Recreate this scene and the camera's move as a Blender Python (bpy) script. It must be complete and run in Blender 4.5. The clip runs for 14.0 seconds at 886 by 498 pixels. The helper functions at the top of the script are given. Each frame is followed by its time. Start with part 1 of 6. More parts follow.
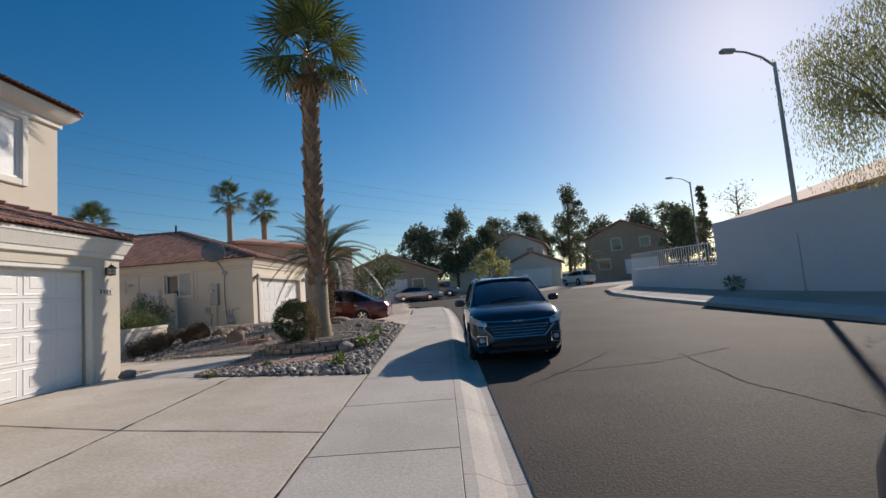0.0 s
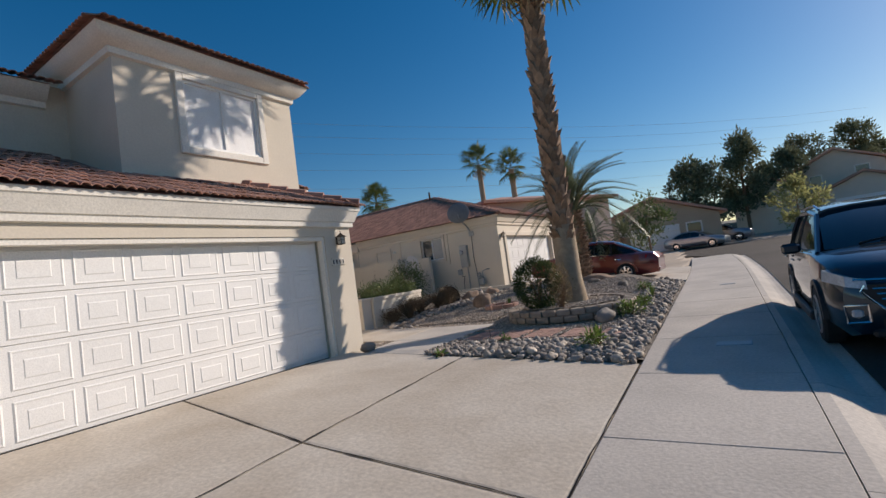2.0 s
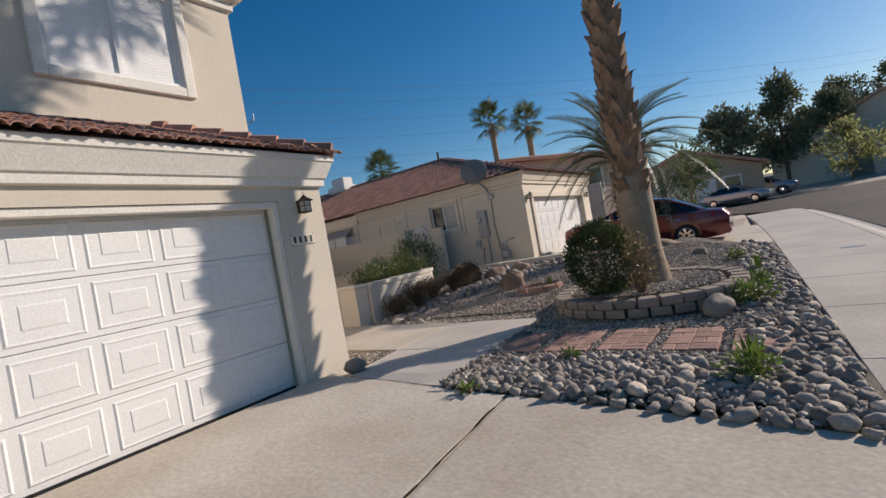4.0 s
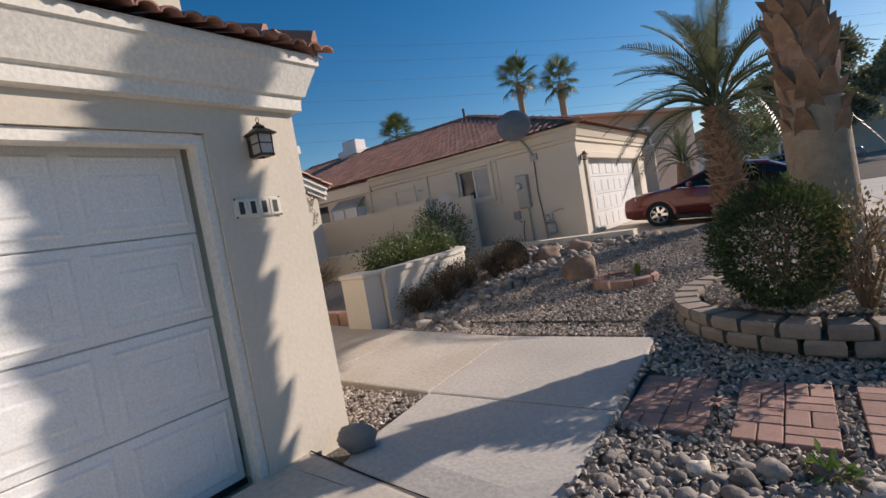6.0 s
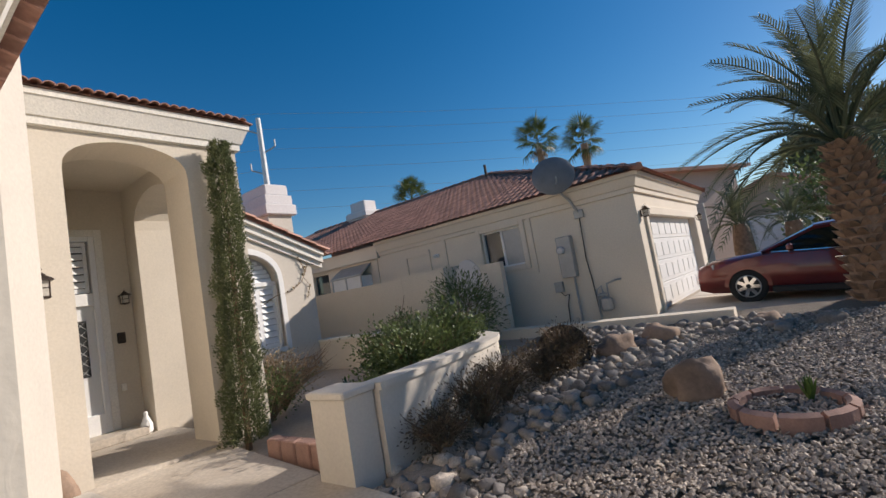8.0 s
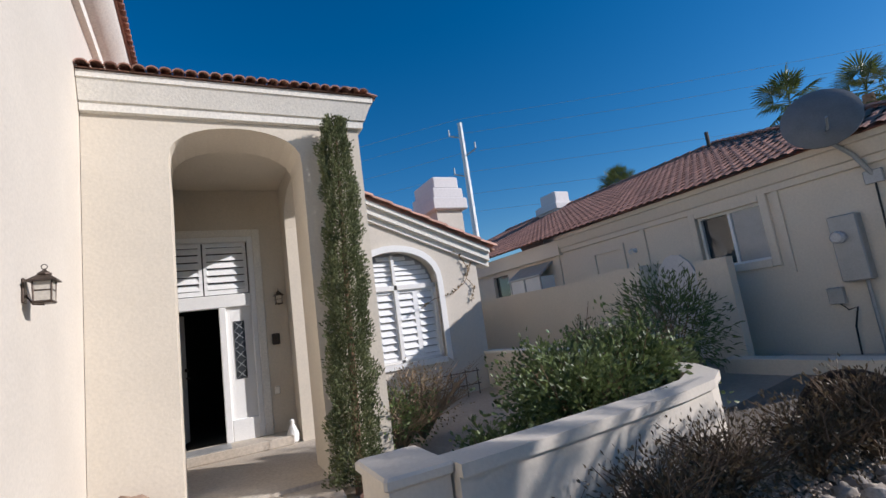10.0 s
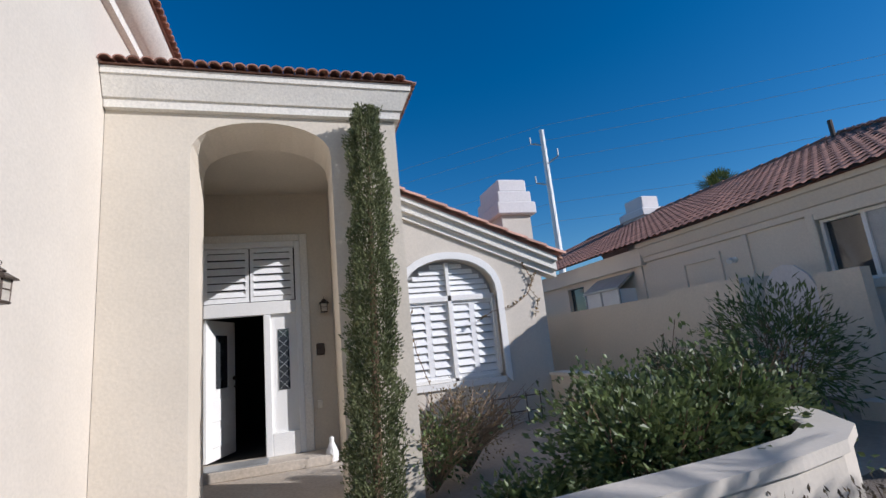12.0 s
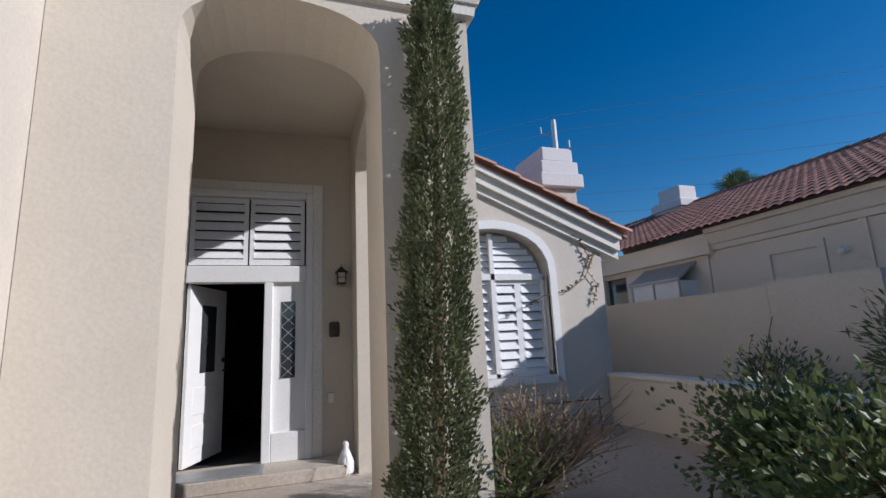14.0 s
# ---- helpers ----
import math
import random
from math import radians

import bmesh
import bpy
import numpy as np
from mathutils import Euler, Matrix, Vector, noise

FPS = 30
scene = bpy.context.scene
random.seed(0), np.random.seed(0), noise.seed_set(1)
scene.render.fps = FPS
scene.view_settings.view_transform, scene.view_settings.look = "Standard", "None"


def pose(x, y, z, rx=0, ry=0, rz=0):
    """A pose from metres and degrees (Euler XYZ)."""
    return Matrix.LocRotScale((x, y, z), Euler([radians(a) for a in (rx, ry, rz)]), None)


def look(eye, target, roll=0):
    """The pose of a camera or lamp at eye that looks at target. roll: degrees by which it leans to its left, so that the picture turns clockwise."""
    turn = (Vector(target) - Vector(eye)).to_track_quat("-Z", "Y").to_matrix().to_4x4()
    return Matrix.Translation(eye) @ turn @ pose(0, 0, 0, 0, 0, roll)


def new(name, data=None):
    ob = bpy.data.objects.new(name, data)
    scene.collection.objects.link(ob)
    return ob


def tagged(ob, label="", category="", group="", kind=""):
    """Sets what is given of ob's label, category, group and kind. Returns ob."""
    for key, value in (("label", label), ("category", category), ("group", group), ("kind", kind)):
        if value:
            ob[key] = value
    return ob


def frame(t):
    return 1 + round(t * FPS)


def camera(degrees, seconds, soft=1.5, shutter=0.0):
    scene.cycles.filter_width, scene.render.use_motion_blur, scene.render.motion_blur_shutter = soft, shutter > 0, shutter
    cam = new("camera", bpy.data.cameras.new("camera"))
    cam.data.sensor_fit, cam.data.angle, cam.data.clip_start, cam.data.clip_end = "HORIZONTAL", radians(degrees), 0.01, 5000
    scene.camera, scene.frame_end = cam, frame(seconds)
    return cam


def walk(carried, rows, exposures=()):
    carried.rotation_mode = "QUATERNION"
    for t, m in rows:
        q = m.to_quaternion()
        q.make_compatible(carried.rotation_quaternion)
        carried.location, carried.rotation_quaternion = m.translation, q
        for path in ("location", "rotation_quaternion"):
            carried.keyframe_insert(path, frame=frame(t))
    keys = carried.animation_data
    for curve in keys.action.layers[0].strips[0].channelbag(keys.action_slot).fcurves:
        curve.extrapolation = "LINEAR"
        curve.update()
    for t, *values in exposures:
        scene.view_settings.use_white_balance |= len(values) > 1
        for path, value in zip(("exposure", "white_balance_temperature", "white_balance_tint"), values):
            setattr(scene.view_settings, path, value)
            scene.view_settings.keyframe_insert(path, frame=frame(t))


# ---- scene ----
cam = camera(86, 14.0)
# seconds, eye x y z, yaw, pitch, roll
ROWS = [
    (0, -0.393, 0.018, 1.834, 1.74, 5.34, -4.50),
    (0.5, -0.490, 0.604, 1.852, 14.67, 4.05, -4.63),
    (1, -0.515, 1.355, 1.831, 23.75, 3.19, -6.72),
    (1.5, -0.692, 2.020, 1.840, 28.15, 3.25, -7.31),
    (2, -0.885, 2.709, 1.852, 32.63, 3.25, -7.82),
    (4.5, -3.152, 5.828, 2.003, 34.70, -0.43, -10.14),
    (5, -3.582, 6.324, 2.023, 35.38, -0.14, -8.49),
    (5.5, -4.041, 6.826, 2.064, 37.83, -1.10, -8.42),
    (6, -4.549, 7.325, 2.090, 36.97, -3.25, -9.72),
    (6.5, -5.044, 7.814, 2.145, 35.48, -2.23, -12.02),
    (7, -5.492, 8.317, 2.186, 33.63, -1.25, -12.35),
    (7.5, -5.897, 8.875, 2.225, 32.91, 2.73, -10.44),
    (8, -6.200, 9.354, 2.270, 37.39, 4.86, -9.73),
    (8.5, -6.382, 9.893, 2.266, 41.47, 6.80, -6.34),
    (9, -6.635, 10.412, 2.272, 50.75, 6.56, -6.92),
    (11.5, -7.645, 11.969, 2.247, 69.20, 11.93, -6.32),
    (12, -7.704, 12.025, 2.251, 72.54, 11.47, -5.78),
    (12.5, -7.956, 11.973, 2.245, 75.54, 10.58, -5.86),
    (13, -8.386, 11.826, 2.308, 78.00, 11.94, -7.00),
    (13.5, -8.900, 11.720, 2.311, 79.99, 16.78, -6.39),
    (14, -9.396, 11.766, 2.231, 71.64, 10.56, -2.68),
]


def aim(x, y, z, yaw, pitch, roll):
    a, b = radians(yaw), radians(pitch)
    return look((x, y, z), (x - math.sin(a) * math.cos(b), y + math.cos(a) * math.cos(b), z + math.sin(b)), roll)


walk(cam, [(r[0], aim(*r[1:])) for r in ROWS], [(0.0, 0.0, 7300, 15), (2.0, 0.0, 7300, 16), (5.0, 0.05, 7350, 17), (6.5, 0.16, 7300, 18), (8.0, 0.14, 7050, 15), (9.0, 0.12, 6600, 15), (11.5, 0.09, 6100, 14.5), (14.0, -0.17, 5950, 15)])

# ---- light ----
SUN_AZ, SUN_EL = 33.2, 25.2
world = bpy.data.worlds.new("sky")
scene.world = world
world.use_nodes = True
wn = world.node_tree.nodes
sky = wn.new("ShaderNodeTexSky")
sky.sky_type, sky.sun_disc = "NISHITA", False
sky.sun_elevation, sky.sun_rotation = radians(SUN_EL), radians(SUN_AZ)
sky.air_density, sky.dust_density, sky.ozone_density = 1.0, 0.3, 3.0
wn["Background"].inputs["Strength"].default_value = 0.075
tone = wn.new("ShaderNodeHueSaturation")
tone.inputs["Saturation"].default_value, tone.inputs["Value"].default_value = 1.42, 1.32
world.node_tree.links.new(sky.outputs[0], tone.inputs["Color"])
world.node_tree.links.new(tone.outputs[0], wn["Background"].inputs["Color"])
sun = new("sun", bpy.data.lights.new("sun", "SUN"))
sun.data.energy, sun.data.angle, sun.data.color = 4.4, radians(0.53), (1.0, 0.96, 0.91)
sd = Vector((math.sin(radians(SUN_AZ)) * math.cos(radians(SUN_EL)), math.cos(radians(SUN_AZ)) * math.cos(radians(SUN_EL)), math.sin(radians(SUN_EL))))
sun.matrix_world = look(sd * 60, (0, 0, 0))
scene.view_settings.exposure = 0.0


# ---- materials ----
def material(name, base, rough=0.8, dark=0.75, scale=6.0, fine=60.0, bump=0.2, metal=0.0, tint=None, per_piece=0.0, coat=0.0, dist=0.01, spec=0.5, trowel=0.0, other=None, speck=0.10):
    """A surface with blotches at one scale, grain at another, and relief."""
    m = bpy.data.materials.new(name)
    m.use_nodes = True
    n, l = m.node_tree.nodes, m.node_tree.links
    b = n["Principled BSDF"]
    co = n.new("ShaderNodeTexCoord")
    big, small = n.new("ShaderNodeTexNoise"), n.new("ShaderNodeTexNoise")
    big.inputs["Scale"].default_value, big.inputs["Detail"].default_value = scale, 5
    small.inputs["Scale"].default_value, small.inputs["Detail"].default_value = fine, 6
    geo = n.new("ShaderNodeNewGeometry")
    l.new(geo.outputs["Position"], big.inputs["Vector"])
    l.new(geo.outputs["Position"], small.inputs["Vector"])
    ramp = n.new("ShaderNodeValToRGB")
    c2 = tint or tuple(v * dark for v in base)
    ramp.color_ramp.elements[0].position, ramp.color_ramp.elements[1].position = 0.32, 0.66
    ramp.color_ramp.elements[0].color, ramp.color_ramp.elements[1].color = (*c2, 1), (*base, 1)
    l.new(big.outputs["Fac"], ramp.inputs["Fac"])
    mix = n.new("ShaderNodeMix")
    mix.data_type, mix.blend_type = "RGBA", "MULTIPLY"
    mix.inputs["Factor"].default_value = 1.0
    grain = n.new("ShaderNodeMapRange")
    grain.inputs["From Min"].default_value, grain.inputs["From Max"].default_value = 0.3, 0.7
    grain.inputs["To Min"].default_value, grain.inputs["To Max"].default_value = 1 - speck, 1 + speck
    l.new(small.outputs["Fac"], grain.inputs["Value"])
    l.new(ramp.outputs["Color"], mix.inputs["A"])
    l.new(grain.outputs["Result"], mix.inputs["B"])
    out = mix.outputs["Result"]
    if per_piece:
        info = n.new("ShaderNodeObjectInfo")
        isl = n.new("ShaderNodeMath")
        isl.operation = "ADD"
        l.new(info.outputs["Random"], isl.inputs[0])
        l.new(geo.outputs["Random Per Island"], isl.inputs[1])
        fr = n.new("ShaderNodeMath")
        fr.operation = "FRACT"
        l.new(isl.outputs[0], fr.inputs[0])
        rng = n.new("ShaderNodeMapRange")
        rng.inputs["To Min"].default_value, rng.inputs["To Max"].default_value = 1 - per_piece, 1 + per_piece
        l.new(fr.outputs[0], rng.inputs["Value"])
        mix2 = n.new("ShaderNodeMix")
        mix2.data_type, mix2.blend_type = "RGBA", "MULTIPLY"
        mix2.inputs["Factor"].default_value = 1.0
        l.new(out, mix2.inputs["A"])
        l.new(rng.outputs["Result"], mix2.inputs["B"])
        out = mix2.outputs["Result"]
        if other:
            fr2, mul, mix3 = n.new("ShaderNodeMath"), n.new("ShaderNodeMath"), n.new("ShaderNodeMix")
            mul.operation, fr2.operation, mix3.data_type = "MULTIPLY", "FRACT", "RGBA"
            mul.inputs[1].default_value = 7.31
            l.new(fr.outputs[0], mul.inputs[0])
            l.new(mul.outputs[0], fr2.inputs[0])
            l.new(fr2.outputs[0], mix3.inputs["Factor"])
            l.new(out, mix3.inputs["A"])
            mix3.inputs["B"].default_value = (*other, 1)
            out = mix3.outputs["Result"]
    l.new(out, b.inputs["Base Color"])
    b.inputs["Roughness"].default_value, b.inputs["Metallic"].default_value = rough, metal
    b.inputs["Coat Weight"].default_value, b.inputs["Coat Roughness"].default_value = coat, 0.04
    b.inputs["Specular IOR Level"].default_value = spec
    if bump:
        bp = n.new("ShaderNodeBump")
        bp.inputs["Strength"].default_value, bp.inputs["Distance"].default_value = bump, dist
        l.new(small.outputs["Fac"], bp.inputs["Height"])
        if trowel:
            tn, tr, add = n.new("ShaderNodeTexNoise"), n.new("ShaderNodeMapRange"), n.new("ShaderNodeMath")
            tn.inputs["Scale"].default_value, tn.inputs["Detail"].default_value, tn.inputs["Distortion"].default_value = 5.0, 4, 1.4
            tr.inputs["From Min"].default_value, tr.inputs["From Max"].default_value, tr.inputs["To Max"].default_value = 0.55, 0.64, trowel
            add.operation = "ADD"
            l.new(geo.outputs["Position"], tn.inputs["Vector"])
            l.new(tn.outputs["Fac"], tr.inputs["Value"])
            l.new(tr.outputs["Result"], add.inputs[0])
            l.new(small.outputs["Fac"], add.inputs[1])
            l.new(add.outputs[0], bp.inputs["Height"])
        l.new(bp.outputs["Normal"], b.inputs["Normal"])
    return m


def leaf_material(name, base, tip, rough=0.5, through_light=0.25):
    m = material(name, base, rough, tint=tip, scale=3.0, fine=25.0, bump=0.0, per_piece=0.35)
    n, l = m.node_tree.nodes, m.node_tree.links
    tr, mx = n.new("ShaderNodeBsdfTranslucent"), n.new("ShaderNodeMixShader")
    b = n["Principled BSDF"]
    l.new(b.inputs["Base Color"].links[0].from_socket, tr.inputs["Color"])
    mx.inputs[0].default_value = through_light
    l.new(b.outputs[0], mx.inputs[1])
    l.new(tr.outputs[0], mx.inputs[2])
    l.new(mx.outputs[0], n["Material Output"].inputs["Surface"])
    return m


STUCCO = material("cream_stucco", (0.66, 0.59, 0.485), 0.9, 0.93, 1.3, 34, 0.2, dist=0.008, trowel=0.24, speck=0.045)
STUCCO_WHITE = material("pale_stucco", (0.645, 0.585, 0.50), 0.9, 0.93, 1.3, 34, 0.2, dist=0.008, trowel=0.24, speck=0.045)
STUCCO_NB = material("yellow_stucco", (0.76, 0.67, 0.55), 0.9, 0.94, 1.0, 34, 0.25, dist=0.010, trowel=0.22, speck=0.05)
TRIM = material("painted_trim", (0.80, 0.76, 0.68), 0.75, 0.93, 2.0, 40, 0.25)
WHITE = material("white_paint", (0.82, 0.81, 0.78), 0.5, 0.95, 1.5, 80, 0.08)
WALL_FAR = material("white_block_wall", (0.74, 0.70, 0.68), 0.9, 0.93, 0.6, 22, 0.12, speck=0.05)
CONCRETE = material("concrete", (0.57, 0.51, 0.43), 0.9, 0.80, 0.9, 26, 0.3, tint=(0.45, 0.38, 0.30), speck=0.13)
WALKWAY = material("sidewalk_concrete", (0.55, 0.50, 0.44), 0.9, 0.80, 0.9, 35, 0.3, speck=0.13)
ASPHALT = material("asphalt", (0.062, 0.052, 0.045), 0.88, 0.62, 0.5, 38, 0.8, spec=0.25, speck=0.28)
EARTH = material("desert_earth", (0.46, 0.38, 0.30), 0.95, 0.75, 0.4, 20, 0.5)
GRAVEL_BED = material("gravel_bed", (0.23, 0.195, 0.16), 0.95, 0.6, 2.0, 55, 1.0, dist=0.03)
GRAVEL = material("gravel", (0.54, 0.45, 0.36), 0.9, 0.8, 3.0, 90, 0.3, per_piece=0.55, other=(0.32, 0.27, 0.23), speck=0.2)
ROCK = material("river_rock", (0.45, 0.39, 0.325), 0.88, 0.75, 7.0, 50, 0.5, tint=(0.32, 0.27, 0.22), per_piece=0.6, other=(0.23, 0.205, 0.185), speck=0.25)
BOULDER = material("boulder", (0.36, 0.25, 0.18), 0.9, 0.65, 5.0, 30, 0.6, per_piece=0.15)
BLOCK = material("retaining_block", (0.32, 0.265, 0.215), 0.92, 0.8, 6.0, 45, 0.6, per_piece=0.15)
BRICK = material("brick_paver", (0.40, 0.24, 0.19), 0.9, 0.8, 8.0, 60, 0.4, per_piece=0.18)
TILE = material("clay_roof_tile", (0.42, 0.22, 0.16), 0.85, 0.75, 5.0, 50, 0.35, tint=(0.32, 0.18, 0.14), per_piece=0.25)
TILE_NB = material("faded_red_tile", (0.44, 0.215, 0.15), 0.85, 0.75, 5.0, 50, 0.35, per_piece=0.28)
TILE_PINK = material("faded_roof_tile", (0.55, 0.31, 0.23), 0.85, 0.8, 5.0, 50, 0.35, per_piece=0.2)
BARK = material("palm_bark", (0.36, 0.23, 0.15), 0.95, 0.6, 9.0, 60, 0.7, per_piece=0.3)
BARK_SMOOTH = material("palm_bark_smooth", (0.42, 0.32, 0.22), 0.95, 0.75, 9.0, 60, 0.7)
TWIG = material("dry_twig", (0.36, 0.25, 0.16), 0.9, 0.7, 9.0, 60, 0.3)
# near-black: the shade inside the tipped barrel is put into the wood
OLD_WOOD = material("weathered_shaded_wood", (0.04, 0.03, 0.025), 0.9, 0.6, 12.0, 70, 0.6)
WOOD = material("brown_twig", (0.24, 0.15, 0.09), 0.9, 0.7, 9.0, 60, 0.3)
# darker copies for the dry bushes: brown, with their shade put into the colour
DARK_TWIG = material("shaded_twig", (0.17, 0.115, 0.075), 0.95, 0.6, 9.0, 60, 0.3)
DRY_DARK = leaf_material("shaded_leaf", (0.15, 0.11, 0.06), (0.10, 0.07, 0.04))
DRY = leaf_material("dry_leaf", (0.30, 0.22, 0.11), (0.20, 0.15, 0.07))
FROND = leaf_material("fan_frond", (0.12, 0.15, 0.035), (0.08, 0.11, 0.03), 0.45)
FROND_DATE = leaf_material("date_frond", (0.17, 0.19, 0.10), (0.11, 0.13, 0.07), 0.5)
DEAD_FROND = leaf_material("dead_frond", (0.36, 0.27, 0.15), (0.25, 0.18, 0.10))
BUSH_LEAF = leaf_material("bush_leaf", (0.08, 0.11, 0.035), (0.05, 0.075, 0.025), 0.75)
SHRUB_LEAF = leaf_material("shrub_leaf", (0.155, 0.20, 0.07), (0.085, 0.12, 0.04), 0.5)
CYPRESS_LEAF = leaf_material("cypress_leaf", (0.185, 0.205, 0.095), (0.115, 0.135, 0.06), 0.9, 0.2)
WEED_LEAF = leaf_material("weed_leaf", (0.17, 0.25, 0.05), (0.10, 0.17, 0.04), 0.5)
PINE_LEAF = leaf_material("pine_needles", (0.21, 0.22, 0.13), (0.14, 0.16, 0.09), 0.7, 0.25)
PEPPER_LEAF = leaf_material("pepper_leaf", (0.34, 0.34, 0.15), (0.25, 0.26, 0.11), 0.7, 0.6)
METAL_DARK = material("bronze_metal", (0.09, 0.065, 0.05), 0.45, 0.7, 12, 60, 0.1, metal=0.6)
METAL_GREY = material("grey_metal", (0.42, 0.43, 0.43), 0.5, 0.85, 6, 60, 0.05, metal=0.4)
CHROME = material("chrome", (0.75, 0.75, 0.76), 0.12, 0.95, 6, 60, 0.0, metal=1.0)
CAR_BLUE = material("blue_car_paint", (0.010, 0.030, 0.052), 0.3, 0.9, 2, 200, 0.0, metal=0.5, coat=1.0)
CAR_RED = material("red_car_paint", (0.16, 0.014, 0.012), 0.3, 0.9, 2, 200, 0.0, metal=0.3, coat=1.0)
CAR_GREY = material("grey_car_paint", (0.17, 0.19, 0.23), 0.3, 0.9, 2, 200, 0.0, metal=0.6, coat=1.0)
CAR_SILVER = material("silver_car_paint", (0.32, 0.36, 0.40), 0.3, 0.9, 2, 200, 0.0, metal=0.6, coat=1.0)
CAR_WHITE = material("white_car_paint", (0.75, 0.75, 0.74), 0.3, 0.95, 2, 200, 0.0, coat=0.6)
TYRE = material("tyre_rubber", (0.02, 0.02, 0.02), 0.8, 0.8, 20, 90, 0.2)
PLASTIC = material("black_plastic", (0.018, 0.018, 0.02), 0.5, 0.8, 20, 90, 0.05)
AUTO_GLASS = material("tinted_glass", (0.006, 0.008, 0.009), 0.04, 0.9, 2, 60, 0.0, spec=0.8)
WIN_GLASS = material("window_glass_dark", (0.05, 0.055, 0.06), 0.05, 0.7, 1.0, 60, 0.0, spec=0.8)
RED_LENS = material("red_lens", (0.35, 0.01, 0.01), 0.15, 0.9, 9, 60, 0.0, coat=0.8)
LAMP_GLASS = material("frosted_lamp_glass", (0.55, 0.50, 0.42), 0.35, 0.9, 9, 60, 0.05)
LENS = material("clear_lens", (0.55, 0.56, 0.58), 0.1, 0.8, 30, 60, 0.1, coat=1.0)
BLIND = material("window_blind", (0.86, 0.85, 0.83), 0.6, 0.92, 3, 60, 0.05)
SHUTTER = material("white_shutter", (0.85, 0.85, 0.84), 0.45, 0.95, 3, 60, 0.03)
# grey sheet behind the louvres: the shade of the gaps is in its colour
SHADE = material("shaded_shutter_backing", (0.46, 0.46, 0.47), 0.7, 0.9, 3, 30, 0.0)
# near-black for the hall and the barrel bottom: their shade is in the colour
INTERIOR = material("shaded_interior", (0.03, 0.027, 0.025), 0.9, 0.8, 3, 30, 0.1)
INK = material("dark_ink", (0.03, 0.03, 0.035), 0.6, 0.9, 9, 60, 0.0)
TAR = material("tar", (0.03, 0.028, 0.027), 0.95, 0.8, 9, 60, 0.0, spec=0.1)
CERAMIC = material("ceramic_tile", (0.74, 0.68, 0.58), 0.3, 0.92, 9, 60, 0.05)


# ---- mesh helpers ----
class MB:
    """Vertices and faces of one mesh in the making."""

    def __init__(self):
        self.v, self.f = [], []

    def add(self, verts, faces, m=None):
        k = len(self.v)
        self.v += [tuple(m @ Vector(p)) for p in verts] if m else [tuple(p) for p in verts]
        self.f += [tuple(i + k for i in f) for f in faces]
        return self

    def box(self, x0, x1, y0, y1, z0, z1, m=None, bev=0.0):
        if bev:
            b = min(bev, (x1 - x0) / 3, (y1 - y0) / 3, (z1 - z0) / 3)
            rings = []
            for z, i in ((z0, b), (z0 + b, 0), (z1 - b, 0), (z1, b)):
                c = b if i == 0 else b
                rings.append([(x0 + i + c, y0 + i, z), (x1 - i - c, y0 + i, z), (x1 - i, y0 + i + c, z), (x1 - i, y1 - i - c, z), (x1 - i - c, y1 - i, z), (x0 + i + c, y1 - i, z), (x0 + i, y1 - i - c, z), (x0 + i, y0 + i + c, z)])
            return self.loft(rings, m=m)
        v = [(x, y, z) for z in (z0, z1) for x, y in ((x0, y0), (x1, y0), (x1, y1), (x0, y1))]
        return self.add(v, [(3, 2, 1, 0), (4, 5, 6, 7), (0, 1, 5, 4), (1, 2, 6, 5), (2, 3, 7, 6), (3, 0, 4, 7)], m)

    def loft(self, rings, m=None, caps=True, closed=True):
        n = len(rings[0])
        v = [p for r in rings for p in r]
        f = []
        for a in range(len(rings) - 1):
            for i in range(n if closed else n - 1):
                j = (i + 1) % n
                f.append((a * n + i, a * n + j, (a + 1) * n + j, (a + 1) * n + i))
        if caps:
            f += [tuple(range(n - 1, -1, -1)), tuple((len(rings) - 1) * n + i for i in range(n))]
        return self.add(v, f, m)

    def tube(self, pts, radii, n=8, caps=True):
        if not isinstance(radii, (list, tuple)):
            radii = [radii] * len(pts)
        pts = [Vector(p) for p in pts]
        rings = []
        for i, p in enumerate(pts):
            d = (pts[min(i + 1, len(pts) - 1)] - pts[max(i - 1, 0)]).normalized()
            a = d.orthogonal().normalized() if abs(d.z) < 0.95 else Vector((1, 0, 0)).cross(d).normalized()
            b = d.cross(a)
            rings.append([p + (a * math.cos(2 * math.pi * k / n) + b * math.sin(2 * math.pi * k / n)) * radii[i] for k in range(n)])
        return self.loft(rings, caps=caps)

    def lathe(self, prof, n=12, m=None):
        """prof: rows of radius and z."""
        return self.loft([[(r * math.cos(2 * math.pi * k / n), r * math.sin(2 * math.pi * k / n), z) for k in range(n)] for r, z in prof], m=m)

    def prism(self, outline, axis, a, b, m=None):
        """An outline in the plane across an axis, drawn out from a to b along it."""
        def put(u, v, w):
            return {"x": (w, u, v), "y": (u, w, v), "z": (u, v, w)}[axis]
        return self.loft([[put(u, v, a) for u, v in outline], [put(u, v, b) for u, v in outline]], m=m)

    def mesh(self, name, mat, smooth=False):
        me = bpy.data.meshes.new(name)
        me.from_pydata(self.v, [], self.f)
        me.materials.append(mat)
        if smooth:
            me.polygons.foreach_set("use_smooth", [True] * len(me.polygons))
        me.update()
        return me


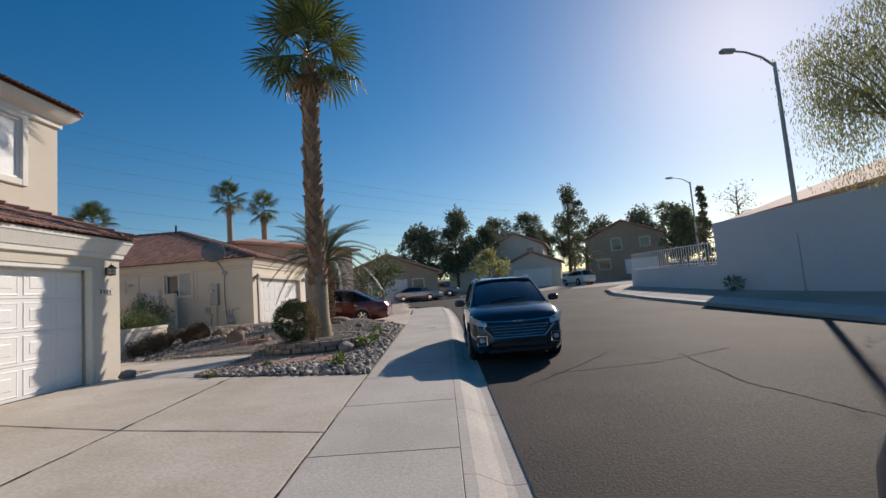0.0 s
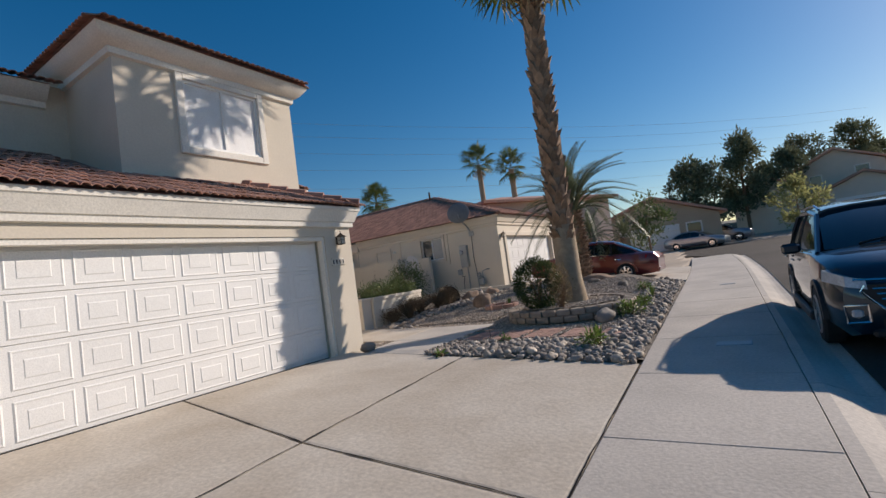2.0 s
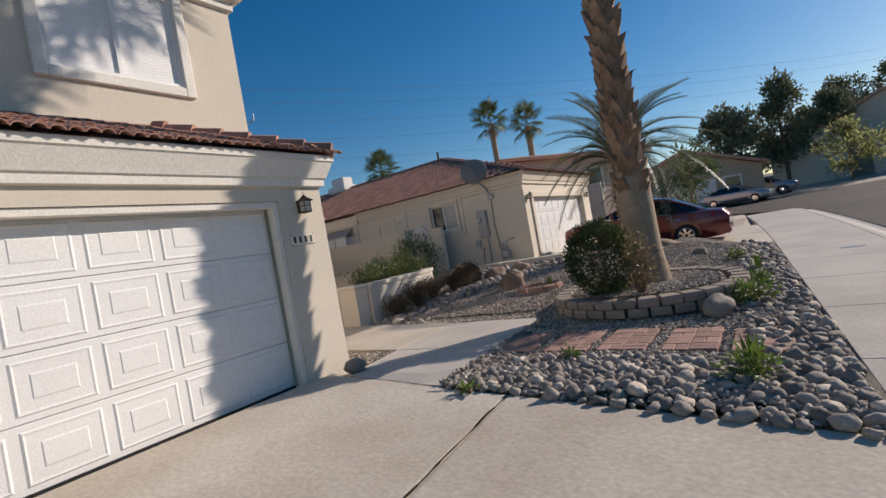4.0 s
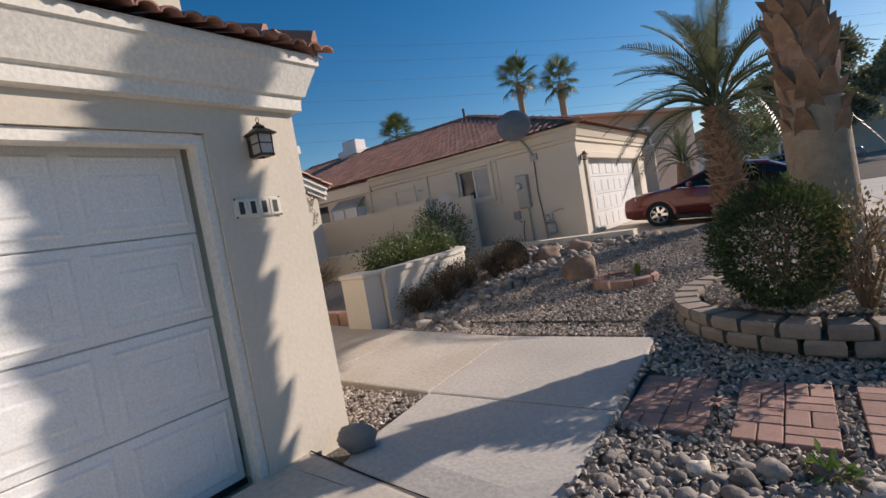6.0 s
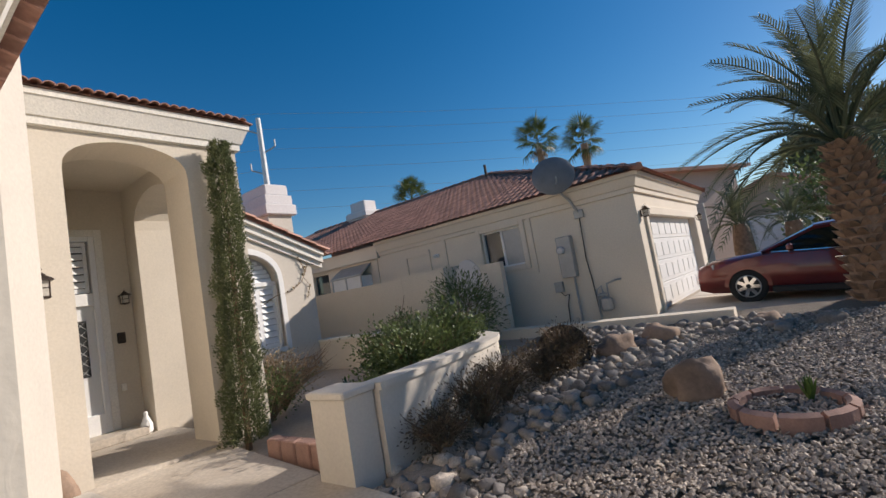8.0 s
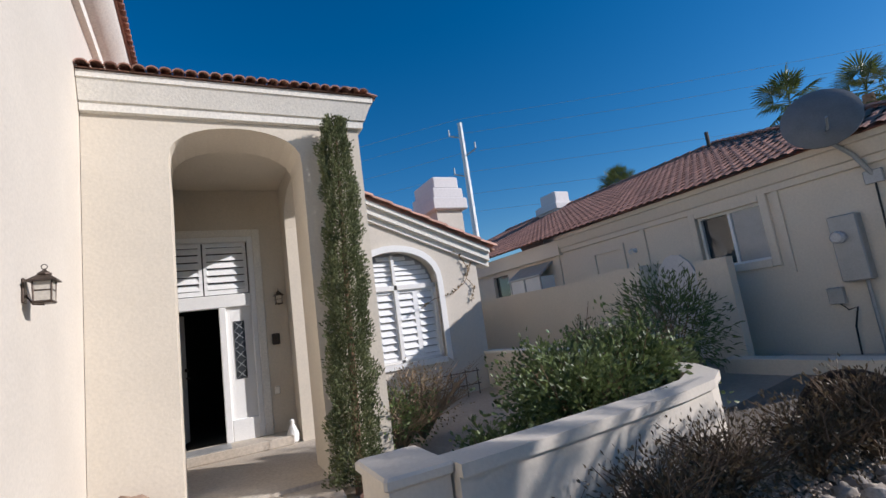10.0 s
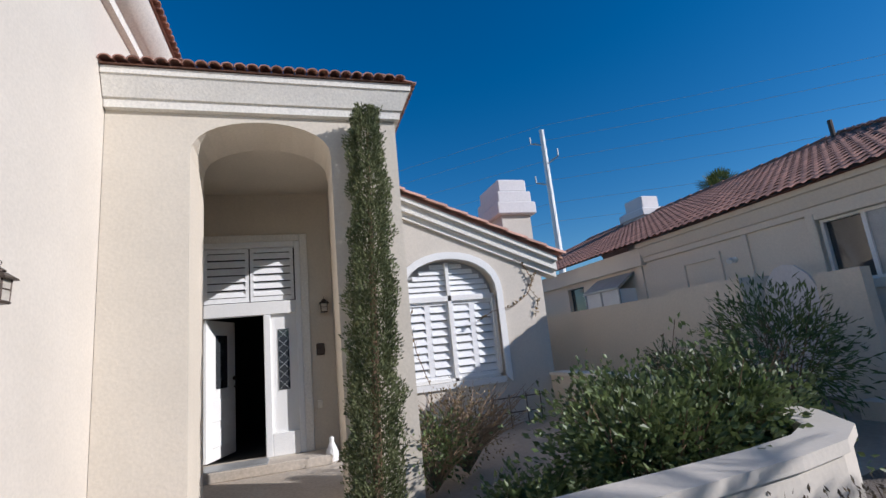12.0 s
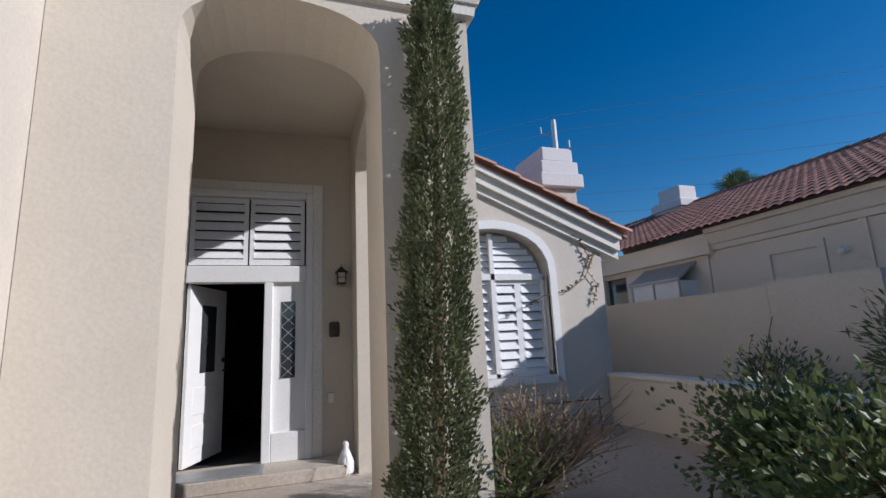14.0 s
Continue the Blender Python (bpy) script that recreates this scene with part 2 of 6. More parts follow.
def fix_normals(me):
    bm = bmesh.new()
    bm.from_mesh(me)
    bmesh.ops.recalc_face_normals(bm, faces=bm.faces)
    bm.to_mesh(me)
    bm.free()


def part(name, mb, mat, parent=None, label="", smooth=False, m=None, fix=True, weld=False):
    me = mb.mesh(name, mat, smooth) if isinstance(mb, MB) else mb
    if weld:
        bm = bmesh.new()
        bm.from_mesh(me)
        bmesh.ops.remove_doubles(bm, verts=bm.verts, dist=0.001)
        bm.to_mesh(me)
        bm.free()
    elif fix and isinstance(mb, MB) and len(me.polygons) < 6000:
        fix_normals(me)
    if smooth and len(me.polygons) < 20000:
        me.set_sharp_from_angle(angle=radians(40))
    ob = new(name, me)
    ob.parent = parent
    if m:
        ob.matrix_basis = m
    if label:
        ob["label"] = label
    return ob


def piece(name, me, parent, m):
    ob = new(name, me)
    ob.parent, ob.matrix_basis = parent, m
    return ob


def thing(name, label, category, at=None, group="", kind=""):
    return tagged(place(new(name), at), label, category, group, kind)


def place(ob, at):
    if at is not None:
        ob.matrix_basis = at if isinstance(at, Matrix) else Matrix.Translation(at)
    return ob


RND = random.Random(7)


# ---- ground ----
def street(y):
    return 0.28 + 0.024 * max(-40.0, min(y, 70.0))


def kerb_x(y):
    return -0.35 - 0.035 * y - (0.0022 * (y - 18) ** 2 if y > 18 else 0.0)


def walk_x(y):
    return kerb_x(y) - 1.42 - 0.012 * min(y, 30)


def yard(y):
    return 0.60 if y < 11.9 else min(0.60 + 0.088 * (y - 11.9), 1.34)


def lerp(a, b, t):
    t = max(0.0, min(1.0, t))
    return a + (b - a) * t


def gz(x, y):
    """The height of the made ground."""
    if y > 30:
        return street(y) if x < walk_x(30) else street(y)
    if x > walk_x(y):
        return street(y)
    if y < 9.05:
        return lerp(street(y), 0.69, (walk_x(y) - x) / 5.3)
    if y < 18.4:
        return lerp(street(y), yard(y), (walk_x(y) - x) / 1.6) + (0.03 if -9 < x < -6 and 12.5 < y < 17 else 0)
    return lerp(street(y), 1.14, (walk_x(y) - x) / 5.9)


def sheet(xs, ys, height, m=None):
    mb = MB()
    n = len(ys)
    mb.add([(x, y, height(x, y)) for x in xs for y in ys], [(i * n + j, (i + 1) * n + j, (i + 1) * n + j + 1, i * n + j + 1) for i in range(len(xs) - 1) for j in range(n - 1)])
    return mb


def steps(a, b, s):
    n = max(1, round((b - a) / s))
    return [a + (b - a) * i / n for i in range(n + 1)]


def low(x, y):
    if x > walk_x(y) - 0.05 and y < 48:
        return street(y) - 0.25
    return gz(x, y) - 0.03 - (0.06 if y < 9.1 and x > -7.6 else 0.0) - (0.10 if -14 < x < -5.6 and 9 < y < 12.2 and not x > -7.3 + 2 else 0.0)


xs = [-900, -300, -120, -60] + steps(-40, -16, 2) + steps(-15.5, 0, 0.5) + steps(1, 30, 2) + [40, 60, 120, 300, 900]
ys = [-300, -120, -60, -30, -15, -8] + steps(-4, 30, 0.5) + steps(32, 90, 4) + [130, 200, 400, 900]
tagged(part("ground", sheet(xs, ys, low), EARTH, fix=False), "dry brown desert earth between the houses", "ground", kind="structure")

# gravel bed of the front yard
mb = sheet(steps(-10.6, -2.0, 0.25), steps(9.0, 18.6, 0.3), lambda x, y: gz(x, y) - 0.006 + 0.02 * noise.noise((x * 1.3, y * 1.3, 0)) if x < walk_x(y) + 0.02 else street(y) - 0.05)
tagged(part("gravel_bed", mb, GRAVEL_BED, fix=False), "grey-brown gravel bed of the front yard", "ground", kind="structure")


def road_z(x, y):
    k = kerb_x(y) + 0.55
    return street(y) - 0.11 + (0.06 * (1 - ((x - 4.2) / 4.6) ** 2) if y < 30 and k <= x <= 8.8 else 0.02)


mb = MB()
rows = []
for y in steps(-40, 30, 1.0):
    k = kerb_x(y) + 0.52
    rows.append([(k + (8.75 - k) * i / 10, y, road_z(k + (8.75 - k) * i / 10, y)) for i in range(11)])
for y, a, b in ((36, -5.0, 10.2), (42, -9.0, 12.5), (48, -12, 17), (54, -12, 22), (60, 6, 27), (70, 13, 33), (90, 24, 45), (130, 44, 66)):
    rows.append([(a + (b - a) * i / 10, y, street(y) - 0.09) for i in range(11)])
mb.loft(rows, caps=False, closed=False)
tagged(part("road", mb, ASPHALT, fix=False), "worn dark asphalt residential street with cracks", "road", kind="structure")

# cracks sealed with tar and a pale line where water dries
mb = MB()
for pts in ([(0.2, 7.0), (1.5, 8.4), (2.4, 9.6), (3.0, 8.3), (4.4, 9.0)], [(0.6, 2.3), (2.2, 3.3), (3.6, 4.6), (5.2, 5.4), (7.5, 7.4)], [(3.6, 4.6), (3.2, 6.5), (3.4, 8.8)], [(1.0, 8.0), (2.9, 8.2)]):
    for (x0, y0), (x1, y1) in zip(pts, pts[1:]):
        for k in range(5):
            a, b = k / 5, (k + 1) / 5
            p, q = (x0 + (x1 - x0) * a + RND.uniform(-.03, .03), y0 + (y1 - y0) * a), (x0 + (x1 - x0) * b, y0 + (y1 - y0) * b)
            w = RND.uniform(0.006, 0.016)
            mb.add([(p[0] - w, p[1] + w, road_z(*p) + 0.004), (p[0] + w, p[1] - w, road_z(*p) + 0.004), (q[0] + w, q[1] - w, road_z(*q) + 0.004), (q[0] - w, q[1] + w, road_z(*q) + 0.004)], [(0, 1, 2, 3)])
tagged(part("road_crack", mb, TAR, fix=False), "dark irregular cracks in the asphalt", "crack", kind="structure")

# rolled kerb and gutter
CURB = MB()
prof = [(0.0, 0.0), (0.10, -0.004), (0.22, -0.05), (0.32, -0.10), (0.40, -0.115), (0.56, -0.10), (0.56, -0.3), (0.0, -0.3)]
for a in steps(-20, 30, 2.0)[:-1]:
    rings = [[(kerb_x(y) + u, y, street(y) + w) for u, w in prof] for y in (a + 0.004, a + 1.0, a + 1.996)]
    CURB.loft(rings)
tagged(part("kerb", CURB, WALKWAY), "pale rolled concrete kerb and gutter", "kerb", kind="structure")

# pavement: one slab after the other
pavement = thing("pavement", "pale concrete sidewalk of square slabs", "pavement", kind="structure")
for i in range(-10, 14):
    y0, y1 = 4.63 + 1.85 * i + 0.006, 4.63 + 1.85 * (i + 1) - 0.006
    mb = MB()
    q = [(walk_x(y0) + 0.008, y0), (kerb_x(y0) - 0.008, y0), (kerb_x(y1) - 0.008, y1), (walk_x(y1) + 0.008, y1)]
    mb.loft([[(x, y, street(y) - 0.2) for x, y in q], [(x, y, street(y) - 0.006) for x, y in q], [(x + (0.006 if k in (0, 3) else -0.006), y + (0.006 if k < 2 else -0.006), street(y)) for k, (x, y) in enumerate(q)]])
    part("slab", mb, WALKWAY, pavement)
mb = MB()
mb.loft([[(walk_x(y) - 0.01, y, street(y) - 0.02), (kerb_x(y) + 0.01, y, street(y) - 0.02)] for y in steps(-14, 30, 1.0)], caps=False, closed=False)
part("joint", mb, EARTH, pavement, fix=False)
# water-meter lids set in the slabs
for y, w in ((9.6, 0.25), (16.6, 0.22)):
    lid = MB()
    lid.box(kerb_x(y) - 0.75, kerb_x(y) - 0.75 + w * 1.6, y, y + w, street(y) - 0.03, street(y + w) + 0.004, bev=0.01)
    part("meter_lid", lid, METAL_GREY, pavement, "grey metal utility cover")


def slab(parent, q, z=None, name="slab", mat=None, g=0.007, n=5):
    """A concrete panel between four corners, bent over the ground, with rounded joints."""
    mb = MB()
    f = z or gz
    def at(u, v, e):
        x = (q[0][0] * (1 - u) + q[1][0] * u) * (1 - v) + (q[3][0] * (1 - u) + q[2][0] * u) * v
        y = (q[0][1] * (1 - u) + q[1][1] * u) * (1 - v) + (q[3][1] * (1 - u) + q[2][1] * u) * v
        return (x, y, f(x, y) + e)
    us = [0.0] + [0.01 + 0.98 * i / n for i in range(n + 1)] + [1.0]
    k = len(us)
    cx, cy = sum(p[0] for p in q) / 4, sum(p[1] for p in q) / 4
    q = [(x + (g if x < cx else -g), y + (g if y < cy else -g)) for x, y in q]
    mb.add([at(u, v, -0.006 if 0 in (i, j) or k - 1 in (i, j) else 0.0) for i, u in enumerate(us) for j, v in enumerate(us)], [(i * k + j, (i + 1) * k + j, (i + 1) * k + j + 1, i * k + j + 1) for i in range(k - 1) for j in range(k - 1)])
    mb.loft([[at(u, v, -0.006) for u, v in ((0, 0), (1, 0), (1, 1), (0, 1))], [at(u, v, -0.14) for u, v in ((0, 0), (1, 0), (1, 1), (0, 1))]], caps=False)
    return part(name, mb, mat or CONCRETE, parent, fix=False)


driveway = thing("driveway", "sunlit pale concrete driveway with tar-dark joints", "driveway", kind="structure")
wx = walk_x
for q in (
    [(-4.5, 5.58), (wx(5.40), 5.40), (wx(8.95), 8.78), (-4.79, 8.98)],
    [(-7.42, 6.08), (-4.5, 5.58), (-4.79, 8.98), (-7.42, 9.2)],
    [(-4.2, 1.6), (wx(1.5), 1.5), (wx(5.4), 5.40), (-4.5, 5.58)],
    [(-7.42, 1.8), (-4.2, 1.6), (-4.5, 5.58), (-7.42, 6.08)],
    [(-4.0, -1.5), (wx(-1.5), -1.5), (wx(1.5), 1.5), (-4.2, 1.6)],
    [(-7.42, -1.5), (-4.0, -1.5), (-4.2, 1.6), (-7.42, 1.8)],
):
    slab(driveway, q, lambda x, y: gz(x, min(y, 9.04)))

# tar and dirt in the joints
mb = MB()
for (xa, ya), (xb, yb) in (((-7.42, 6.08), (-4.5, 5.58)), ((-4.5, 5.58), (wx(5.4), 5.40)), ((-4.2, 1.6), (-4.5, 5.58)), ((-4.5, 5.58), (-4.79, 8.98)), ((wx(1.5) - .0, 1.5), (wx(5.4), 5.4)), ((wx(5.4), 5.4), (wx(8.9), 8.8)), ((-7.42, 9.2), (-4.79, 8.98)), ((-7.42, 1.8), (wx(1.5), 1.5))):
    k = int(math.hypot(xb - xa, yb - ya) / 0.07)
    d = Vector((xb - xa, yb - ya)).normalized()
    side = Vector((-d.y, d.x))
    prev = None
    for i in range(k + 1):
        x, y = xa + (xb - xa) * i / k, ya + (yb - ya) * i / k
        w = 0.0065 + 0.004 * noise.noise((x * 6, y * 6, 1)) + (0.006 if noise.noise((x * 2, y * 2, 4)) > .35 else 0)
        o = 0.012 * noise.noise((x * 3, y * 3, 9))
        q = [Vector((x, y)) + side * (o - w), Vector((x, y)) + side * (o + w)]
        row = [(p.x, p.y, gz(p.x, min(p.y, 9.04)) + 0.003) for p in q]
        if prev:
            mb.add(prev + row[::-1], [(0, 1, 2, 3)])
        prev = row
part("joint_filler", mb, TAR, driveway, "dark dirt-filled joints", fix=False)

front_path = thing("front_path", "smooth concrete path from driveway to front door", "path", kind="structure")


def path_z(x, y):
    return 0.665 + (0.06 * (-x - 6) / 6 if x < -6 else 0.0) + 0.012 * (y - 10) - (0.03 if y < 9.3 else 0.0)


for q in (
    [(-7.1, 9.22), (-5.58, 9.02), (-5.62, 10.35), (-7.2, 10.3)],
    [(-7.2, 10.3), (-5.62, 10.35), (-5.72, 11.95), (-7.28, 11.9)],
    [(-8.75, 10.34), (-7.2, 10.3), (-7.28, 11.9), (-8.75, 12.02)],
    [(-10.6, 10.45), (-8.75, 10.34), (-8.75, 12.02), (-10.3, 12.2)],
    [(-12.72, 10.5), (-10.6, 10.45), (-10.3, 12.2), (-12.72, 12.5)],
):
    slab(front_path, q, path_z, mat=WALKWAY if q[0][0] > -8 else CONCRETE)
mb = MB()
mb.box(-15.6, -12.69, 10.1, 12.75, 0.5, 0.80)
mb.box(-15.6, -14.95, 10.3, 12.4, 0.80, 0.93, bev=0.01)
part("porch_floor", mb, CONCRETE, front_path)

nb_drive = thing("neighbour_driveway", "pale concrete driveway of the neighbouring house", "driveway", kind="structure")
for a in (18.95, 21.9):
    for x0, x1 in ((-8.66, -5.6), (-5.6, None)):
        slab(nb_drive, [(x0, a), (x1 or wx(a), a), (x1 or wx(a + 2.9), a + 2.9), (x0, a + 2.9)], gz)


# ---- walls and roofs ----
def wall_x(mb, x, thick, y0, y1, z0, z1, holes=()):
    """A wall across x, from x back by thick, with rectangular openings (y0, y1, z0, z1)."""
    cuts_y = sorted({y0, y1, *[h[0] for h in holes], *[h[1] for h in holes]})
    for a, b in zip(cuts_y, cuts_y[1:]):
        hs = sorted((h[2], h[3]) for h in holes if h[0] <= a and b <= h[1])
        z = z0
        for c, d in hs:
            if c > z:
                mb.box(x - thick, x, a, b, z, c)
            z = d
        if z < z1:
            mb.box(x - thick, x, a, b, z, z1)


def wall_y(mb, y, thick, x0, x1, z0, z1, holes=()):
    cuts = sorted({x0, x1, *[h[0] for h in holes], *[h[1] for h in holes]})
    for a, b in zip(cuts, cuts[1:]):
        hs = sorted((h[2], h[3]) for h in holes if h[0] <= a and b <= h[1])
        z = z0
        for c, d in hs:
            if c > z:
                mb.box(a, b, y, y + thick, z, c)
            z = d
        if z < z1:
            mb.box(a, b, y, y + thick, z, z1)


def arch_line(y0, y1, spring, top, n=14):
    """Points of a segmental or elliptic arch from y0 to y1."""
    c, r = (y0 + y1) / 2, (y1 - y0) / 2
    return [(c - r * math.cos(math.pi * i / n), spring + (top - spring) * math.sin(math.pi * i / n) ** 0.8) for i in range(n + 1)]


def moulding(prof, path):
    """A stepped cornice: prof in (out, z), along path of (x, y, nx, ny)."""
    mb = MB()
    mb.loft([[(x + nx * o, y + ny * o, z) for o, z in prof] for x, y, nx, ny in path])
    return mb


house = thing("house", "cream stucco two-storey house with clay tile roof and attached garage", "house")
GX, GY0, GY1 = -7.38, 3.74, 8.83
# garage front with its door opening
mb = MB()
wall_x(mb, GX, 0.30, -1.5, 9.56, 0.55, 3.2, [(GY0 - 0.06, GY1 + 0.06, 0.0, 2.87)])
part("garage_wall", mb, STUCCO, house, "cream stucco garage front, rough trowelled", weld=True)
mb = MB()
wall_y(mb, 9.26, 0.30, -9.1, GX - 0.3, 0.55, 3.12)
part("garage_wall", mb, STUCCO, house, weld=True)
# jamb and head trim of the garage door
mb = MB()
mb.box(GX - 0.14, GX - 0.02, GY1 + 0.003, GY1 + 0.057, 0.6, 2.86)
mb.box(GX - 0.14, GX - 0.02, GY0 - 0.057, GY0 - 0.003, 0.6, 2.86)
mb.box(GX - 0.14, GX - 0.02, GY0 - 0.003, GY1 + 0.003, 2.80, 2.865)
part("garage_door_trim", mb, TRIM, house)
CORNICE = [(0.0, -0.38), (0.055, -0.37), (0.062, -0.285), (0.085, -0.275), (0.105, -0.22), (0.155, -0.10), (0.165, -0.075), (0.18, -0.07), (0.185, 0.0), (0.0, 0.0)]
cz = 3.42
path = [(GX, -1.5, 1, 0), (GX, 9.56, 1, 1), (-9.0, 9.56, 0, 1)]
part("cornice", moulding([(o, cz + z) for o, z in CORNICE], path), TRIM, house, "stepped pale stucco cornice under the eave", smooth=True)
mb = MB()
mb.box(-8.9, GX - 0.3, -1.5, 9.26, 3.05, 3.40)
part("soffit", mb, STUCCO, house)

# garage door of four sections with raised panels
gd = part("garage_door", MB().box(GX - 0.26, GX - 0.22, GY0, GY1, 0.66, 2.83), WHITE, house, "white sectional garage door with raised panels")
pw = (GY1 - GY0) / 8
field = MB()
field.loft([[(0, -pw * .44, -.215), (0, pw * .44, -.215), (0, pw * .44, .215), (0, -pw * .44, .215)], [(.009, -pw * .41, -.20), (.009, pw * .41, -.20), (.009, pw * .41, .20), (.009, -pw * .41, .20)], [(.004, -pw * .385, -.18), (.004, pw * .385, -.18), (.004, pw * .385, .18), (.004, -pw * .385, .18)], [(.004, -pw * .25, -.105), (.004, pw * .25, -.105), (.004, pw * .25, .105), (.004, -pw * .25, .105)], [(.009, -pw * .235, -.09), (.009, pw * .235, -.09), (.009, pw * .235, .09), (.009, -pw * .235, .09)]], caps=False)
field.f.append(tuple(range(len(field.v) - 4, len(field.v))))
panel_mesh = field.mesh("panel", WHITE)
fix_normals(panel_mesh)
for r in range(4):
    zc = 0.665 + 0.54 * (r + 0.5)
    sec = MB().box(GX - 0.222, GX - 0.196, GY0 + 0.004, GY1 - 0.004, zc - 0.267, zc + 0.267, bev=0.006)
    s = part("door_section", sec, WHITE, gd)
    for c in range(8):
        piece("panel", panel_mesh, s, Matrix.Translation((GX - 0.1955, GY0 + pw * (c + 0.5), zc)))
part("weather_seal", MB().box(GX - 0.24, GX - 0.19, GY0, GY1, 0.63, 0.667), PLASTIC, gd)

# upper storey
UX, UY0, UY1, UZ = -8.80, 6.24, 9.69, 6.27
mb = MB()
wall_x(mb, UX, 0.25, UY0, UY1, 3.6, UZ, [(7.33, 8.83, 4.70, 5.92)])
wall_y(mb, UY0, 0.25, -13, UX - 0.25, 3.6, UZ)
wall_y(mb, UY1 - 0.25, 0.25, -13, UX - 0.25, 3.4, UZ)
wall_x(mb, -10.6, 0.25, -1.5, UY0, 3.4, 6.05)
part("upper_wall", mb, STUCCO, house, "cream stucco upper wall with palm shadow", weld=True)
mb = MB()
wall_y(mb, 9.99, 0.28, -13.0, -10.45, 0.5, 6.05)
mb.prism([(-9.12, 9.55), (-10.45, 10.27), (-10.45, 9.99), (-9.12, 9.27)], "z", 0.5, 3.40)
mb.prism([(-9.5, 9.63), (-10.45, 10.27), (-10.45, 9.70)], "z", 3.40, 6.05)
wall_y(mb, 9.99, 0.28, -20.0, -13.0, 4.95, 6.05)
part("side_wall", mb, STUCCO_WHITE, house, "bright cream stucco side wall, rough finish", weld=True)
# window of the upper storey
win = part("window", MB().box(UX - 0.06, UX - 0.05, 7.35, 8.81, 4.72, 5.90), BLIND, house, "upper window with closed pale blinds")
mb = MB()
for a, b, c, d in ((7.20, 7.33, 4.57, 6.05), (8.83, 8.96, 4.57, 6.05), (7.33, 8.83, 5.92, 6.05), (7.33, 8.83, 4.57, 4.70)):
    mb.box(UX - 0.02, UX + 0.05, a, b, c, d, bev=0.01)
part("window_surround", mb, TRIM, win)
mb = MB()
for a, b, c, d in ((7.33, 7.38, 4.70, 5.92), (8.78, 8.83, 4.70, 5.92), (7.38, 8.78, 4.70, 4.75), (7.38, 8.78, 5.87, 5.92), (8.06, 8.11, 4.75, 5.87)):
    mb.box(UX - 0.045, UX + 0.0, a, b, c, d)
part("window_frame", mb, WHITE, win)
bl = MB().box(-0.001, 0.001, 7.38, 8.78, -0.024, 0.024).mesh("blind_slat", BLIND)
for k in range(31):
    piece("blind_slat", bl, win, pose(UX - 0.032, 0, 4.76 + 0.037 * k, 0, -5, 0))
# eave of the upper storey
UC = [(0.0, -0.36), (0.06, -0.34), (0.07, -0.24), (0.16, -0.20), (0.28, -0.06), (0.30, 0.0), (0.0, 0.0)]
part("upper_cornice", moulding([(o, 6.36 + z) for o, z in UC], [(-13, UY0, 0, -1), (UX, UY0, 1, -1), (UX, UY1, 1, 1), (-13, UY1, 0, 1)]), TRIM, house, smooth=True)
part("upper_cornice", moulding([(o, 5.95 + z) for o, z in UC], [(-10.6, -1.5, 1, 0), (-10.6, UY0 - 0.31, 1, 0)]), TRIM, house, smooth=True)


def tile_mesh(name, w, length, mat):
    """One half-round clay tile, along -x and up."""
    mb, n = MB(), 6
    for r0, lift in ((1.0, 0.0),):
        outer = [(math.cos(math.pi * i / n) * w * .5, math.sin(math.pi * i / n) * w * .34) for i in range(n + 1)]
        inner = [(a * .84, b * .84 - .004) for a, b in reversed(outer)]
        ring = outer + inner
        mb.loft([[(0, a, b + 0.018) for a, b in ring], [(-length, a * .86, b * .86) for a, b in ring]])
    me = mb.mesh(name, mat, True)
    fix_normals(me)
    me.set_sharp_from_angle(angle=radians(50))
    return me


def slope(mb, pts):
    mb.add(pts, [tuple(range(len(pts)))])


def roof_field(parent, base, mesh_, p0, run, up, cols, rows, pitch, keep, w, step, yaw=0.0, joined=None):
    """Rows of tiles from the eave corner p0 along run, up the slope."""
    for r in range(rows):
        for c in range(cols):
            q = Vector(p0) + Vector(run) * (c + 0.5) * w + Vector(up) * r * step
            if not keep(q):
                continue
            m = Matrix.Translation(q + Vector((RND.uniform(-.008, .008), RND.uniform(-.005, .005), RND.uniform(0, .012)))) @ pose(0, 0, 0, 0, 0, yaw + RND.uniform(-1, 1)) @ pose(0, 0, 0, 0, pitch, 0)
            if joined is None:
                piece("roof_tile", mesh_, parent, m)
            else:
                joined.add([v.co for v in mesh_.vertices], [tuple(f.vertices) for f in mesh_.polygons], m)


TW = 0.12
TILE_A = tile_mesh("roof_tile", TW, 0.40, TILE)
TILE_B = tile_mesh("pink_tile", 0.22, 0.42, TILE_PINK)
RISE = 0.40
ang = math.degrees(math.atan(RISE))
mb = MB()
ex = GX + 0.19
slope(mb, [(ex, -1.5, 3.41), (ex, 9.75, 3.41), (UX - 0.3, 8.1, 3.41 + RISE * (ex - UX + 0.3)), (UX - 0.3, -1.5, 3.41 + RISE * (ex - UX + 0.3))])
slope(mb, [(ex, 9.75, 3.41), (-9.05, 9.75, 3.41), (-9.05, 9.5, 3.6), (UX - 0.3, 8.1, 3.41 + RISE * (ex - UX + 0.3))])
slope(mb, [(UX - 0.3, -1.5, 3.41 + RISE * (ex - UX + 0.3)), (UX - 0.3, UY0, 3.41 + RISE * (ex - UX + 0.3)), (-10.6, UY0, 3.41 + RISE * (ex + 10.6)), (-10.6, -1.5, 3.41 + RISE * (ex + 10.6))])
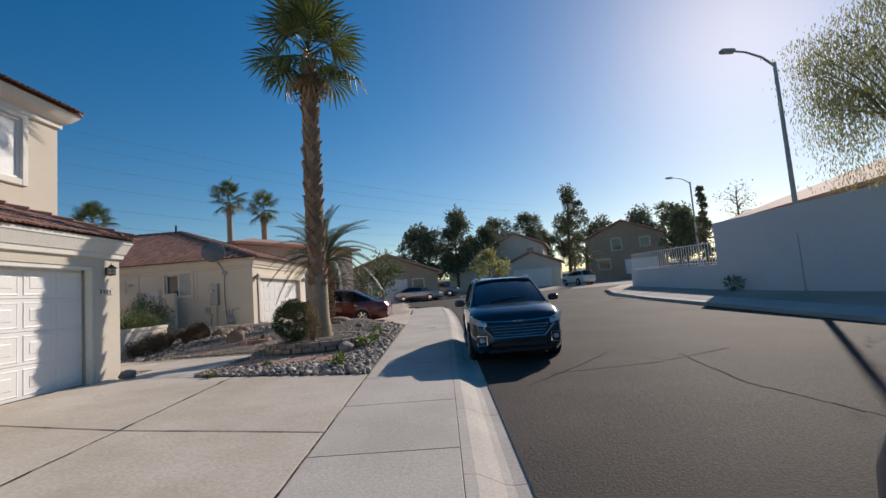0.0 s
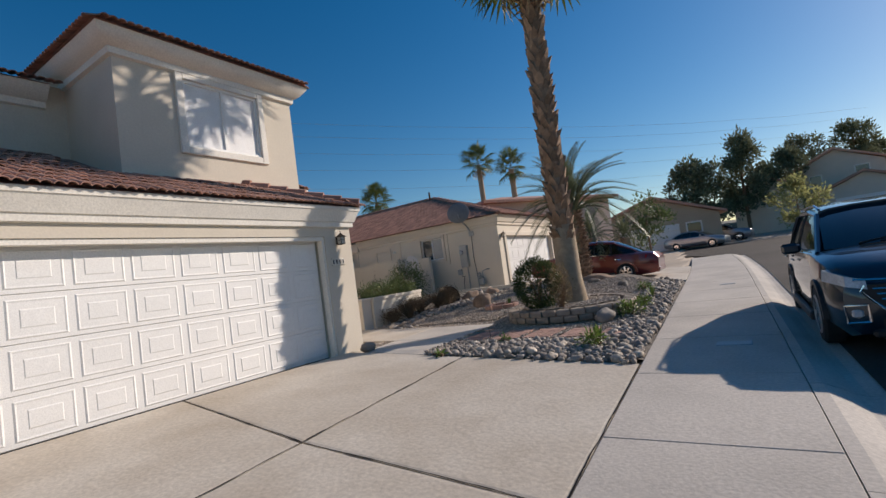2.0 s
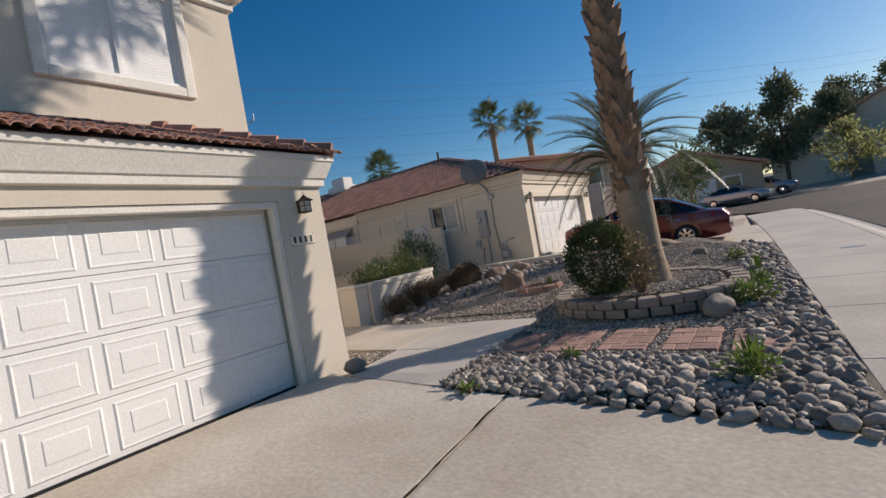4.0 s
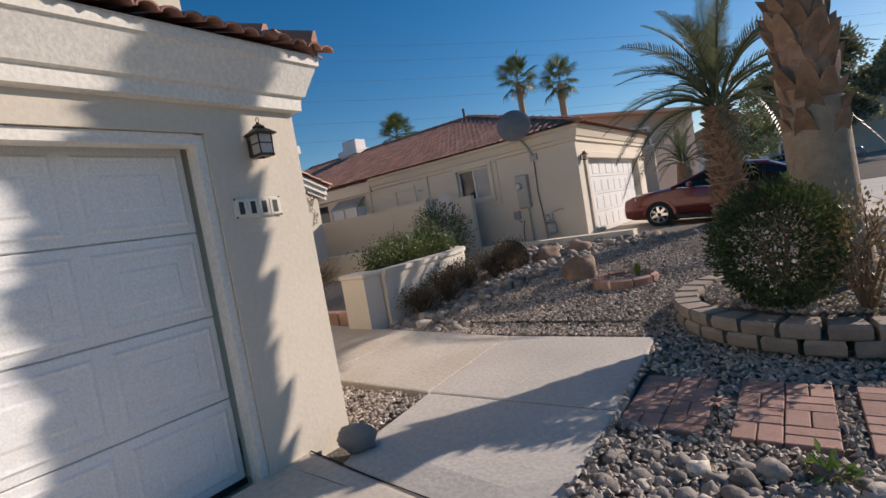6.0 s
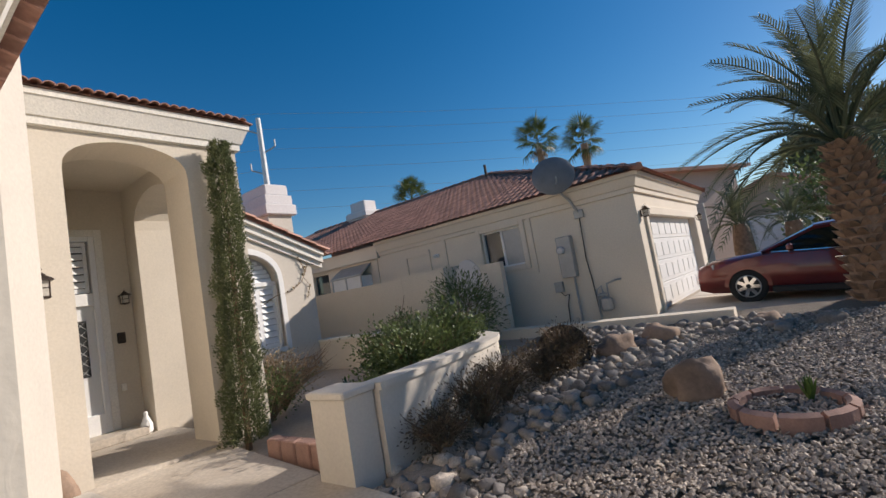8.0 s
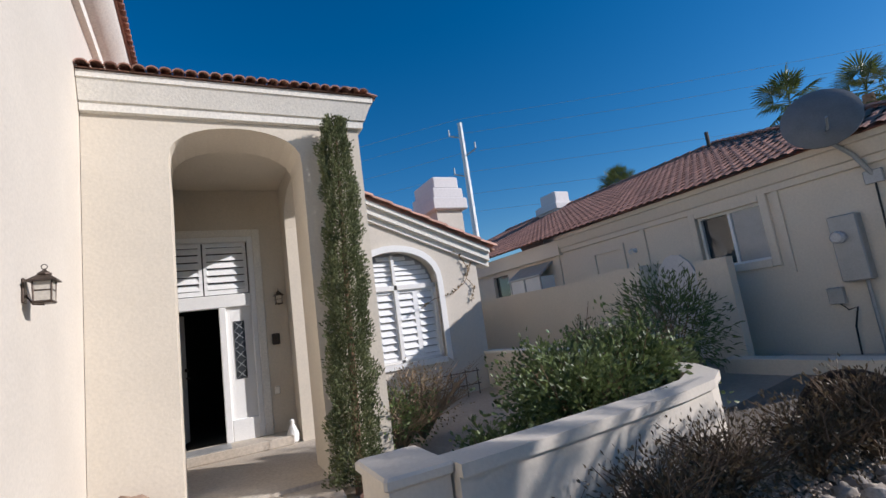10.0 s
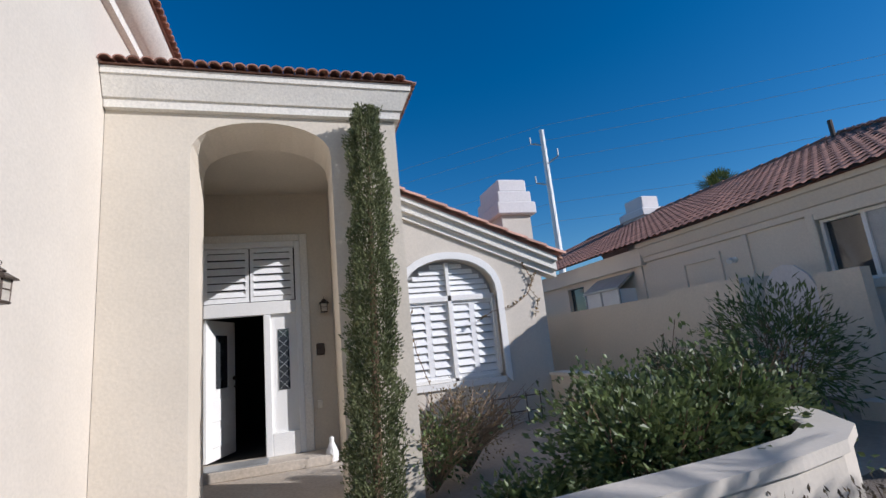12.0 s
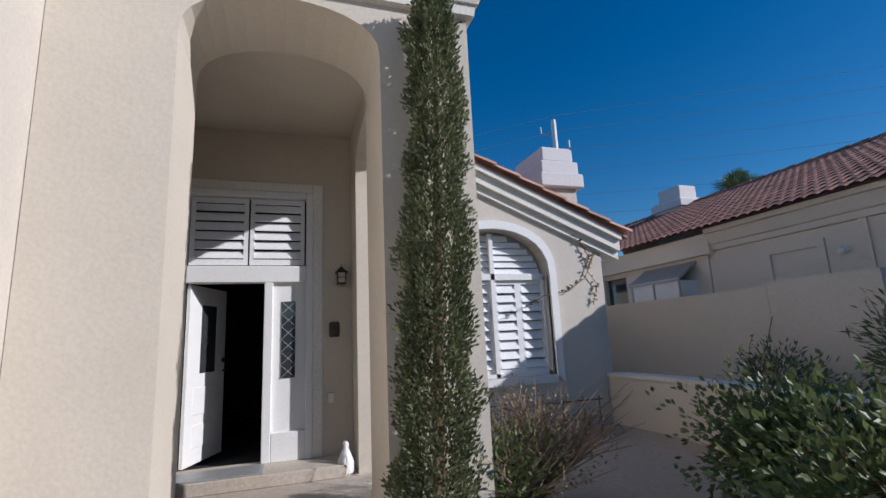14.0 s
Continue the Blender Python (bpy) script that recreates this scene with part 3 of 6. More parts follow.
roof = part("garage_roof", mb, TILE, house, "red-brown clay tile garage roof", fix=False)
ca = math.cos(math.radians(ang))
roof_field(roof, None, TILE_A, (ex + 0.06, 3.6, 3.42), (0, 1, 0), (-1, 0, RISE), 52, 5, ang, lambda q: q.y < 9.82 - (ex - q.x) * 1.1 and (q.x > UX + 0.05 or q.y < UY0), TW, 0.33)
joined = MB()
roof_field(roof, None, TILE_A, (ex + 0.06, -1.5, 3.42), (0, 1, 0), (-1, 0, RISE), 61, 10, ang, lambda q: (q.x < ex - 1.55 or q.y < 3.6) and q.y < UY0 - 0.1 and q.x > -10.5, TW, 0.33, joined=joined)
tagged(part("roof_tiles", joined, TILE, roof, smooth=True, fix=False), kind="stuff")
hip = MB()
for i in range(7):
    t = i / 7
    a, b = Vector((ex, 9.73, 3.47)).lerp(Vector((UX - 0.2, 8.25, 4.17)), t), Vector((ex, 9.73, 3.47)).lerp(Vector((UX - 0.2, 8.25, 4.17)), t + 0.17)
    hip.tube([a + Vector((0, 0, .03)), b], [0.10, 0.08], 8)
part("hip_tile", hip, TILE, roof, smooth=True)
# tiles at the side eave
for i in range(14):
    x = ex - 0.12 - TW * i
    piece("roof_tile", TILE_A, roof, pose(x, 9.83, 3.42, 0, 0, 90) @ pose(0, 0, 0, 0, ang, 0))
# upper roof: a low hip with an edge of tiles
mb = MB()
rz = 6.36
slope(mb, [(UX + 0.34, UY0 - 0.34, rz), (UX + 0.34, UY1 + 0.34, rz), (-10.8, (UY0 + UY1) / 2, rz + 0.78)])
slope(mb, [(UX + 0.34, UY1 + 0.34, rz), (-14, UY1 + 0.34, rz), (-14, (UY0 + UY1) / 2, rz + 0.78), (-10.8, (UY0 + UY1) / 2, rz + 0.78)])
slope(mb, [(-14, UY0 - 0.34, rz), (UX + 0.34, UY0 - 0.34, rz), (-10.8, (UY0 + UY1) / 2, rz + 0.78), (-14, (UY0 + UY1) / 2, rz + 0.78)])
slope(mb, [(-10.26, -1.5, 5.95), (-10.26, UY0 - 0.3, 5.95), (-13, UY0 - 0.3, 6.9), (-13, -1.5, 6.9)])
uroof = part("upper_roof", mb, TILE, house, fix=False)
joined = MB()
for i in range(33):
    joined.add([v.co for v in TILE_A.vertices], [tuple(f.vertices) for f in TILE_A.polygons], pose(UX + 0.40, UY0 - 0.2 + TW * i, rz + 0.02, 0, 20, 0))
for i in range(52):
    joined.add([v.co for v in TILE_A.vertices], [tuple(f.vertices) for f in TILE_A.polygons], pose(UX + 0.2 - TW * i, UY1 + 0.40, rz + 0.02, 0, 0, 90) @ pose(0, 0, 0, 0, 20, 0))
    joined.add([v.co for v in TILE_A.vertices], [tuple(f.vertices) for f in TILE_A.polygons], pose(UX + 0.2 - TW * i, UY0 - 0.40, rz + 0.02, 0, 0, -90) @ pose(0, 0, 0, 0, 20, 0))
for i in range(63):
    joined.add([v.co for v in TILE_A.vertices], [tuple(f.vertices) for f in TILE_A.polygons], pose(-10.22, -1.4 + TW * i, 5.97, 0, 20, 0))
tagged(part("roof_tiles", joined, TILE, uroof, smooth=True, fix=False), kind="stuff")

# entry porch: a front wall with an arch, a side arch, the door wall
EX, EY0, EY1, EZ = -12.70, 10.275, 13.16, 5.02
AL, AR, SPR, TOP = 11.03, 12.42, 4.38, 4.77
def arched_wall(y0, y1, z0, z1, a0, a1, spring, top):
    """Outline pieces (y, z) of a wall with an arched opening down to z0."""
    line = arch_line(a0, a1, spring, top)
    left = [(y0, z0), (a0, z0), (a0, spring), (a0, z1), (y0, z1)]
    right = [(a1, z0), (y1, z0), (y1, z1), (a1, z1), (a1, spring)]
    cells = [left, right]
    for (ya, za), (yb, zb) in zip(line, line[1:]):
        cells.append([(ya, za), (yb, zb), (yb, z1), (ya, z1)])
    return cells
mb = MB()
for cell in arched_wall(EY0, EY1, 0.5, EZ, AL, AR, SPR, TOP):
    mb.prism(cell, "x", EX - 0.72, EX)
part("porch_wall", mb, STUCCO, house, "cream stucco porch front with tall arch", weld=True)
mb = MB()
for cell in arched_wall(-15.5, EX - 0.72, 0.5, EZ, -15.02, EX - 0.73, SPR - 0.25, TOP - 0.1):
    mb.prism(cell, "y", AR + 0.12, EY1)
part("porch_side_wall", mb, STUCCO, house, weld=True)
mb = MB()
wall_x(mb, -15.49, 0.2, 10.24, 12.58, 0.5, EZ, [(10.56, 12.06, 0.90, 4.12)])
wall_y(mb, 9.96, 0.28, -15.5, EX - 0.72, 0.5, EZ)
part("door_wall", mb, STUCCO, house, weld=True)
part("porch_ceiling", MB().box(-15.6, EX - 0.72, 10.3, 12.6, EZ - 0.1, EZ), STUCCO, house)
ec = 5.22
part("porch_cornice", moulding([(o, ec + z) for o, z in CORNICE], [(EX, EY0 + 0.003, 1, 0), (EX, EY1, 1, 1), (-15.8, EY1, 0, 1)]), TRIM, house, "stepped stucco cornice above the arch", smooth=True)
mb = MB()
slope(mb, [(EX + 0.22, EY0, ec + 0.01), (EX + 0.22, EY1 + 0.22, ec + 0.01), (-14.6, EY1 - 1.4, ec + 0.55), (-14.6, EY0, ec + 0.55)])
slope(mb, [(EX + 0.22, EY1 + 0.22, ec + 0.01), (-16.5, EY1 + 0.22, ec + 0.01), (-16.5, EY1 - 1.4, ec + 0.55), (-14.6, EY1 - 1.4, ec + 0.55)])
proof = part("porch_roof", mb, TILE, house, fix=False)
for i in range(25):
    piece("roof_tile", TILE_A, proof, pose(EX + 0.25, EY0 + 0.06 + TW * i, ec + 0.02, 0, 16, 0))
for i in range(19):
    piece("roof_tile", TILE_A, proof, pose(EX + 0.1 - TW * i, EY1 + 0.26, ec + 0.02, 0, 0, 90) @ pose(0, 0, 0, 0, 16, 0))

# long eave of the side wall, running on above the porch
part("upper_cornice", moulding([(o, 6.27 + z) for o, z in UC], [(-10.5, 10.272, 0, 1), (-20, 10.272, 0, 1)]), TRIM, house, smooth=True)
mb = MB()
slope(mb, [(-10.5, 10.60, 6.28), (-20, 10.60, 6.28), (-20, 8.4, 7.1), (-11.5, 8.4, 7.1), (-10.5, 9.9, 6.5)])
croof = part("upper_roof", mb, TILE, house, fix=False)
joined = MB()
for i in range(78):
    joined.add([v.co for v in TILE_A.vertices], [tuple(f.vertices) for f in TILE_A.polygons], pose(-10.6 - TW * i, 10.64, 6.29, 0, 0, 90) @ pose(0, 0, 0, 0, 20, 0))
tagged(part("roof_tiles", joined, TILE, croof, smooth=True, fix=False), kind="stuff")
# wing with the arched window under a sloping rake
WX, WY0, WY1 = -15.37, 13.17, 16.24
AWL, AWR, AWS, AWT, AWB = 13.66, 15.32, 3.04, 3.70, 1.66
def rake(y):
    return 3.66 + (16.3 - y) * 0.42
mb = MB()
line = arch_line(AWL, AWR, AWS, AWT)
cells = [[(WY0, 0.5), (AWL, 0.5), (AWL, rake(AWL)), (WY0, rake(WY0))], [(AWR, 0.5), (WY1, 0.5), (WY1, rake(WY1)), (AWR, rake(AWR))], [(AWL, 0.5), (AWR, 0.5), (AWR, AWB), (AWL, AWB)]]
for (ya, za), (yb, zb) in zip(line, line[1:]):
    cells.append([(ya, za), (yb, zb), (yb, rake(yb)), (ya, rake(ya))])
for cell in cells:
    mb.prism(cell, "x", WX - 0.25, WX)
part("wing_wall", mb, STUCCO_WHITE, house, "pale stucco wing with arched window", weld=True)
part("wing_wall", MB().box(-22, WX - 0.25, WY1 - 0.25, WY1, 0.5, 3.62), STUCCO_WHITE, house)
mb = MB()
for o, z0, z1 in ((0.05, -0.30, -0.18), (0.11, -0.18, -0.02), (0.17, -0.02, 0.06)):
    mb.prism([(WY0, rake(WY0) + z0), (WY1 + 0.28, rake(WY1 + 0.28) + z0), (WY1 + 0.28, rake(WY1 + 0.28) + z1), (WY0, rake(WY0) + z1)], "x", WX - 0.2, WX + o)
part("rake_trim", mb, TRIM, house)
mb = MB()
mb.prism([(WY0 - 0.5, rake(WY0 - 0.5) + 0.06), (WY1 + 0.4, rake(WY1 + 0.4) + 0.06), (WY1 + 0.4, rake(WY1 + 0.4) + 0.10), (WY0 - 0.5, rake(WY0 - 0.5) + 0.10)], "x", -22, WX + 0.16)
wroof = part("wing_roof", mb, TILE_PINK, house)
n = 10
for i in range(n):
    y = WY1 + 0.42 - 0.36 * i
    me = TILE_B
    piece("rake_tile", me, wroof, Matrix.Translation((WX + 0.14, y, rake(y) + 0.13)) @ pose(0, 0, 0, 0, 0, 90) @ pose(0, 0, 0, 0, 22.8, 0))
# chimney of the wing
mb = MB()
mb.box(-18.2, -17.05, 16.4, 17.1, 3.0, 5.24)
part("chimney", mb, STUCCO_WHITE, house, "white stucco chimney with stepped cap")
mb = MB()
mb.box(-18.32, -16.93, 16.28, 17.22, 4.96, 5.24, bev=0.02)
mb.box(-18.26, -16.99, 16.34, 17.16, 5.24, 5.50, bev=0.02)
mb.box(-18.2, -17.05, 16.4, 17.1, 5.50, 5.80, bev=0.03)
part("chimney_cap", mb, WALL_FAR, house)


def shutter_panel(parent, y0, y1, z0, z1, x, n, tilt=-24, stile=0.05):
    """A louvred white shutter facing +x."""
    mb = MB()
    for a, b, c, d in ((y0, y0 + stile, z0, z1), (y1 - stile, y1, z0, z1), (y0 + stile, y1 - stile, z0, z0 + 0.07), (y0 + stile, y1 - stile, z1 - 0.06, z1)):
        mb.box(x, x + 0.03, a, b, c, d)
    s = part("shutter", mb, SHUTTER, parent)
    sl = MB().box(-0.006, 0.006, y0 + stile, y1 - stile, -(z1 - z0 - 0.13) / n * 0.47, (z1 - z0 - 0.13) / n * 0.47).mesh("louvre", SHUTTER)
    for k in range(n):
        z = z0 + 0.07 + (z1 - z0 - 0.13) * (k + 0.5) / n
        piece("louvre", sl, s, pose(x + 0.015, 0, z, 0, tilt if k % 5 else tilt - 5, 0))
    return s


# the grey backing sheet stands in for shade between the louvres
aw = part("arched_window", MB().box(WX - 0.24, WX - 0.23, AWL, AWR, AWB, AWT), SHADE, house, "arched window with white louvred shutters")
mid = (AWL + AWR) / 2
for y0, y1 in ((AWL + 0.03, AWL + 0.43), (AWL + 0.43, mid - 0.02), (mid + 0.02, AWR - 0.43), (AWR - 0.43, AWR - 0.03)):
    shutter_panel(aw, y0, y1, AWB + 0.03, AWS - 0.05, WX - 0.17, 9)
# shutters in the arch
sl = []
for half in (0, 1):
    y0, y1 = (AWL + 0.04, mid - 0.03) if half == 0 else (mid + 0.03, AWR - 0.04)
    for k in range(6):
        z = AWS + 0.08 + 0.095 * k
        s = math.sqrt(max(0.0, 1 - ((z + 0.05 - AWS) / (AWT - AWS)) ** 2)) * (AWR - AWL) / 2 - 0.04
        a, b = max(y0, mid - s), min(y1, mid + s)
        if b - a > 0.08:
            mb = MB().box(-0.006, 0.006, a, b, -0.044, 0.044)
            piece("louvre", mb.mesh("louvre", SHUTTER), aw, pose(WX - 0.165, 0, z, 0, -24, 0))
mb = MB()
for a, b, c, d in ((AWL, AWL + 0.05, AWB, AWS), (AWR - 0.05, AWR, AWB, AWS), (AWL, AWR, AWB, AWB + 0.05), (AWL, AWR, AWS - 0.05, AWS + 0.04), (mid - 0.03, mid + 0.03, AWB, AWT - 0.05)):
    mb.box(WX - 0.15, WX - 0.09, a, b, c, d)
part("window_frame", mb, WHITE, aw)
mb = MB()
rings = []
inner, outer = arch_line(AWL, AWR, AWS, AWT), arch_line(AWL - 0.11, AWR + 0.11, AWS, AWT + 0.12)
inner, outer = [(AWL, AWB)] + inner + [(AWR, AWB)], [(AWL - 0.11, AWB - 0.1)] + outer + [(AWR + 0.11, AWB - 0.1)]
mb.loft([[(WX - 0.05, *i), (WX + 0.045, *i), (WX + 0.045, *o), (WX - 0.05, *o)] for i, o in zip(inner, outer)])
mb.box(WX - 0.05, WX + 0.045, AWL, AWR, AWB - 0.1, AWB)
part("window_surround", mb, WHITE, aw)

# front door: open leaf, sidelight, transom with shutters
door = part("front_entrance", MB().box(-15.60, -15.45, 10.36, 10.44, 0.93, 4.12), WHITE, house, "white front door standing open, with sidelight and shuttered transom")
mb = MB()
for a, b, c, d in ((11.78, 11.86, 0.93, 4.12), (11.30, 11.40, 0.93, 2.98), (10.44, 11.78, 2.98, 3.18), (10.44, 11.78, 4.04, 4.12), (11.40, 11.78, 0.93, 1.25)):
    mb.box(-15.58, -15.44, a, b, c, d, bev=0.008)
door.matrix_basis = Matrix.Translation((0, 0.2, 0))
part("door_frame", mb, WHITE, door)
mb = MB()
for a, b, c, d in ((11.86, 11.98, 0.93, 4.24), (10.24, 10.36, 0.93, 4.24), (10.36, 11.86, 4.12, 4.24)):
    mb.box(-15.50, -15.445, a, b, c, d, bev=0.01)
part("casing", mb, TRIM, door)
part("sidelight_panel", MB().box(-15.54, -15.50, 11.40, 11.78, 1.25, 2.98), WHITE, door)
g = part("sidelight_glass", MB().box(-15.505, -15.49, 11.50, 11.66, 1.85, 2.75), WIN_GLASS, door, "leaded sidelight glass")
lead = MB()
for k in range(6):
    z = 1.85 + 0.15 * k
    lead.tube([(-15.487, 11.50, z), (-15.487, 11.58, z + 0.075), (-15.487, 11.66, z + 0.15)], 0.004, 4)
    lead.tube([(-15.487, 11.66, z), (-15.487, 11.58, z + 0.075), (-15.487, 11.50, z + 0.15)], 0.004, 4)
part("lead_came", lead, METAL_GREY, g)
shutter_panel(door, 10.46, 11.10, 3.20, 4.03, -15.54, 6)
shutter_panel(door, 11.12, 11.76, 3.20, 4.03, -15.54, 6)
leaf = MB().box(0, 0.86, -0.045, 0.0, 0.95, 2.97, bev=0.006)
dl = part("door_leaf", leaf, WHITE, door, "white panelled door leaf swung inward", m=pose(-15.53, 10.46, 0, 0, 0, 160))
part("door_glass", MB().box(0.26, 0.60, -0.05, 0.006, 1.95, 2.75), WIN_GLASS, dl)
for z0, z1 in ((1.12, 1.38), (1.48, 1.80)):
    part("door_panel", MB().box(0.14, 0.72, -0.054, 0.008, z0, z1, bev=0.012), WHITE, dl)
part("door_handle", MB().tube([(0.80, -0.05, 1.95), (0.80, -0.11, 1.95), (0.70, -0.11, 1.95)], 0.012, 8), METAL_DARK, dl)
part("deadbolt", MB().tube([(0.80, -0.045, 2.08), (0.80, -0.085, 2.08)], 0.03, 10), METAL_DARK, dl)
# hall surfaces painted near-black in place of the indoor shade
hall = part("hall", MB().box(-19.5, -19.4, 9.8, 13.0, 0.5, 4.8), INTERIOR, house, "hall behind the open door, its shade painted near-black")
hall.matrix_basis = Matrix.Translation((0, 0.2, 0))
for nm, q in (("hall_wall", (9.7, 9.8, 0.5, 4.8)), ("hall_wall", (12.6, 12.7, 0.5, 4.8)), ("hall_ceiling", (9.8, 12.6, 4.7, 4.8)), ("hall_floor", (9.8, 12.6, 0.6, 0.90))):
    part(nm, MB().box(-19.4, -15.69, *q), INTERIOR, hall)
part("step_mat", MB().box(-15.4, -14.98, 10.5, 11.35, 0.93, 0.945, bev=0.004), METAL_GREY, door)


# ---- the neighbouring house ----
NB = Matrix.Translation((-0.2, 0, -0.2))
nb = thing("house", "yellow stucco single-storey house with hipped tile roof", "house", NB)
NX, NY0, NY1, NZ = -8.50, 18.85, 25.3, 3.95
mb = MB()
wall_x(mb, NX, 0.25, NY0, NY1, 1.0, NZ, [(19.45, 24.35, 0.9, 3.28)])
part("front_wall", mb, STUCCO_NB, nb, weld=True)
mb = MB()
wall_y(mb, NY0, 0.25, -28.0, NX - 0.25, 0.8, NZ - 0.05, [(-12.08, -11.02, 2.74, 3.62), (-18.6, -17.85, 2.95, 3.55)])
part("side_wall", mb, STUCCO_NB, nb, "shaded yellow stucco side wall", weld=True)
part("rear_wall", MB().box(-28, NX - 0.25, NY1 + 3, NY1 + 3.25, 0.8, NZ), STUCCO_NB, nb)
# raised bands and blind niche on the side wall
mb = MB()
for x0, x1, z0, z1 in ((-12.20, -12.08, 2.62, 3.74), (-11.02, -10.90, 2.62, 3.74), (-12.08, -11.02, 3.62, 3.74), (-12.08, -11.02, 2.62, 2.74)):
    mb.box(x0, x1, NY0 - 0.05, NY0 + 0.02, z0, z1, bev=0.01)
nw = part("window", MB().box(-12.08, -11.02, NY0 + 0.12, NY0 + 0.13, 2.74, 3.62), WIN_GLASS, nb, "sliding window with insect screen")
part("window_surround", mb, STUCCO_NB, nw)
mb = MB()
for x0, x1, z0, z1 in ((-12.08, -12.04, 2.74, 3.62), (-11.06, -11.02, 2.74, 3.62), (-12.04, -11.06, 3.58, 3.62), (-12.04, -11.06, 2.74, 2.78), (-11.58, -11.53, 2.78, 3.58)):
    mb.box(x0, x1, NY0 + 0.05, NY0 + 0.11, z0, z1)
part("window_frame", mb, WHITE, nw)
part("screen", MB().box(-11.53, -11.06, NY0 + 0.08, NY0 + 0.09, 2.78, 3.58), METAL_GREY, nw)
part("side_window", MB().box(-18.6, -17.85, NY0 + 0.1, NY0 + 0.12, 2.95, 3.55), WIN_GLASS, nb)
for x0, x1, z0, z1 in ((-14.60, -14.50, 2.1, 3.55), (-13.80, -13.70, 2.1, 3.55), (-14.50, -13.80, 3.45, 3.55), (-15.75, -15.62, 2.0, 3.66), (-13.25, -13.15, 2.0, 3.72), (-10.82, -10.74, 2.5, 3.72)):
    part("wall_band", MB().box(x0, x1, NY0 - 0.035, NY0 + 0.01, z0, z1), STUCCO_NB, nb)
# small greenhouse window that juts out
gw = part("garden_window", MB().box(-17.2, -15.95, NY0 - 0.42, NY0, 2.75, 3.25), BLIND, nb, "jutting garden window with sloped top")
mb = MB()
mb.prism([(NY0 - 0.46, 3.25), (NY0, 3.55), (NY0, 3.60), (NY0 - 0.46, 3.30)], "x", -17.24, -15.91)
mb.box(-17.22, -15.93, NY0 - 0.44, NY0, 2.70, 2.75)
for x in (-17.2, -16.6, -15.97):
    mb.box(x, x + 0.04, NY0 - 0.44, NY0 - 0.42, 2.75, 3.26)
part("window_frame", mb, METAL_GREY, gw)
# garage door
mb = MB().box(NX - 0.2, NX - 0.14, 19.45, 24.35, 1.3, 3.28)
ng = part("garage_door", mb, WHITE, nb, "cream sectional garage door")
for r in range(4):
    part("door_section", MB().box(NX - 0.14, NX - 0.125, 19.5, 24.3, 1.36 + 0.48 * r, 1.82 + 0.48 * r, bev=0.006), WHITE, ng)
    for c in range(8):
        part("panel", MB().box(NX - 0.125, NX - 0.115, 19.58 + 0.59 * c, 20.03 + 0.59 * c, 1.44 + 0.48 * r, 1.74 + 0.48 * r, bev=0.008), WHITE, ng)
mb = MB()
for y0, y1, z0, z1 in ((19.28, 19.45, 1.3, 3.45), (24.35, 24.52, 1.3, 3.45), (19.45, 24.35, 3.28, 3.45)):
    mb.box(NX - 0.02, NX + 0.05, y0, y1, z0, z1, bev=0.01)
part("garage_surround", mb, STUCCO_NB, nb)
NC = [(0.0, -0.38), (0.05, -0.37), (0.055, -0.28), (0.085, -0.265), (0.15, -0.09), (0.19, -0.075), (0.20, 0.0), (0.0, 0.0)]
part("cornice", moulding([(o, 4.08 + z) for o, z in NC], [(-15.5, NY0, 0, -1), (NX, NY0, 1, -1), (NX, NY1, 1, 1), (-12.5, NY1, 0, 1)]), STUCCO_NB, nb, smooth=True)
part("fascia", MB().box(-28.3, -15.5, NY0 - 0.12, NY0, 3.66, 4.02), STUCCO_NB, nb)
# hipped roof: courses of ribbed tiles
RX, RY, RZ = -14.3, 23.8, 6.2
pitch_x, e = None, 4.08
corners = [(NX + 0.28, NY0 - 0.28, e), (NX + 0.28, NY1 + 0.28, e), (RX, RY, RZ), (-28.5, NY0 - 0.28, e), (-24.5, RY, RZ)]
mb = MB()
slope(mb, [corners[0], corners[1], corners[2]])
slope(mb, [corners[3], corners[0], corners[2], corners[4]])
slope(mb, [corners[1], (-28.5, NY1 + 3.5, e), corners[4], corners[2]])
nroof = part("roof", mb, TILE_NB, nb, "faded red-brown concrete tile roof", fix=False)
tm = MB()
seg = [(-0.08, 0.0), (-0.05, 0.022), (0.0, 0.032), (0.05, 0.022), (0.08, 0.0)]
tiles = MB()
for r in range(16):
    t = r / 16
    y, z = NY0 - 0.30 + (RY - NY0 + 0.3) * t, e + (RZ - e) * t
    xr, xl = NX + 0.28 + (RX - NX - 0.28) * t, -28.5 + 4.0 * t
    dy, dz = (RY - NY0 + 0.3) / 16, (RZ - e) / 16
    x = xr - 0.1
    while x > xl + 0.2:
        tiles.loft([[(x + a, y, z + b + 0.02) for a, b in seg], [(x + a, y + dy * 1.05, z + dz * 1.05 + b + 0.004) for a, b in seg]], caps=False, closed=False)
        x -= 0.175
for r in range(16):
    t = r / 16
    x, z = NX + 0.30 + (RX - NX - 0.3) * t, e + (RZ - e) * t
    ya, yb = NY0 - 0.28 + (RY - NY0 + 0.28) * t, NY1 + 0.28 - (NY1 + 0.28 - RY) * t
    dx, dz = (RX - NX - 0.3) / 16, (RZ - e) / 16
    y = ya + 0.1
    while y < yb - 0.1:
        tiles.loft([[(x, y + a, z + b + 0.02) for a, b in seg], [(x + dx * 1.05, y + a, z + dz * 1.05 + b + 0.004) for a, b in seg]], caps=False, closed=False)
        y += 0.175
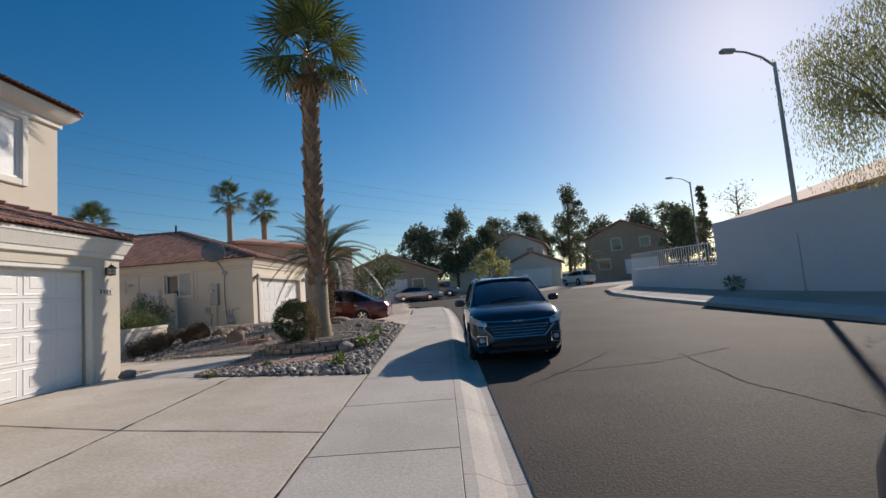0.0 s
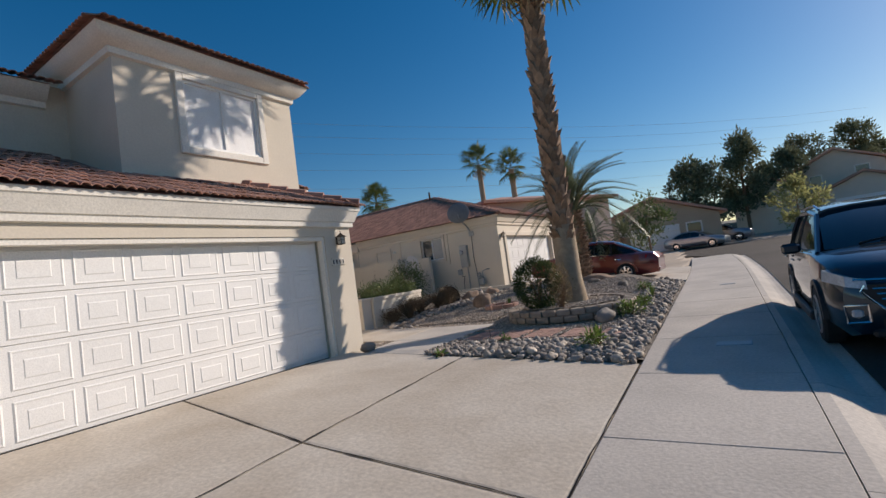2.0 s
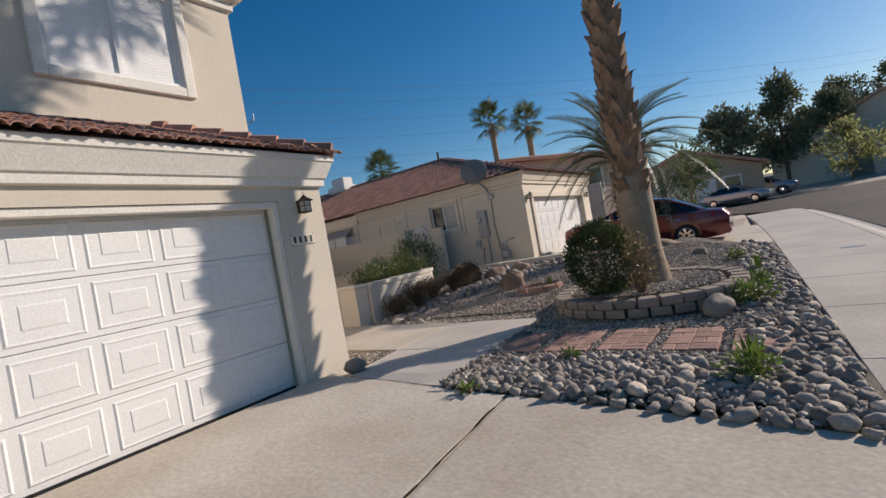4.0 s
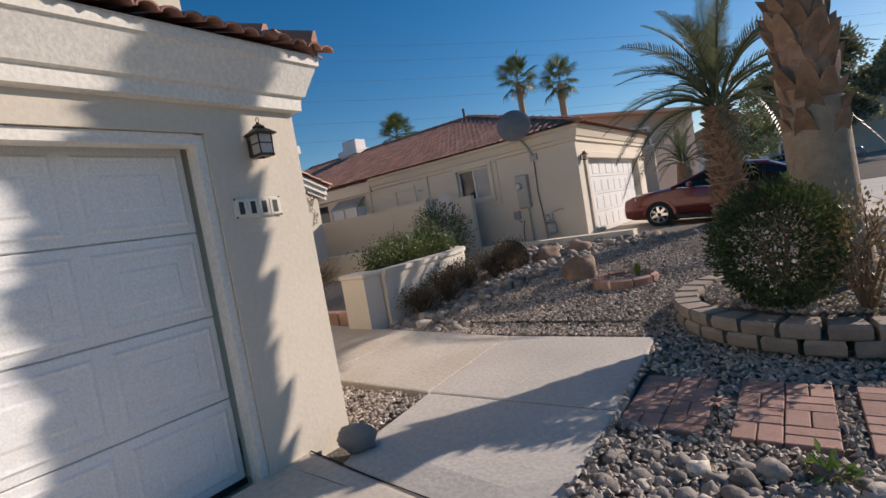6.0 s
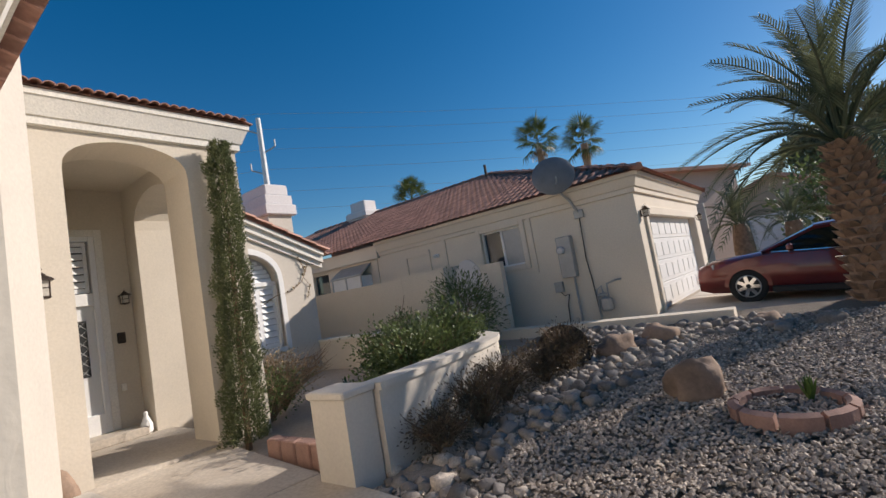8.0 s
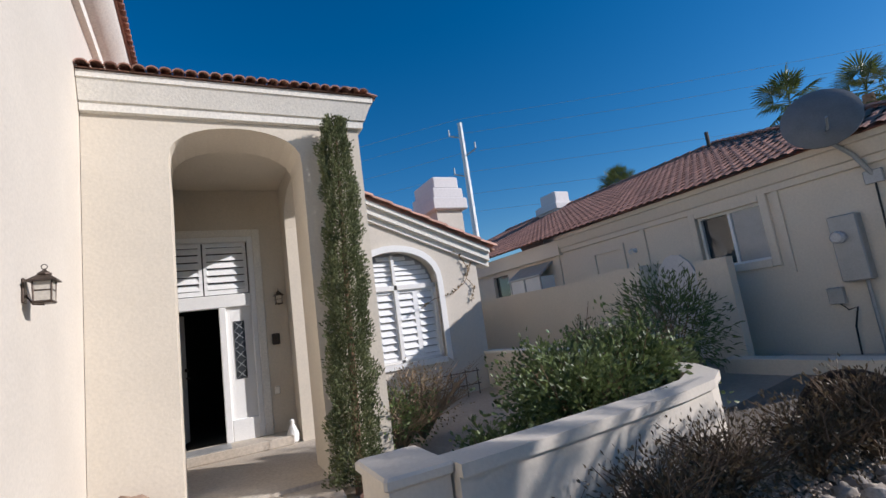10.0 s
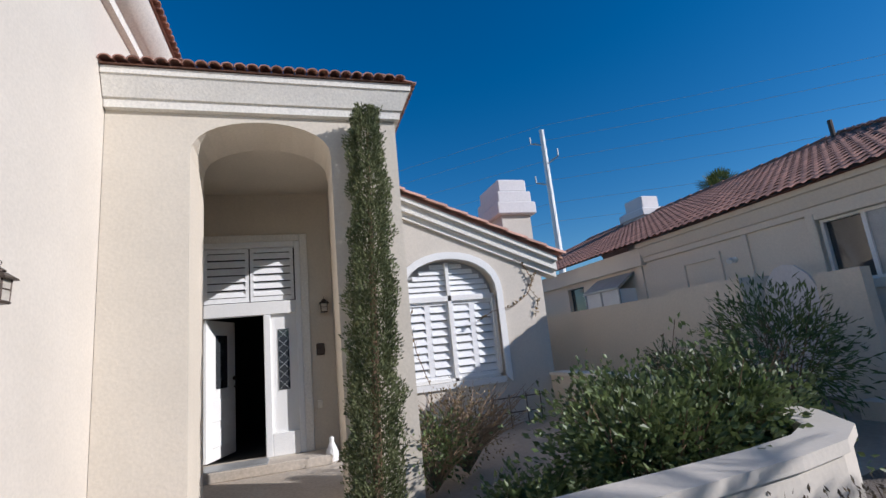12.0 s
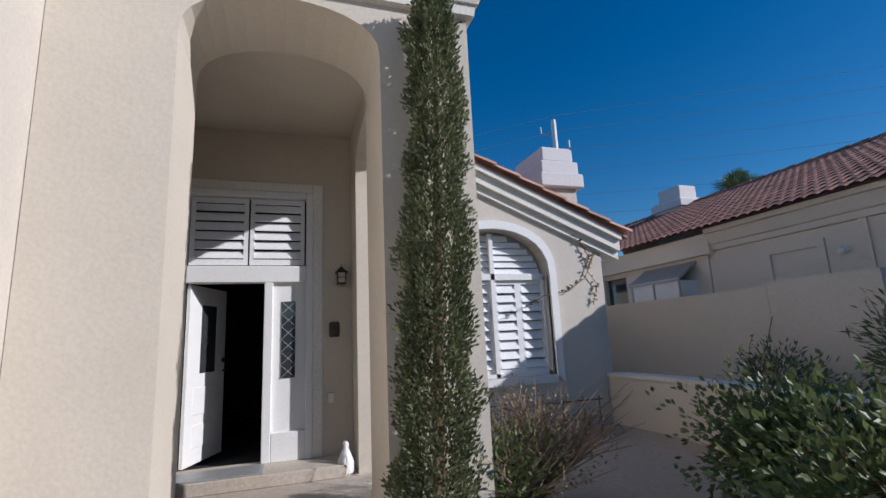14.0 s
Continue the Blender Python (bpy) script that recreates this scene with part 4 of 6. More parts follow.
tagged(part("roof_tiles", tiles, TILE_NB, nroof, fix=False), kind="stuff")
ridge = MB()
for a, b in ((corners[0], corners[2]), (corners[1], corners[2]), (corners[2], corners[4])):
    a, b = Vector(a), Vector(b)
    k = int((b - a).length / 0.4)
    for i in range(k):
        ridge.tube([a.lerp(b, i / k) + Vector((0, 0, .025)), a.lerp(b, (i + 1.1) / k) + Vector((0, 0, .01))], [0.075, 0.062], 6)
tagged(part("ridge_tiles", ridge, TILE_NB, nroof, fix=False), kind="stuff")
part("vent_pipe", MB().tube([(-14.45, 23.6, 6.0), (-14.45, 23.6, 6.55)], 0.05, 8), METAL_DARK, nb)
mb = MB()
mb.box(-21.5, -20.4, 23.3, 24.2, 4.5, 6.4)
mb.box(-21.58, -20.32, 23.22, 24.28, 6.1, 6.35, bev=0.02)
mb.box(-21.4, -20.5, 23.4, 24.1, 6.4, 6.82, bev=0.03)
part("chimney", mb, WALL_FAR, nb)
# satellite dish on its mast
DISH_GREY = material("dish_grey", (0.20, 0.20, 0.20), 0.6, 0.85, 6, 60, 0.05)
dish = thing("satellite_dish", "grey satellite dish on a bent mast at the roof edge", "satellite dish", NB)
mb = MB()
mb.lathe([(0.02, 0.10), (0.20, 0.085), (0.34, 0.05), (0.43, 0.0), (0.43, -0.012), (0.33, 0.03), (0.2, 0.06), (0.02, 0.075)], 24)
part("reflector", mb, DISH_GREY, dish, smooth=True, m=pose(-9.84, 18.42, 4.38, 72, 0, 22))
part("mast", MB().tube([(-9.86, 18.55, 4.35), (-9.86, 18.62, 4.05), (-9.72, 18.7, 3.85), (-9.62, 18.82, 3.55)], 0.03, 8), METAL_GREY, dish)
part("feed_arm", MB().tube([(-9.86, 18.5, 4.2), (-9.66, 18.1, 4.15), (-9.60, 17.98, 4.25)], 0.016, 6), METAL_GREY, dish)
part("cable", MB().tube([(-9.62, 18.82, 3.55), (-9.64, 18.80, 2.6), (-9.60, 18.80, 2.2), (-9.55, 18.80, 1.25)], 0.012, 5), PLASTIC, dish)
part("foot", MB().box(-9.72, -9.52, 18.79, 18.85, 3.45, 3.62, bev=0.01), METAL_GREY, dish)
# meters and pipes
em = thing("electric_meter", "grey electric meter cabinet on the stucco wall", "electric meter", NB)
part("cabinet", MB().box(-10.18, -9.86, 18.68, 18.85, 2.28, 3.14, bev=0.015), METAL_GREY, em)
part("dial", MB().lathe([(0.085, 0), (0.085, 0.07), (0.06, 0.1), (0.0, 0.1)], 16, m=pose(-10.08, 18.68, 2.86, 90)), LENS, em)
part("conduit", MB().tube([(-9.95, 18.78, 2.28), (-9.95, 18.78, 1.25)], 0.022, 6), METAL_GREY, em)
pb = thing("cable_box", "small grey utility box with hanging cable", "utility box", NB)
part("box", MB().box(-10.42, -10.24, 18.76, 18.85, 2.0, 2.22, bev=0.01), METAL_GREY, pb)
part("cable", MB().tube([(-10.30, 18.78, 2.0), (-10.22, 18.76, 1.92), (-10.12, 18.76, 1.95), (-10.2, 18.78, 1.7), (-10.22, 18.78, 1.25)], 0.012, 5), PLASTIC, pb)
gm = thing("gas_meter", "grey gas meter with pipes at the wall's foot", "gas meter", (-0.3, 0, -0.1))
part("body", MB().box(-9.36, -9.14, 18.58, 18.76, 1.42, 1.70, bev=0.04), METAL_GREY, gm)
part("regulator", MB().lathe([(0.07, 0), (0.09, 0.02), (0.09, 0.05), (0.03, 0.07)], 12, m=pose(-9.3, 18.66, 1.72)), METAL_GREY, gm)
part("pipe", MB().tube([(-9.42, 18.72, 1.2), (-9.42, 18.72, 1.85), (-9.32, 18.72, 1.92), (-9.28, 18.7, 1.7)], 0.02, 6), METAL_GREY, gm)
part("pipe", MB().tube([(-9.2, 18.7, 1.70), (-9.2, 18.72, 1.95), (-9.02, 18.74, 2.0), (-8.95, 18.84, 2.0)], 0.02, 6), METAL_GREY, gm)
hl = thing("flood_light", "small twin wall floodlight under the eave", "wall light", NB)
part("base", MB().lathe([(0.05, 0), (0.05, 0.03), (0.02, 0.04)], 10, m=pose(-13.45, 18.85, 3.35, 90)), WHITE, hl)
part("lamp_head", MB().lathe([(0.02, 0), (0.05, 0.10), (0.045, 0.12)], 10, m=pose(-13.48, 18.8, 3.38, 120, 0, 20)), WHITE, hl)

# ---- fence walls and low walls ----
fw = thing("garden_wall", "yellow stucco block wall between the gardens", "wall", kind="structure")
mb = MB()
mb.box(-24, -14.06, 17.8, 18.0, 0.8, 2.70)
part("wall_run", mb, STUCCO_NB, fw)
part("wall_run", MB().box(-14.04, -12.74, 17.78, 18.0, 0.8, 2.76), STUCCO_NB, fw)
part("wall_return", MB().box(-12.94, -12.72, 18.0, 18.85, 0.8, 2.76), STUCCO_NB, fw)
gt = part("arched_gate", MB().prism([(-12.70, 1.2), (-11.95, 1.2), (-11.95, 2.45), (-12.05, 2.68), (-12.2, 2.82), (-12.33, 2.85), (-12.46, 2.82), (-12.6, 2.68), (-12.70, 2.45)], "y", 18.1, 18.14), WALL_FAR, fw, "white arched garden gate")
part("wall_run", MB().box(-11.93, -11.42, 18.04, 18.2, 0.8, 2.66), STUCCO_NB, fw)
yl = thing("planter_wall", "low yellow stucco planter wall", "low wall", kind="structure")
mb = MB()
mb.loft([[(x, y - 0.1, z) for z in (0.5, 1.58)] + [(x, y + 0.1, z) for z in (1.58, 0.5)] for x, y in ((-15.35, 16.25), (-14.1, 16.28), (-12.4, 16.0), (-11.3, 15.75))])
part("wall_run", mb, STUCCO_NB, yl)
mb = MB()
mb.loft([[(x, y - 0.13, 1.58), (x, y - 0.13, 1.63), (x, y + 0.13, 1.63), (x, y + 0.13, 1.58)] for x, y in ((-15.35, 16.25), (-14.1, 16.28), (-12.4, 16.0), (-11.3, 15.75))])
part("coping", mb, TRIM, yl)
# curved white planter wall at the path
cw = thing("planter_wall", "white stucco planter wall curving beside the path, sunlit and shadowed", "low wall", kind="structure")
line = [(-9.93, 12.09), (-9.66, 12.42), (-9.69, 13.1), (-9.74, 13.8), (-9.80, 14.4), (-9.89, 14.85), (-10.08, 15.2), (-10.5, 15.5), (-11.2, 15.66)]
def ribbon(line, z0, z1, half):
    out = []
    for i, (x, y) in enumerate(line):
        a, b = line[max(i - 1, 0)], line[min(i + 1, len(line) - 1)]
        d = Vector((b[0] - a[0], b[1] - a[1])).normalized()
        nx, ny = -d.y * half, d.x * half
        out.append([(x - nx, y - ny, z0), (x - nx, y - ny, z1), (x + nx, y + ny, z1), (x + nx, y + ny, z0)])
    return out
part("wall_run", MB().loft(ribbon(line[1:], 0.5, 1.46, 0.10)), STUCCO_WHITE, cw)
part("end_pier", MB().box(-10.10, -9.62, 12.05, 12.40, 0.5, 1.47), STUCCO_WHITE, cw)
part("coping", MB().loft(ribbon(line[1:], 1.46, 1.53, 0.135)), STUCCO_WHITE, cw)
part("coping", MB().box(-10.13, -9.59, 12.02, 12.42, 1.47, 1.54, bev=0.015), STUCCO_WHITE, cw)
# low concrete wall along the neighbour's drive
nl = thing("low_wall", "low cream concrete wall holding the neighbour's yard", "low wall", kind="structure")
part("wall_run", MB().loft(ribbon([(-11.5, 17.75), (-10.0, 17.72), (-8.8, 17.7), (-7.3, 17.72)], 0.7, 1.26, 0.16)), STUCCO_NB, nl)
part("terrace", MB().box(-11.4, -8.65, 17.85, 18.84, 0.7, 1.14), CONCRETE, nl)

# ---- houses, wall and poles in the distance ----
wr = thing("block_wall", "tall white block retaining wall across the street", "wall", kind="structure")
part("wall_run", MB().loft([[(x - 0.1, y, z0 - 0.6), (x - 0.1, y, z1), (x + 0.1, y, z1), (x + 0.1, y, z0 - 0.6)] for x, y, z0, z1 in ((13.3, -30, -0.3, 2.6), (13.3, 4, 0.4, 3.9), (13.4, 14, 0.6, 4.2), (12.2, 23.5, 0.85, 4.2))]), WALL_FAR, wr)
part("wall_run", MB().loft([[(x - 0.1, y, z0 - 0.6), (x - 0.1, y, z1), (x + 0.1, y, z1), (x + 0.1, y, z0 - 0.6)] for x, y, z0, z1 in ((12.2, 23.5, 0.85, 2.2), (12.5, 36, 1.1, 2.5), (16, 42, 1.2, 2.6))]), WALL_FAR, wr)
rail = thing("metal_railing", "pale metal railing on the low end of the block wall", "railing")
bar = MB().box(-0.015, 0.015, -0.015, 0.015, 0, 1.15).mesh("baluster", WHITE)
for i in range(40):
    t = i / 39
    piece("baluster", bar, rail, Matrix.Translation((12.2 + 0.3 * t, 23.8 + 12 * t, 2.2 + 0.3 * t)))
for dz in (0.12, 1.1):
    part("rail", MB().tube([(12.2, 23.7, 2.2 + dz), (12.5, 36, 2.5 + dz)], 0.025, 6), WHITE, rail)
rs = thing("far_pavement", "far concrete kerb and sidewalk along the wall", "pavement", kind="structure")
part("slab", MB().loft([[(8.75 + o, y, street(y) - 0.25), (8.75 + o, y, street(y) + 0.02), (10.3 + o, y, street(y) + 0.04), (10.3 + o, y, street(y) - 0.25)] for y, o in ((-40, 0), (10, 0), (24, 0), (31, 0.6), (37, 2.0), (44, 5.5))]), WALKWAY, rs)
part("verge", MB().loft([[(10.3, y, street(y) - 0.2), (10.3, y, street(y) + 0.03), (13.3 + (o - 1) * .9, y, street(y) + 0.15), (13.3 + (o - 1) * .9, y, street(y) - 0.2)] for y, o in ((-40, 1), (10, 1), (17, 1), (24, 0), (36, .3))]), EARTH, rs)


def far_house(name, label, x, y, z, w, d, h, rise, turn, wall, roof_mat, windows=(), door=None, chimney=False, gable=True):
    """A far house: walls, gabled or hipped roof, windows and garage door on its front (-y)."""
    h_ob = thing(name, label, "house", pose(x, y, z, 0, 0, turn))
    part("wall", MB().box(-w / 2, w / 2, 0, d, -2.0, h), wall, h_ob)
    mb = MB()
    o = 0.5
    if gable:
        mb.prism([(-w / 2 - o, h - 0.1), (0, h + rise), (w / 2 + o, h - 0.1), (w / 2 + o, h + 0.1), (0, h + rise + 0.25), (-w / 2 - o, h + 0.1)], "y", -o, d + o)
        part("gable", MB().prism([(-w / 2, h), (w / 2, h), (0, h + rise)], "y", 0.0, d), wall, h_ob)
    else:
        k = min(w, d) / 2 + o
        mb.loft([[(-w / 2 - o, -o, h), (w / 2 + o, -o, h), (w / 2 + o, d + o, h), (-w / 2 - o, d + o, h)], [(-w / 2 - o, -o, h + .15), (w / 2 + o, -o, h + .15), (w / 2 + o, d + o, h + .15), (-w / 2 - o, d + o, h + .15)], [(-w / 2 - o + k, k - o, h + rise), (w / 2 + o - k, k - o, h + rise), (w / 2 + o - k, d + o - k + .1, h + rise), (-w / 2 - o + k, d + o - k + .1, h + rise)]])
    part("roof", mb, roof_mat, h_ob)
    for cx, cz, ww, hh in windows:
        wd = part("window", MB().box(cx - ww / 2, cx + ww / 2, -0.02, 0.05, cz - hh / 2, cz + hh / 2), WIN_GLASS, h_ob)
        mb = MB()
        for a, b, c, e2 in ((cx - ww / 2 - .12, cx - ww / 2, cz - hh / 2 - .12, cz + hh / 2 + .12), (cx + ww / 2, cx + ww / 2 + .12, cz - hh / 2 - .12, cz + hh / 2 + .12), (cx - ww / 2, cx + ww / 2, cz + hh / 2, cz + hh / 2 + .12), (cx - ww / 2, cx + ww / 2, cz - hh / 2 - .12, cz - hh / 2)):
            mb.box(a, b, -0.08, 0.03, c, e2)
        part("frame", mb, TRIM, wd)
    if door:
        cx, ww, hh = door
        g = part("garage_door", MB().box(cx - ww / 2, cx + ww / 2, -0.06, 0.05, 0, hh), TRIM, h_ob)
        for r in range(4):
            part("door_section", MB().box(cx - ww / 2 + .05, cx + ww / 2 - .05, -0.085, -0.06, 0.04 + hh / 4 * r, hh / 4 * (r + 1) - .02), WHITE, g)
    if chimney:
        part("chimney", MB().box(-w / 2 + 1.0, -w / 2 + 2.0, d / 2, d / 2 + 1, h, h + rise + 1.0), wall, h_ob)
    return h_ob


far_house("house", "white two-storey house with tiled gable across the bend", 7.6, 66, 1.9, 7.5, 9, 5.6, 1.8, -14, STUCCO_WHITE, TILE_PINK, [(-1.8, 4.2, 0.9, 1.6), (2.0, 4.7, 1.0, 1.2)], None)
far_house("garage_wing", "white garage wing with pale sectional door", 8.8, 60.5, 1.75, 7.0, 6, 2.9, 1.5, -14, STUCCO_WHITE, TILE_PINK, [], (0, 4.8, 2.3))
far_house("house", "cream house with pink tile roof and chimney behind a shrub", 1.2, 64, 1.8, 6, 9, 4.4, 1.3, -6, STUCCO_NB, TILE_PINK, [(0.5, 3.2, 0.9, 1.2)], None, chimney=True)
far_house("house", "tan two-storey house with brown tile roof uphill", 24.5, 72, 2.6, 11, 10, 5.6, 2.4, -22, material("tan_stucco", (0.42, 0.31, 0.22), 0.9, 0.9, 1, 30, 0.1), TILE, [(-1.0, 4.6, 1.3, 1.6), (3.0, 4.6, 1.2, 1.2), (-3, 1.7, 1.6, 1.4)], (2.2, 4.5, 2.2))
far_house("house", "low tan house with gable and garage at the bend", -7.5, 47, 1.35, 10, 10, 2.7, 1.9, 12, material("brown_stucco", (0.45, 0.37, 0.27), 0.9, 0.9, 1, 30, 0.1), TILE_PINK, [(3.0, 1.6, 1.0, 1.0)], (-0.5, 4.8, 2.2))
far_house("house", "pale pink stucco house beyond the neighbour's garage", -10.8, 31.5, 1.3, 10, 9, 4.3, 1.2, 62, material("pink_stucco", (0.62, 0.47, 0.39), 0.9, 0.92, 1, 30, 0.1), TILE, [(1.0, 3.0, 1.1, 1.2)], (-1.5, 4.2, 2.2), gable=False)
far_house("house", "white house with broad brown tile roof behind the block wall", 21.5, 13.5, 2.6, 13, 16, 2.0, 2.6, -4, STUCCO_WHITE, TILE, [(-4, 2.2, 0.8, 0.5)], None, gable=False)


def street_lamp(x, y, z, h, arm, turn):
    s = thing("street_lamp", "tall grey steel street lamp with curved arm", "street lamp", pose(x, y, z, 0, 0, turn), group="street lamps")
    part("pole", MB().tube([(0, 0, -0.3), (0, 0, h)], [0.11, 0.065], 10), METAL_GREY, s)
    part("arm", MB().tube([(0, 0, h - 0.15), (-arm * .3, 0, h + 0.22), (-arm * .7, 0, h + 0.45), (-arm, 0, h + 0.5)], [0.05, 0.045, 0.04, 0.04], 8), METAL_GREY, s)
    part("lamp_head", MB().box(-arm - 0.55, -arm + 0.05, -0.13, 0.13, h + 0.42, h + 0.58, bev=0.04), METAL_GREY, s)
    part("base", MB().lathe([(0.2, -0.3), (0.2, 0.08), (0.13, 0.14)], 12), METAL_GREY, s)
    return s


street_lamp(12.8, 18.7, 0.76, 9.2, 1.7, 8)
street_lamp(21.5, 44, 1.3, 9.0, 1.6, 0)
# low hazy hills all round
mb = MB()
prev = []
for k in range(97):
    a = 2 * math.pi * k / 96
    h = 9 + 6 * noise.noise((math.cos(a) * 3, math.sin(a) * 3, 2)) + 3 * noise.noise((math.cos(a) * 14, math.sin(a) * 14, 5))
    prev.append([(260 * math.cos(a), 260 * math.sin(a), -4), (275 * math.cos(a), 275 * math.sin(a), h * .8 + 1), (330 * math.cos(a), 330 * math.sin(a), h + 2), (420 * math.cos(a), 420 * math.sin(a), -4)])
mb.loft(prev, caps=False, closed=False)
tagged(part("backdrop", mb, material("far_scrub", (0.16, 0.15, 0.11), 0.95, 0.7, 0.08, 1.0, 0.0), fix=False), "low hazy scrub hills on the horizon", "hills", kind="structure")
# power line pole with wires
pp = thing("utility_pole", "tall white steel utility pole with cross arms", "utility pole")
px, py = -41.5, 32.6
part("pole", MB().tube([(px, py, 0), (px, py, 19.6)], [0.32, 0.2], 10), WHITE, pp)
for z, s in ((14.6, -1), (16.4, 1), (18.2, -1)):
    part("cross_arm", MB().tube([(px, py, z), (px + 0.9 * s, py + 0.7 * s, z + 0.5)], 0.06, 6), METAL_GREY, pp)
    part("insulator", MB().tube([(px + 0.9 * s, py + 0.7 * s, z + 0.5), (px + 0.9 * s, py + 0.7 * s, z + 1.1)], 0.07, 6), METAL_GREY, pp)
for z in (11.0, 12.6, 14.6, 16.4, 18.2, 19.6):
    mb = MB()
    for sx, sy in ((60, 75), (-60, -75)):
        pts = [(px + sx * t, py + sy * t, z + 0.4 - 7.0 * t * (1 - t)) for t in (0, .15, .3, .45, .6, .8, 1.0)]
        mb.tube(pts, 0.013, 4)
    part("wire", mb, METAL_GREY, pp)


# ---- palms ----
def fan_leaf(rnd, r=0.95, n=20, droop=0.35):
    """A palmate blade on a stalk along +x."""
    mb = MB()
    st = 0.85
    pts = [(0, 0, 0), (st * .5, 0, 0.05), (st, 0, 0)]
    mb.tube(pts, [0.03, 0.018, 0.012], 5)
    for i in range(n):
        a = radians(-125 + 250 * i / (n - 1))
        k = r * (0.72 + 0.28 * math.cos(a * 0.8)) * rnd.uniform(.9, 1.06)
        d, s = Vector((math.cos(a), math.sin(a), 0)), Vector((-math.sin(a), math.cos(a), 0))
        o = Vector((st, 0, 0))
        w = 0.045
        p1 = o + d * k * .62 + Vector((0, 0, 0.03 - droop * .10))
        p2 = o + d * k + Vector((0, 0, -droop * rnd.uniform(.25, .6)))
        mb.add([o, p1 - s * w, p1 + s * w, p2 + s * .004, p2 - s * .004, p1 + Vector((0, 0, .022))], [(0, 1, 5), (0, 5, 2), (1, 4, 5), (5, 4, 3), (5, 3, 2)])
    return mb


rl = random.Random(3)
FAN = [fan_leaf(rl, droop=d).mesh("frond", FROND) for d in (0.2, 0.45, 0.8)]
FAN_DEAD = [fan_leaf(rl, 0.8, 14, 1.4).mesh("dead_frond", DEAD_FROND) for _ in range(2)]


def boot_mesh(mat, w=0.16, h=0.30, out=0.10):
    mb = MB()
    mb.add([(0.0, -w / 2, 0), (0.0, w / 2, 0), (out * .6, w * .35, h * .55), (out * .6, -w * .35, h * .55), (out, w * .12, h), (out, -w * .12, h), (-.03, w * .3, h * .7), (-.03, -w * .3, h * .7)], [(0, 1, 2, 3), (3, 2, 4, 5), (1, 6, 4, 2), (0, 3, 5, 7), (5, 4, 6, 7), (0, 7, 6, 1)])
    me = mb.mesh("leaf_base", mat)
    fix_normals(me)
    return me


def fan_palm(base, top, r0, r1, smooth_to, fronds, label, size=1.0, boots=True, seed=1):
    rnd = random.Random(seed)
    t = thing("fan_palm", label, "palm tree", group="fan palms")
    b, e = Vector(base), Vector(top)
    pts, rad = [], []
    for i in range(15):
        k = i / 14
        pts.append(b.lerp(e, k) + Vector((-0.06 * math.sin(k * 3.1), 0.06 * math.sin(k * 3), 0)))
        z = pts[-1].z - b.z
        rad.append((r0 * (1.25 - 0.25 * min(1, z / 0.6)) if z < smooth_to else r1 * (1 - 0.25 * k)))
    cut = max(1, [i for i, p in enumerate(pts) if p.z - b.z < smooth_to][-1] + 1)
    part("trunk", MB().tube([pts[0] - Vector((0, 0, .3))] + pts[:cut + 1], [rad[0]] + rad[:cut] + [rad[cut - 1]], 16), BARK_SMOOTH, t, smooth=True)
    part("upper_trunk", MB().tube(pts[cut - 1:], rad[cut - 1:], 14), BARK, t, smooth=True)
    if boots:
        bm_ = boot_mesh(BARK, 0.20, 0.27, 0.115)
        z0, z1 = pts[cut].z - 0.35, pts[-1].z
        n = int((z1 - z0) / 0.17)
        for i in range(n):
            z = z0 + (z1 - z0) * i / n
            k = (z - b.z) / (e.z - b.z)
            c = b.lerp(e, k) + Vector((-0.06 * math.sin(k * 3.1), 0.06 * math.sin(k * 3), 0))
            r = r1 * (1 - 0.25 * k)
            for j in range(7):
                a = 360 / 7 * (j + 0.5 * (i % 2)) + rnd.uniform(-12, 12)
                piece("leaf_base", bm_, t, Matrix.Translation((c.x, c.y, z + rnd.uniform(-.05, .05))) @ pose(0, 0, 0, 0, 0, a) @ pose(r - 0.015, 0, 0, 0, rnd.uniform(-12, 6), 0) @ Matrix.Scale(rnd.uniform(.75, 1.15), 4))
    for i in range(fronds):
        k = i / fronds
        el = 80 - 120 * k + rnd.uniform(-8, 8)
        az = i * 137.5 + rnd.uniform(-15, 15)
        piece("frond", FAN[0 if k < .35 else 1 if k < .75 else 2], t, Matrix.Translation(e + Vector((0, 0, 0.45 - 0.5 * k))) @ pose(0, 0, 0, 0, -el, az) @ pose(0, 0, 0, rnd.uniform(-25, 25), 0, 0) @ Matrix.Scale(size * rnd.uniform(.9, 1.12), 4))
    for i in range(max(3, fronds // 5)):
        piece("dead_frond", FAN_DEAD[i % 2], t, Matrix.Translation(e + Vector((0, 0, -0.1))) @ pose(0, 0, 0, 0, rnd.uniform(45, 70), i * 97) @ Matrix.Scale(size * .8, 4))
    return t


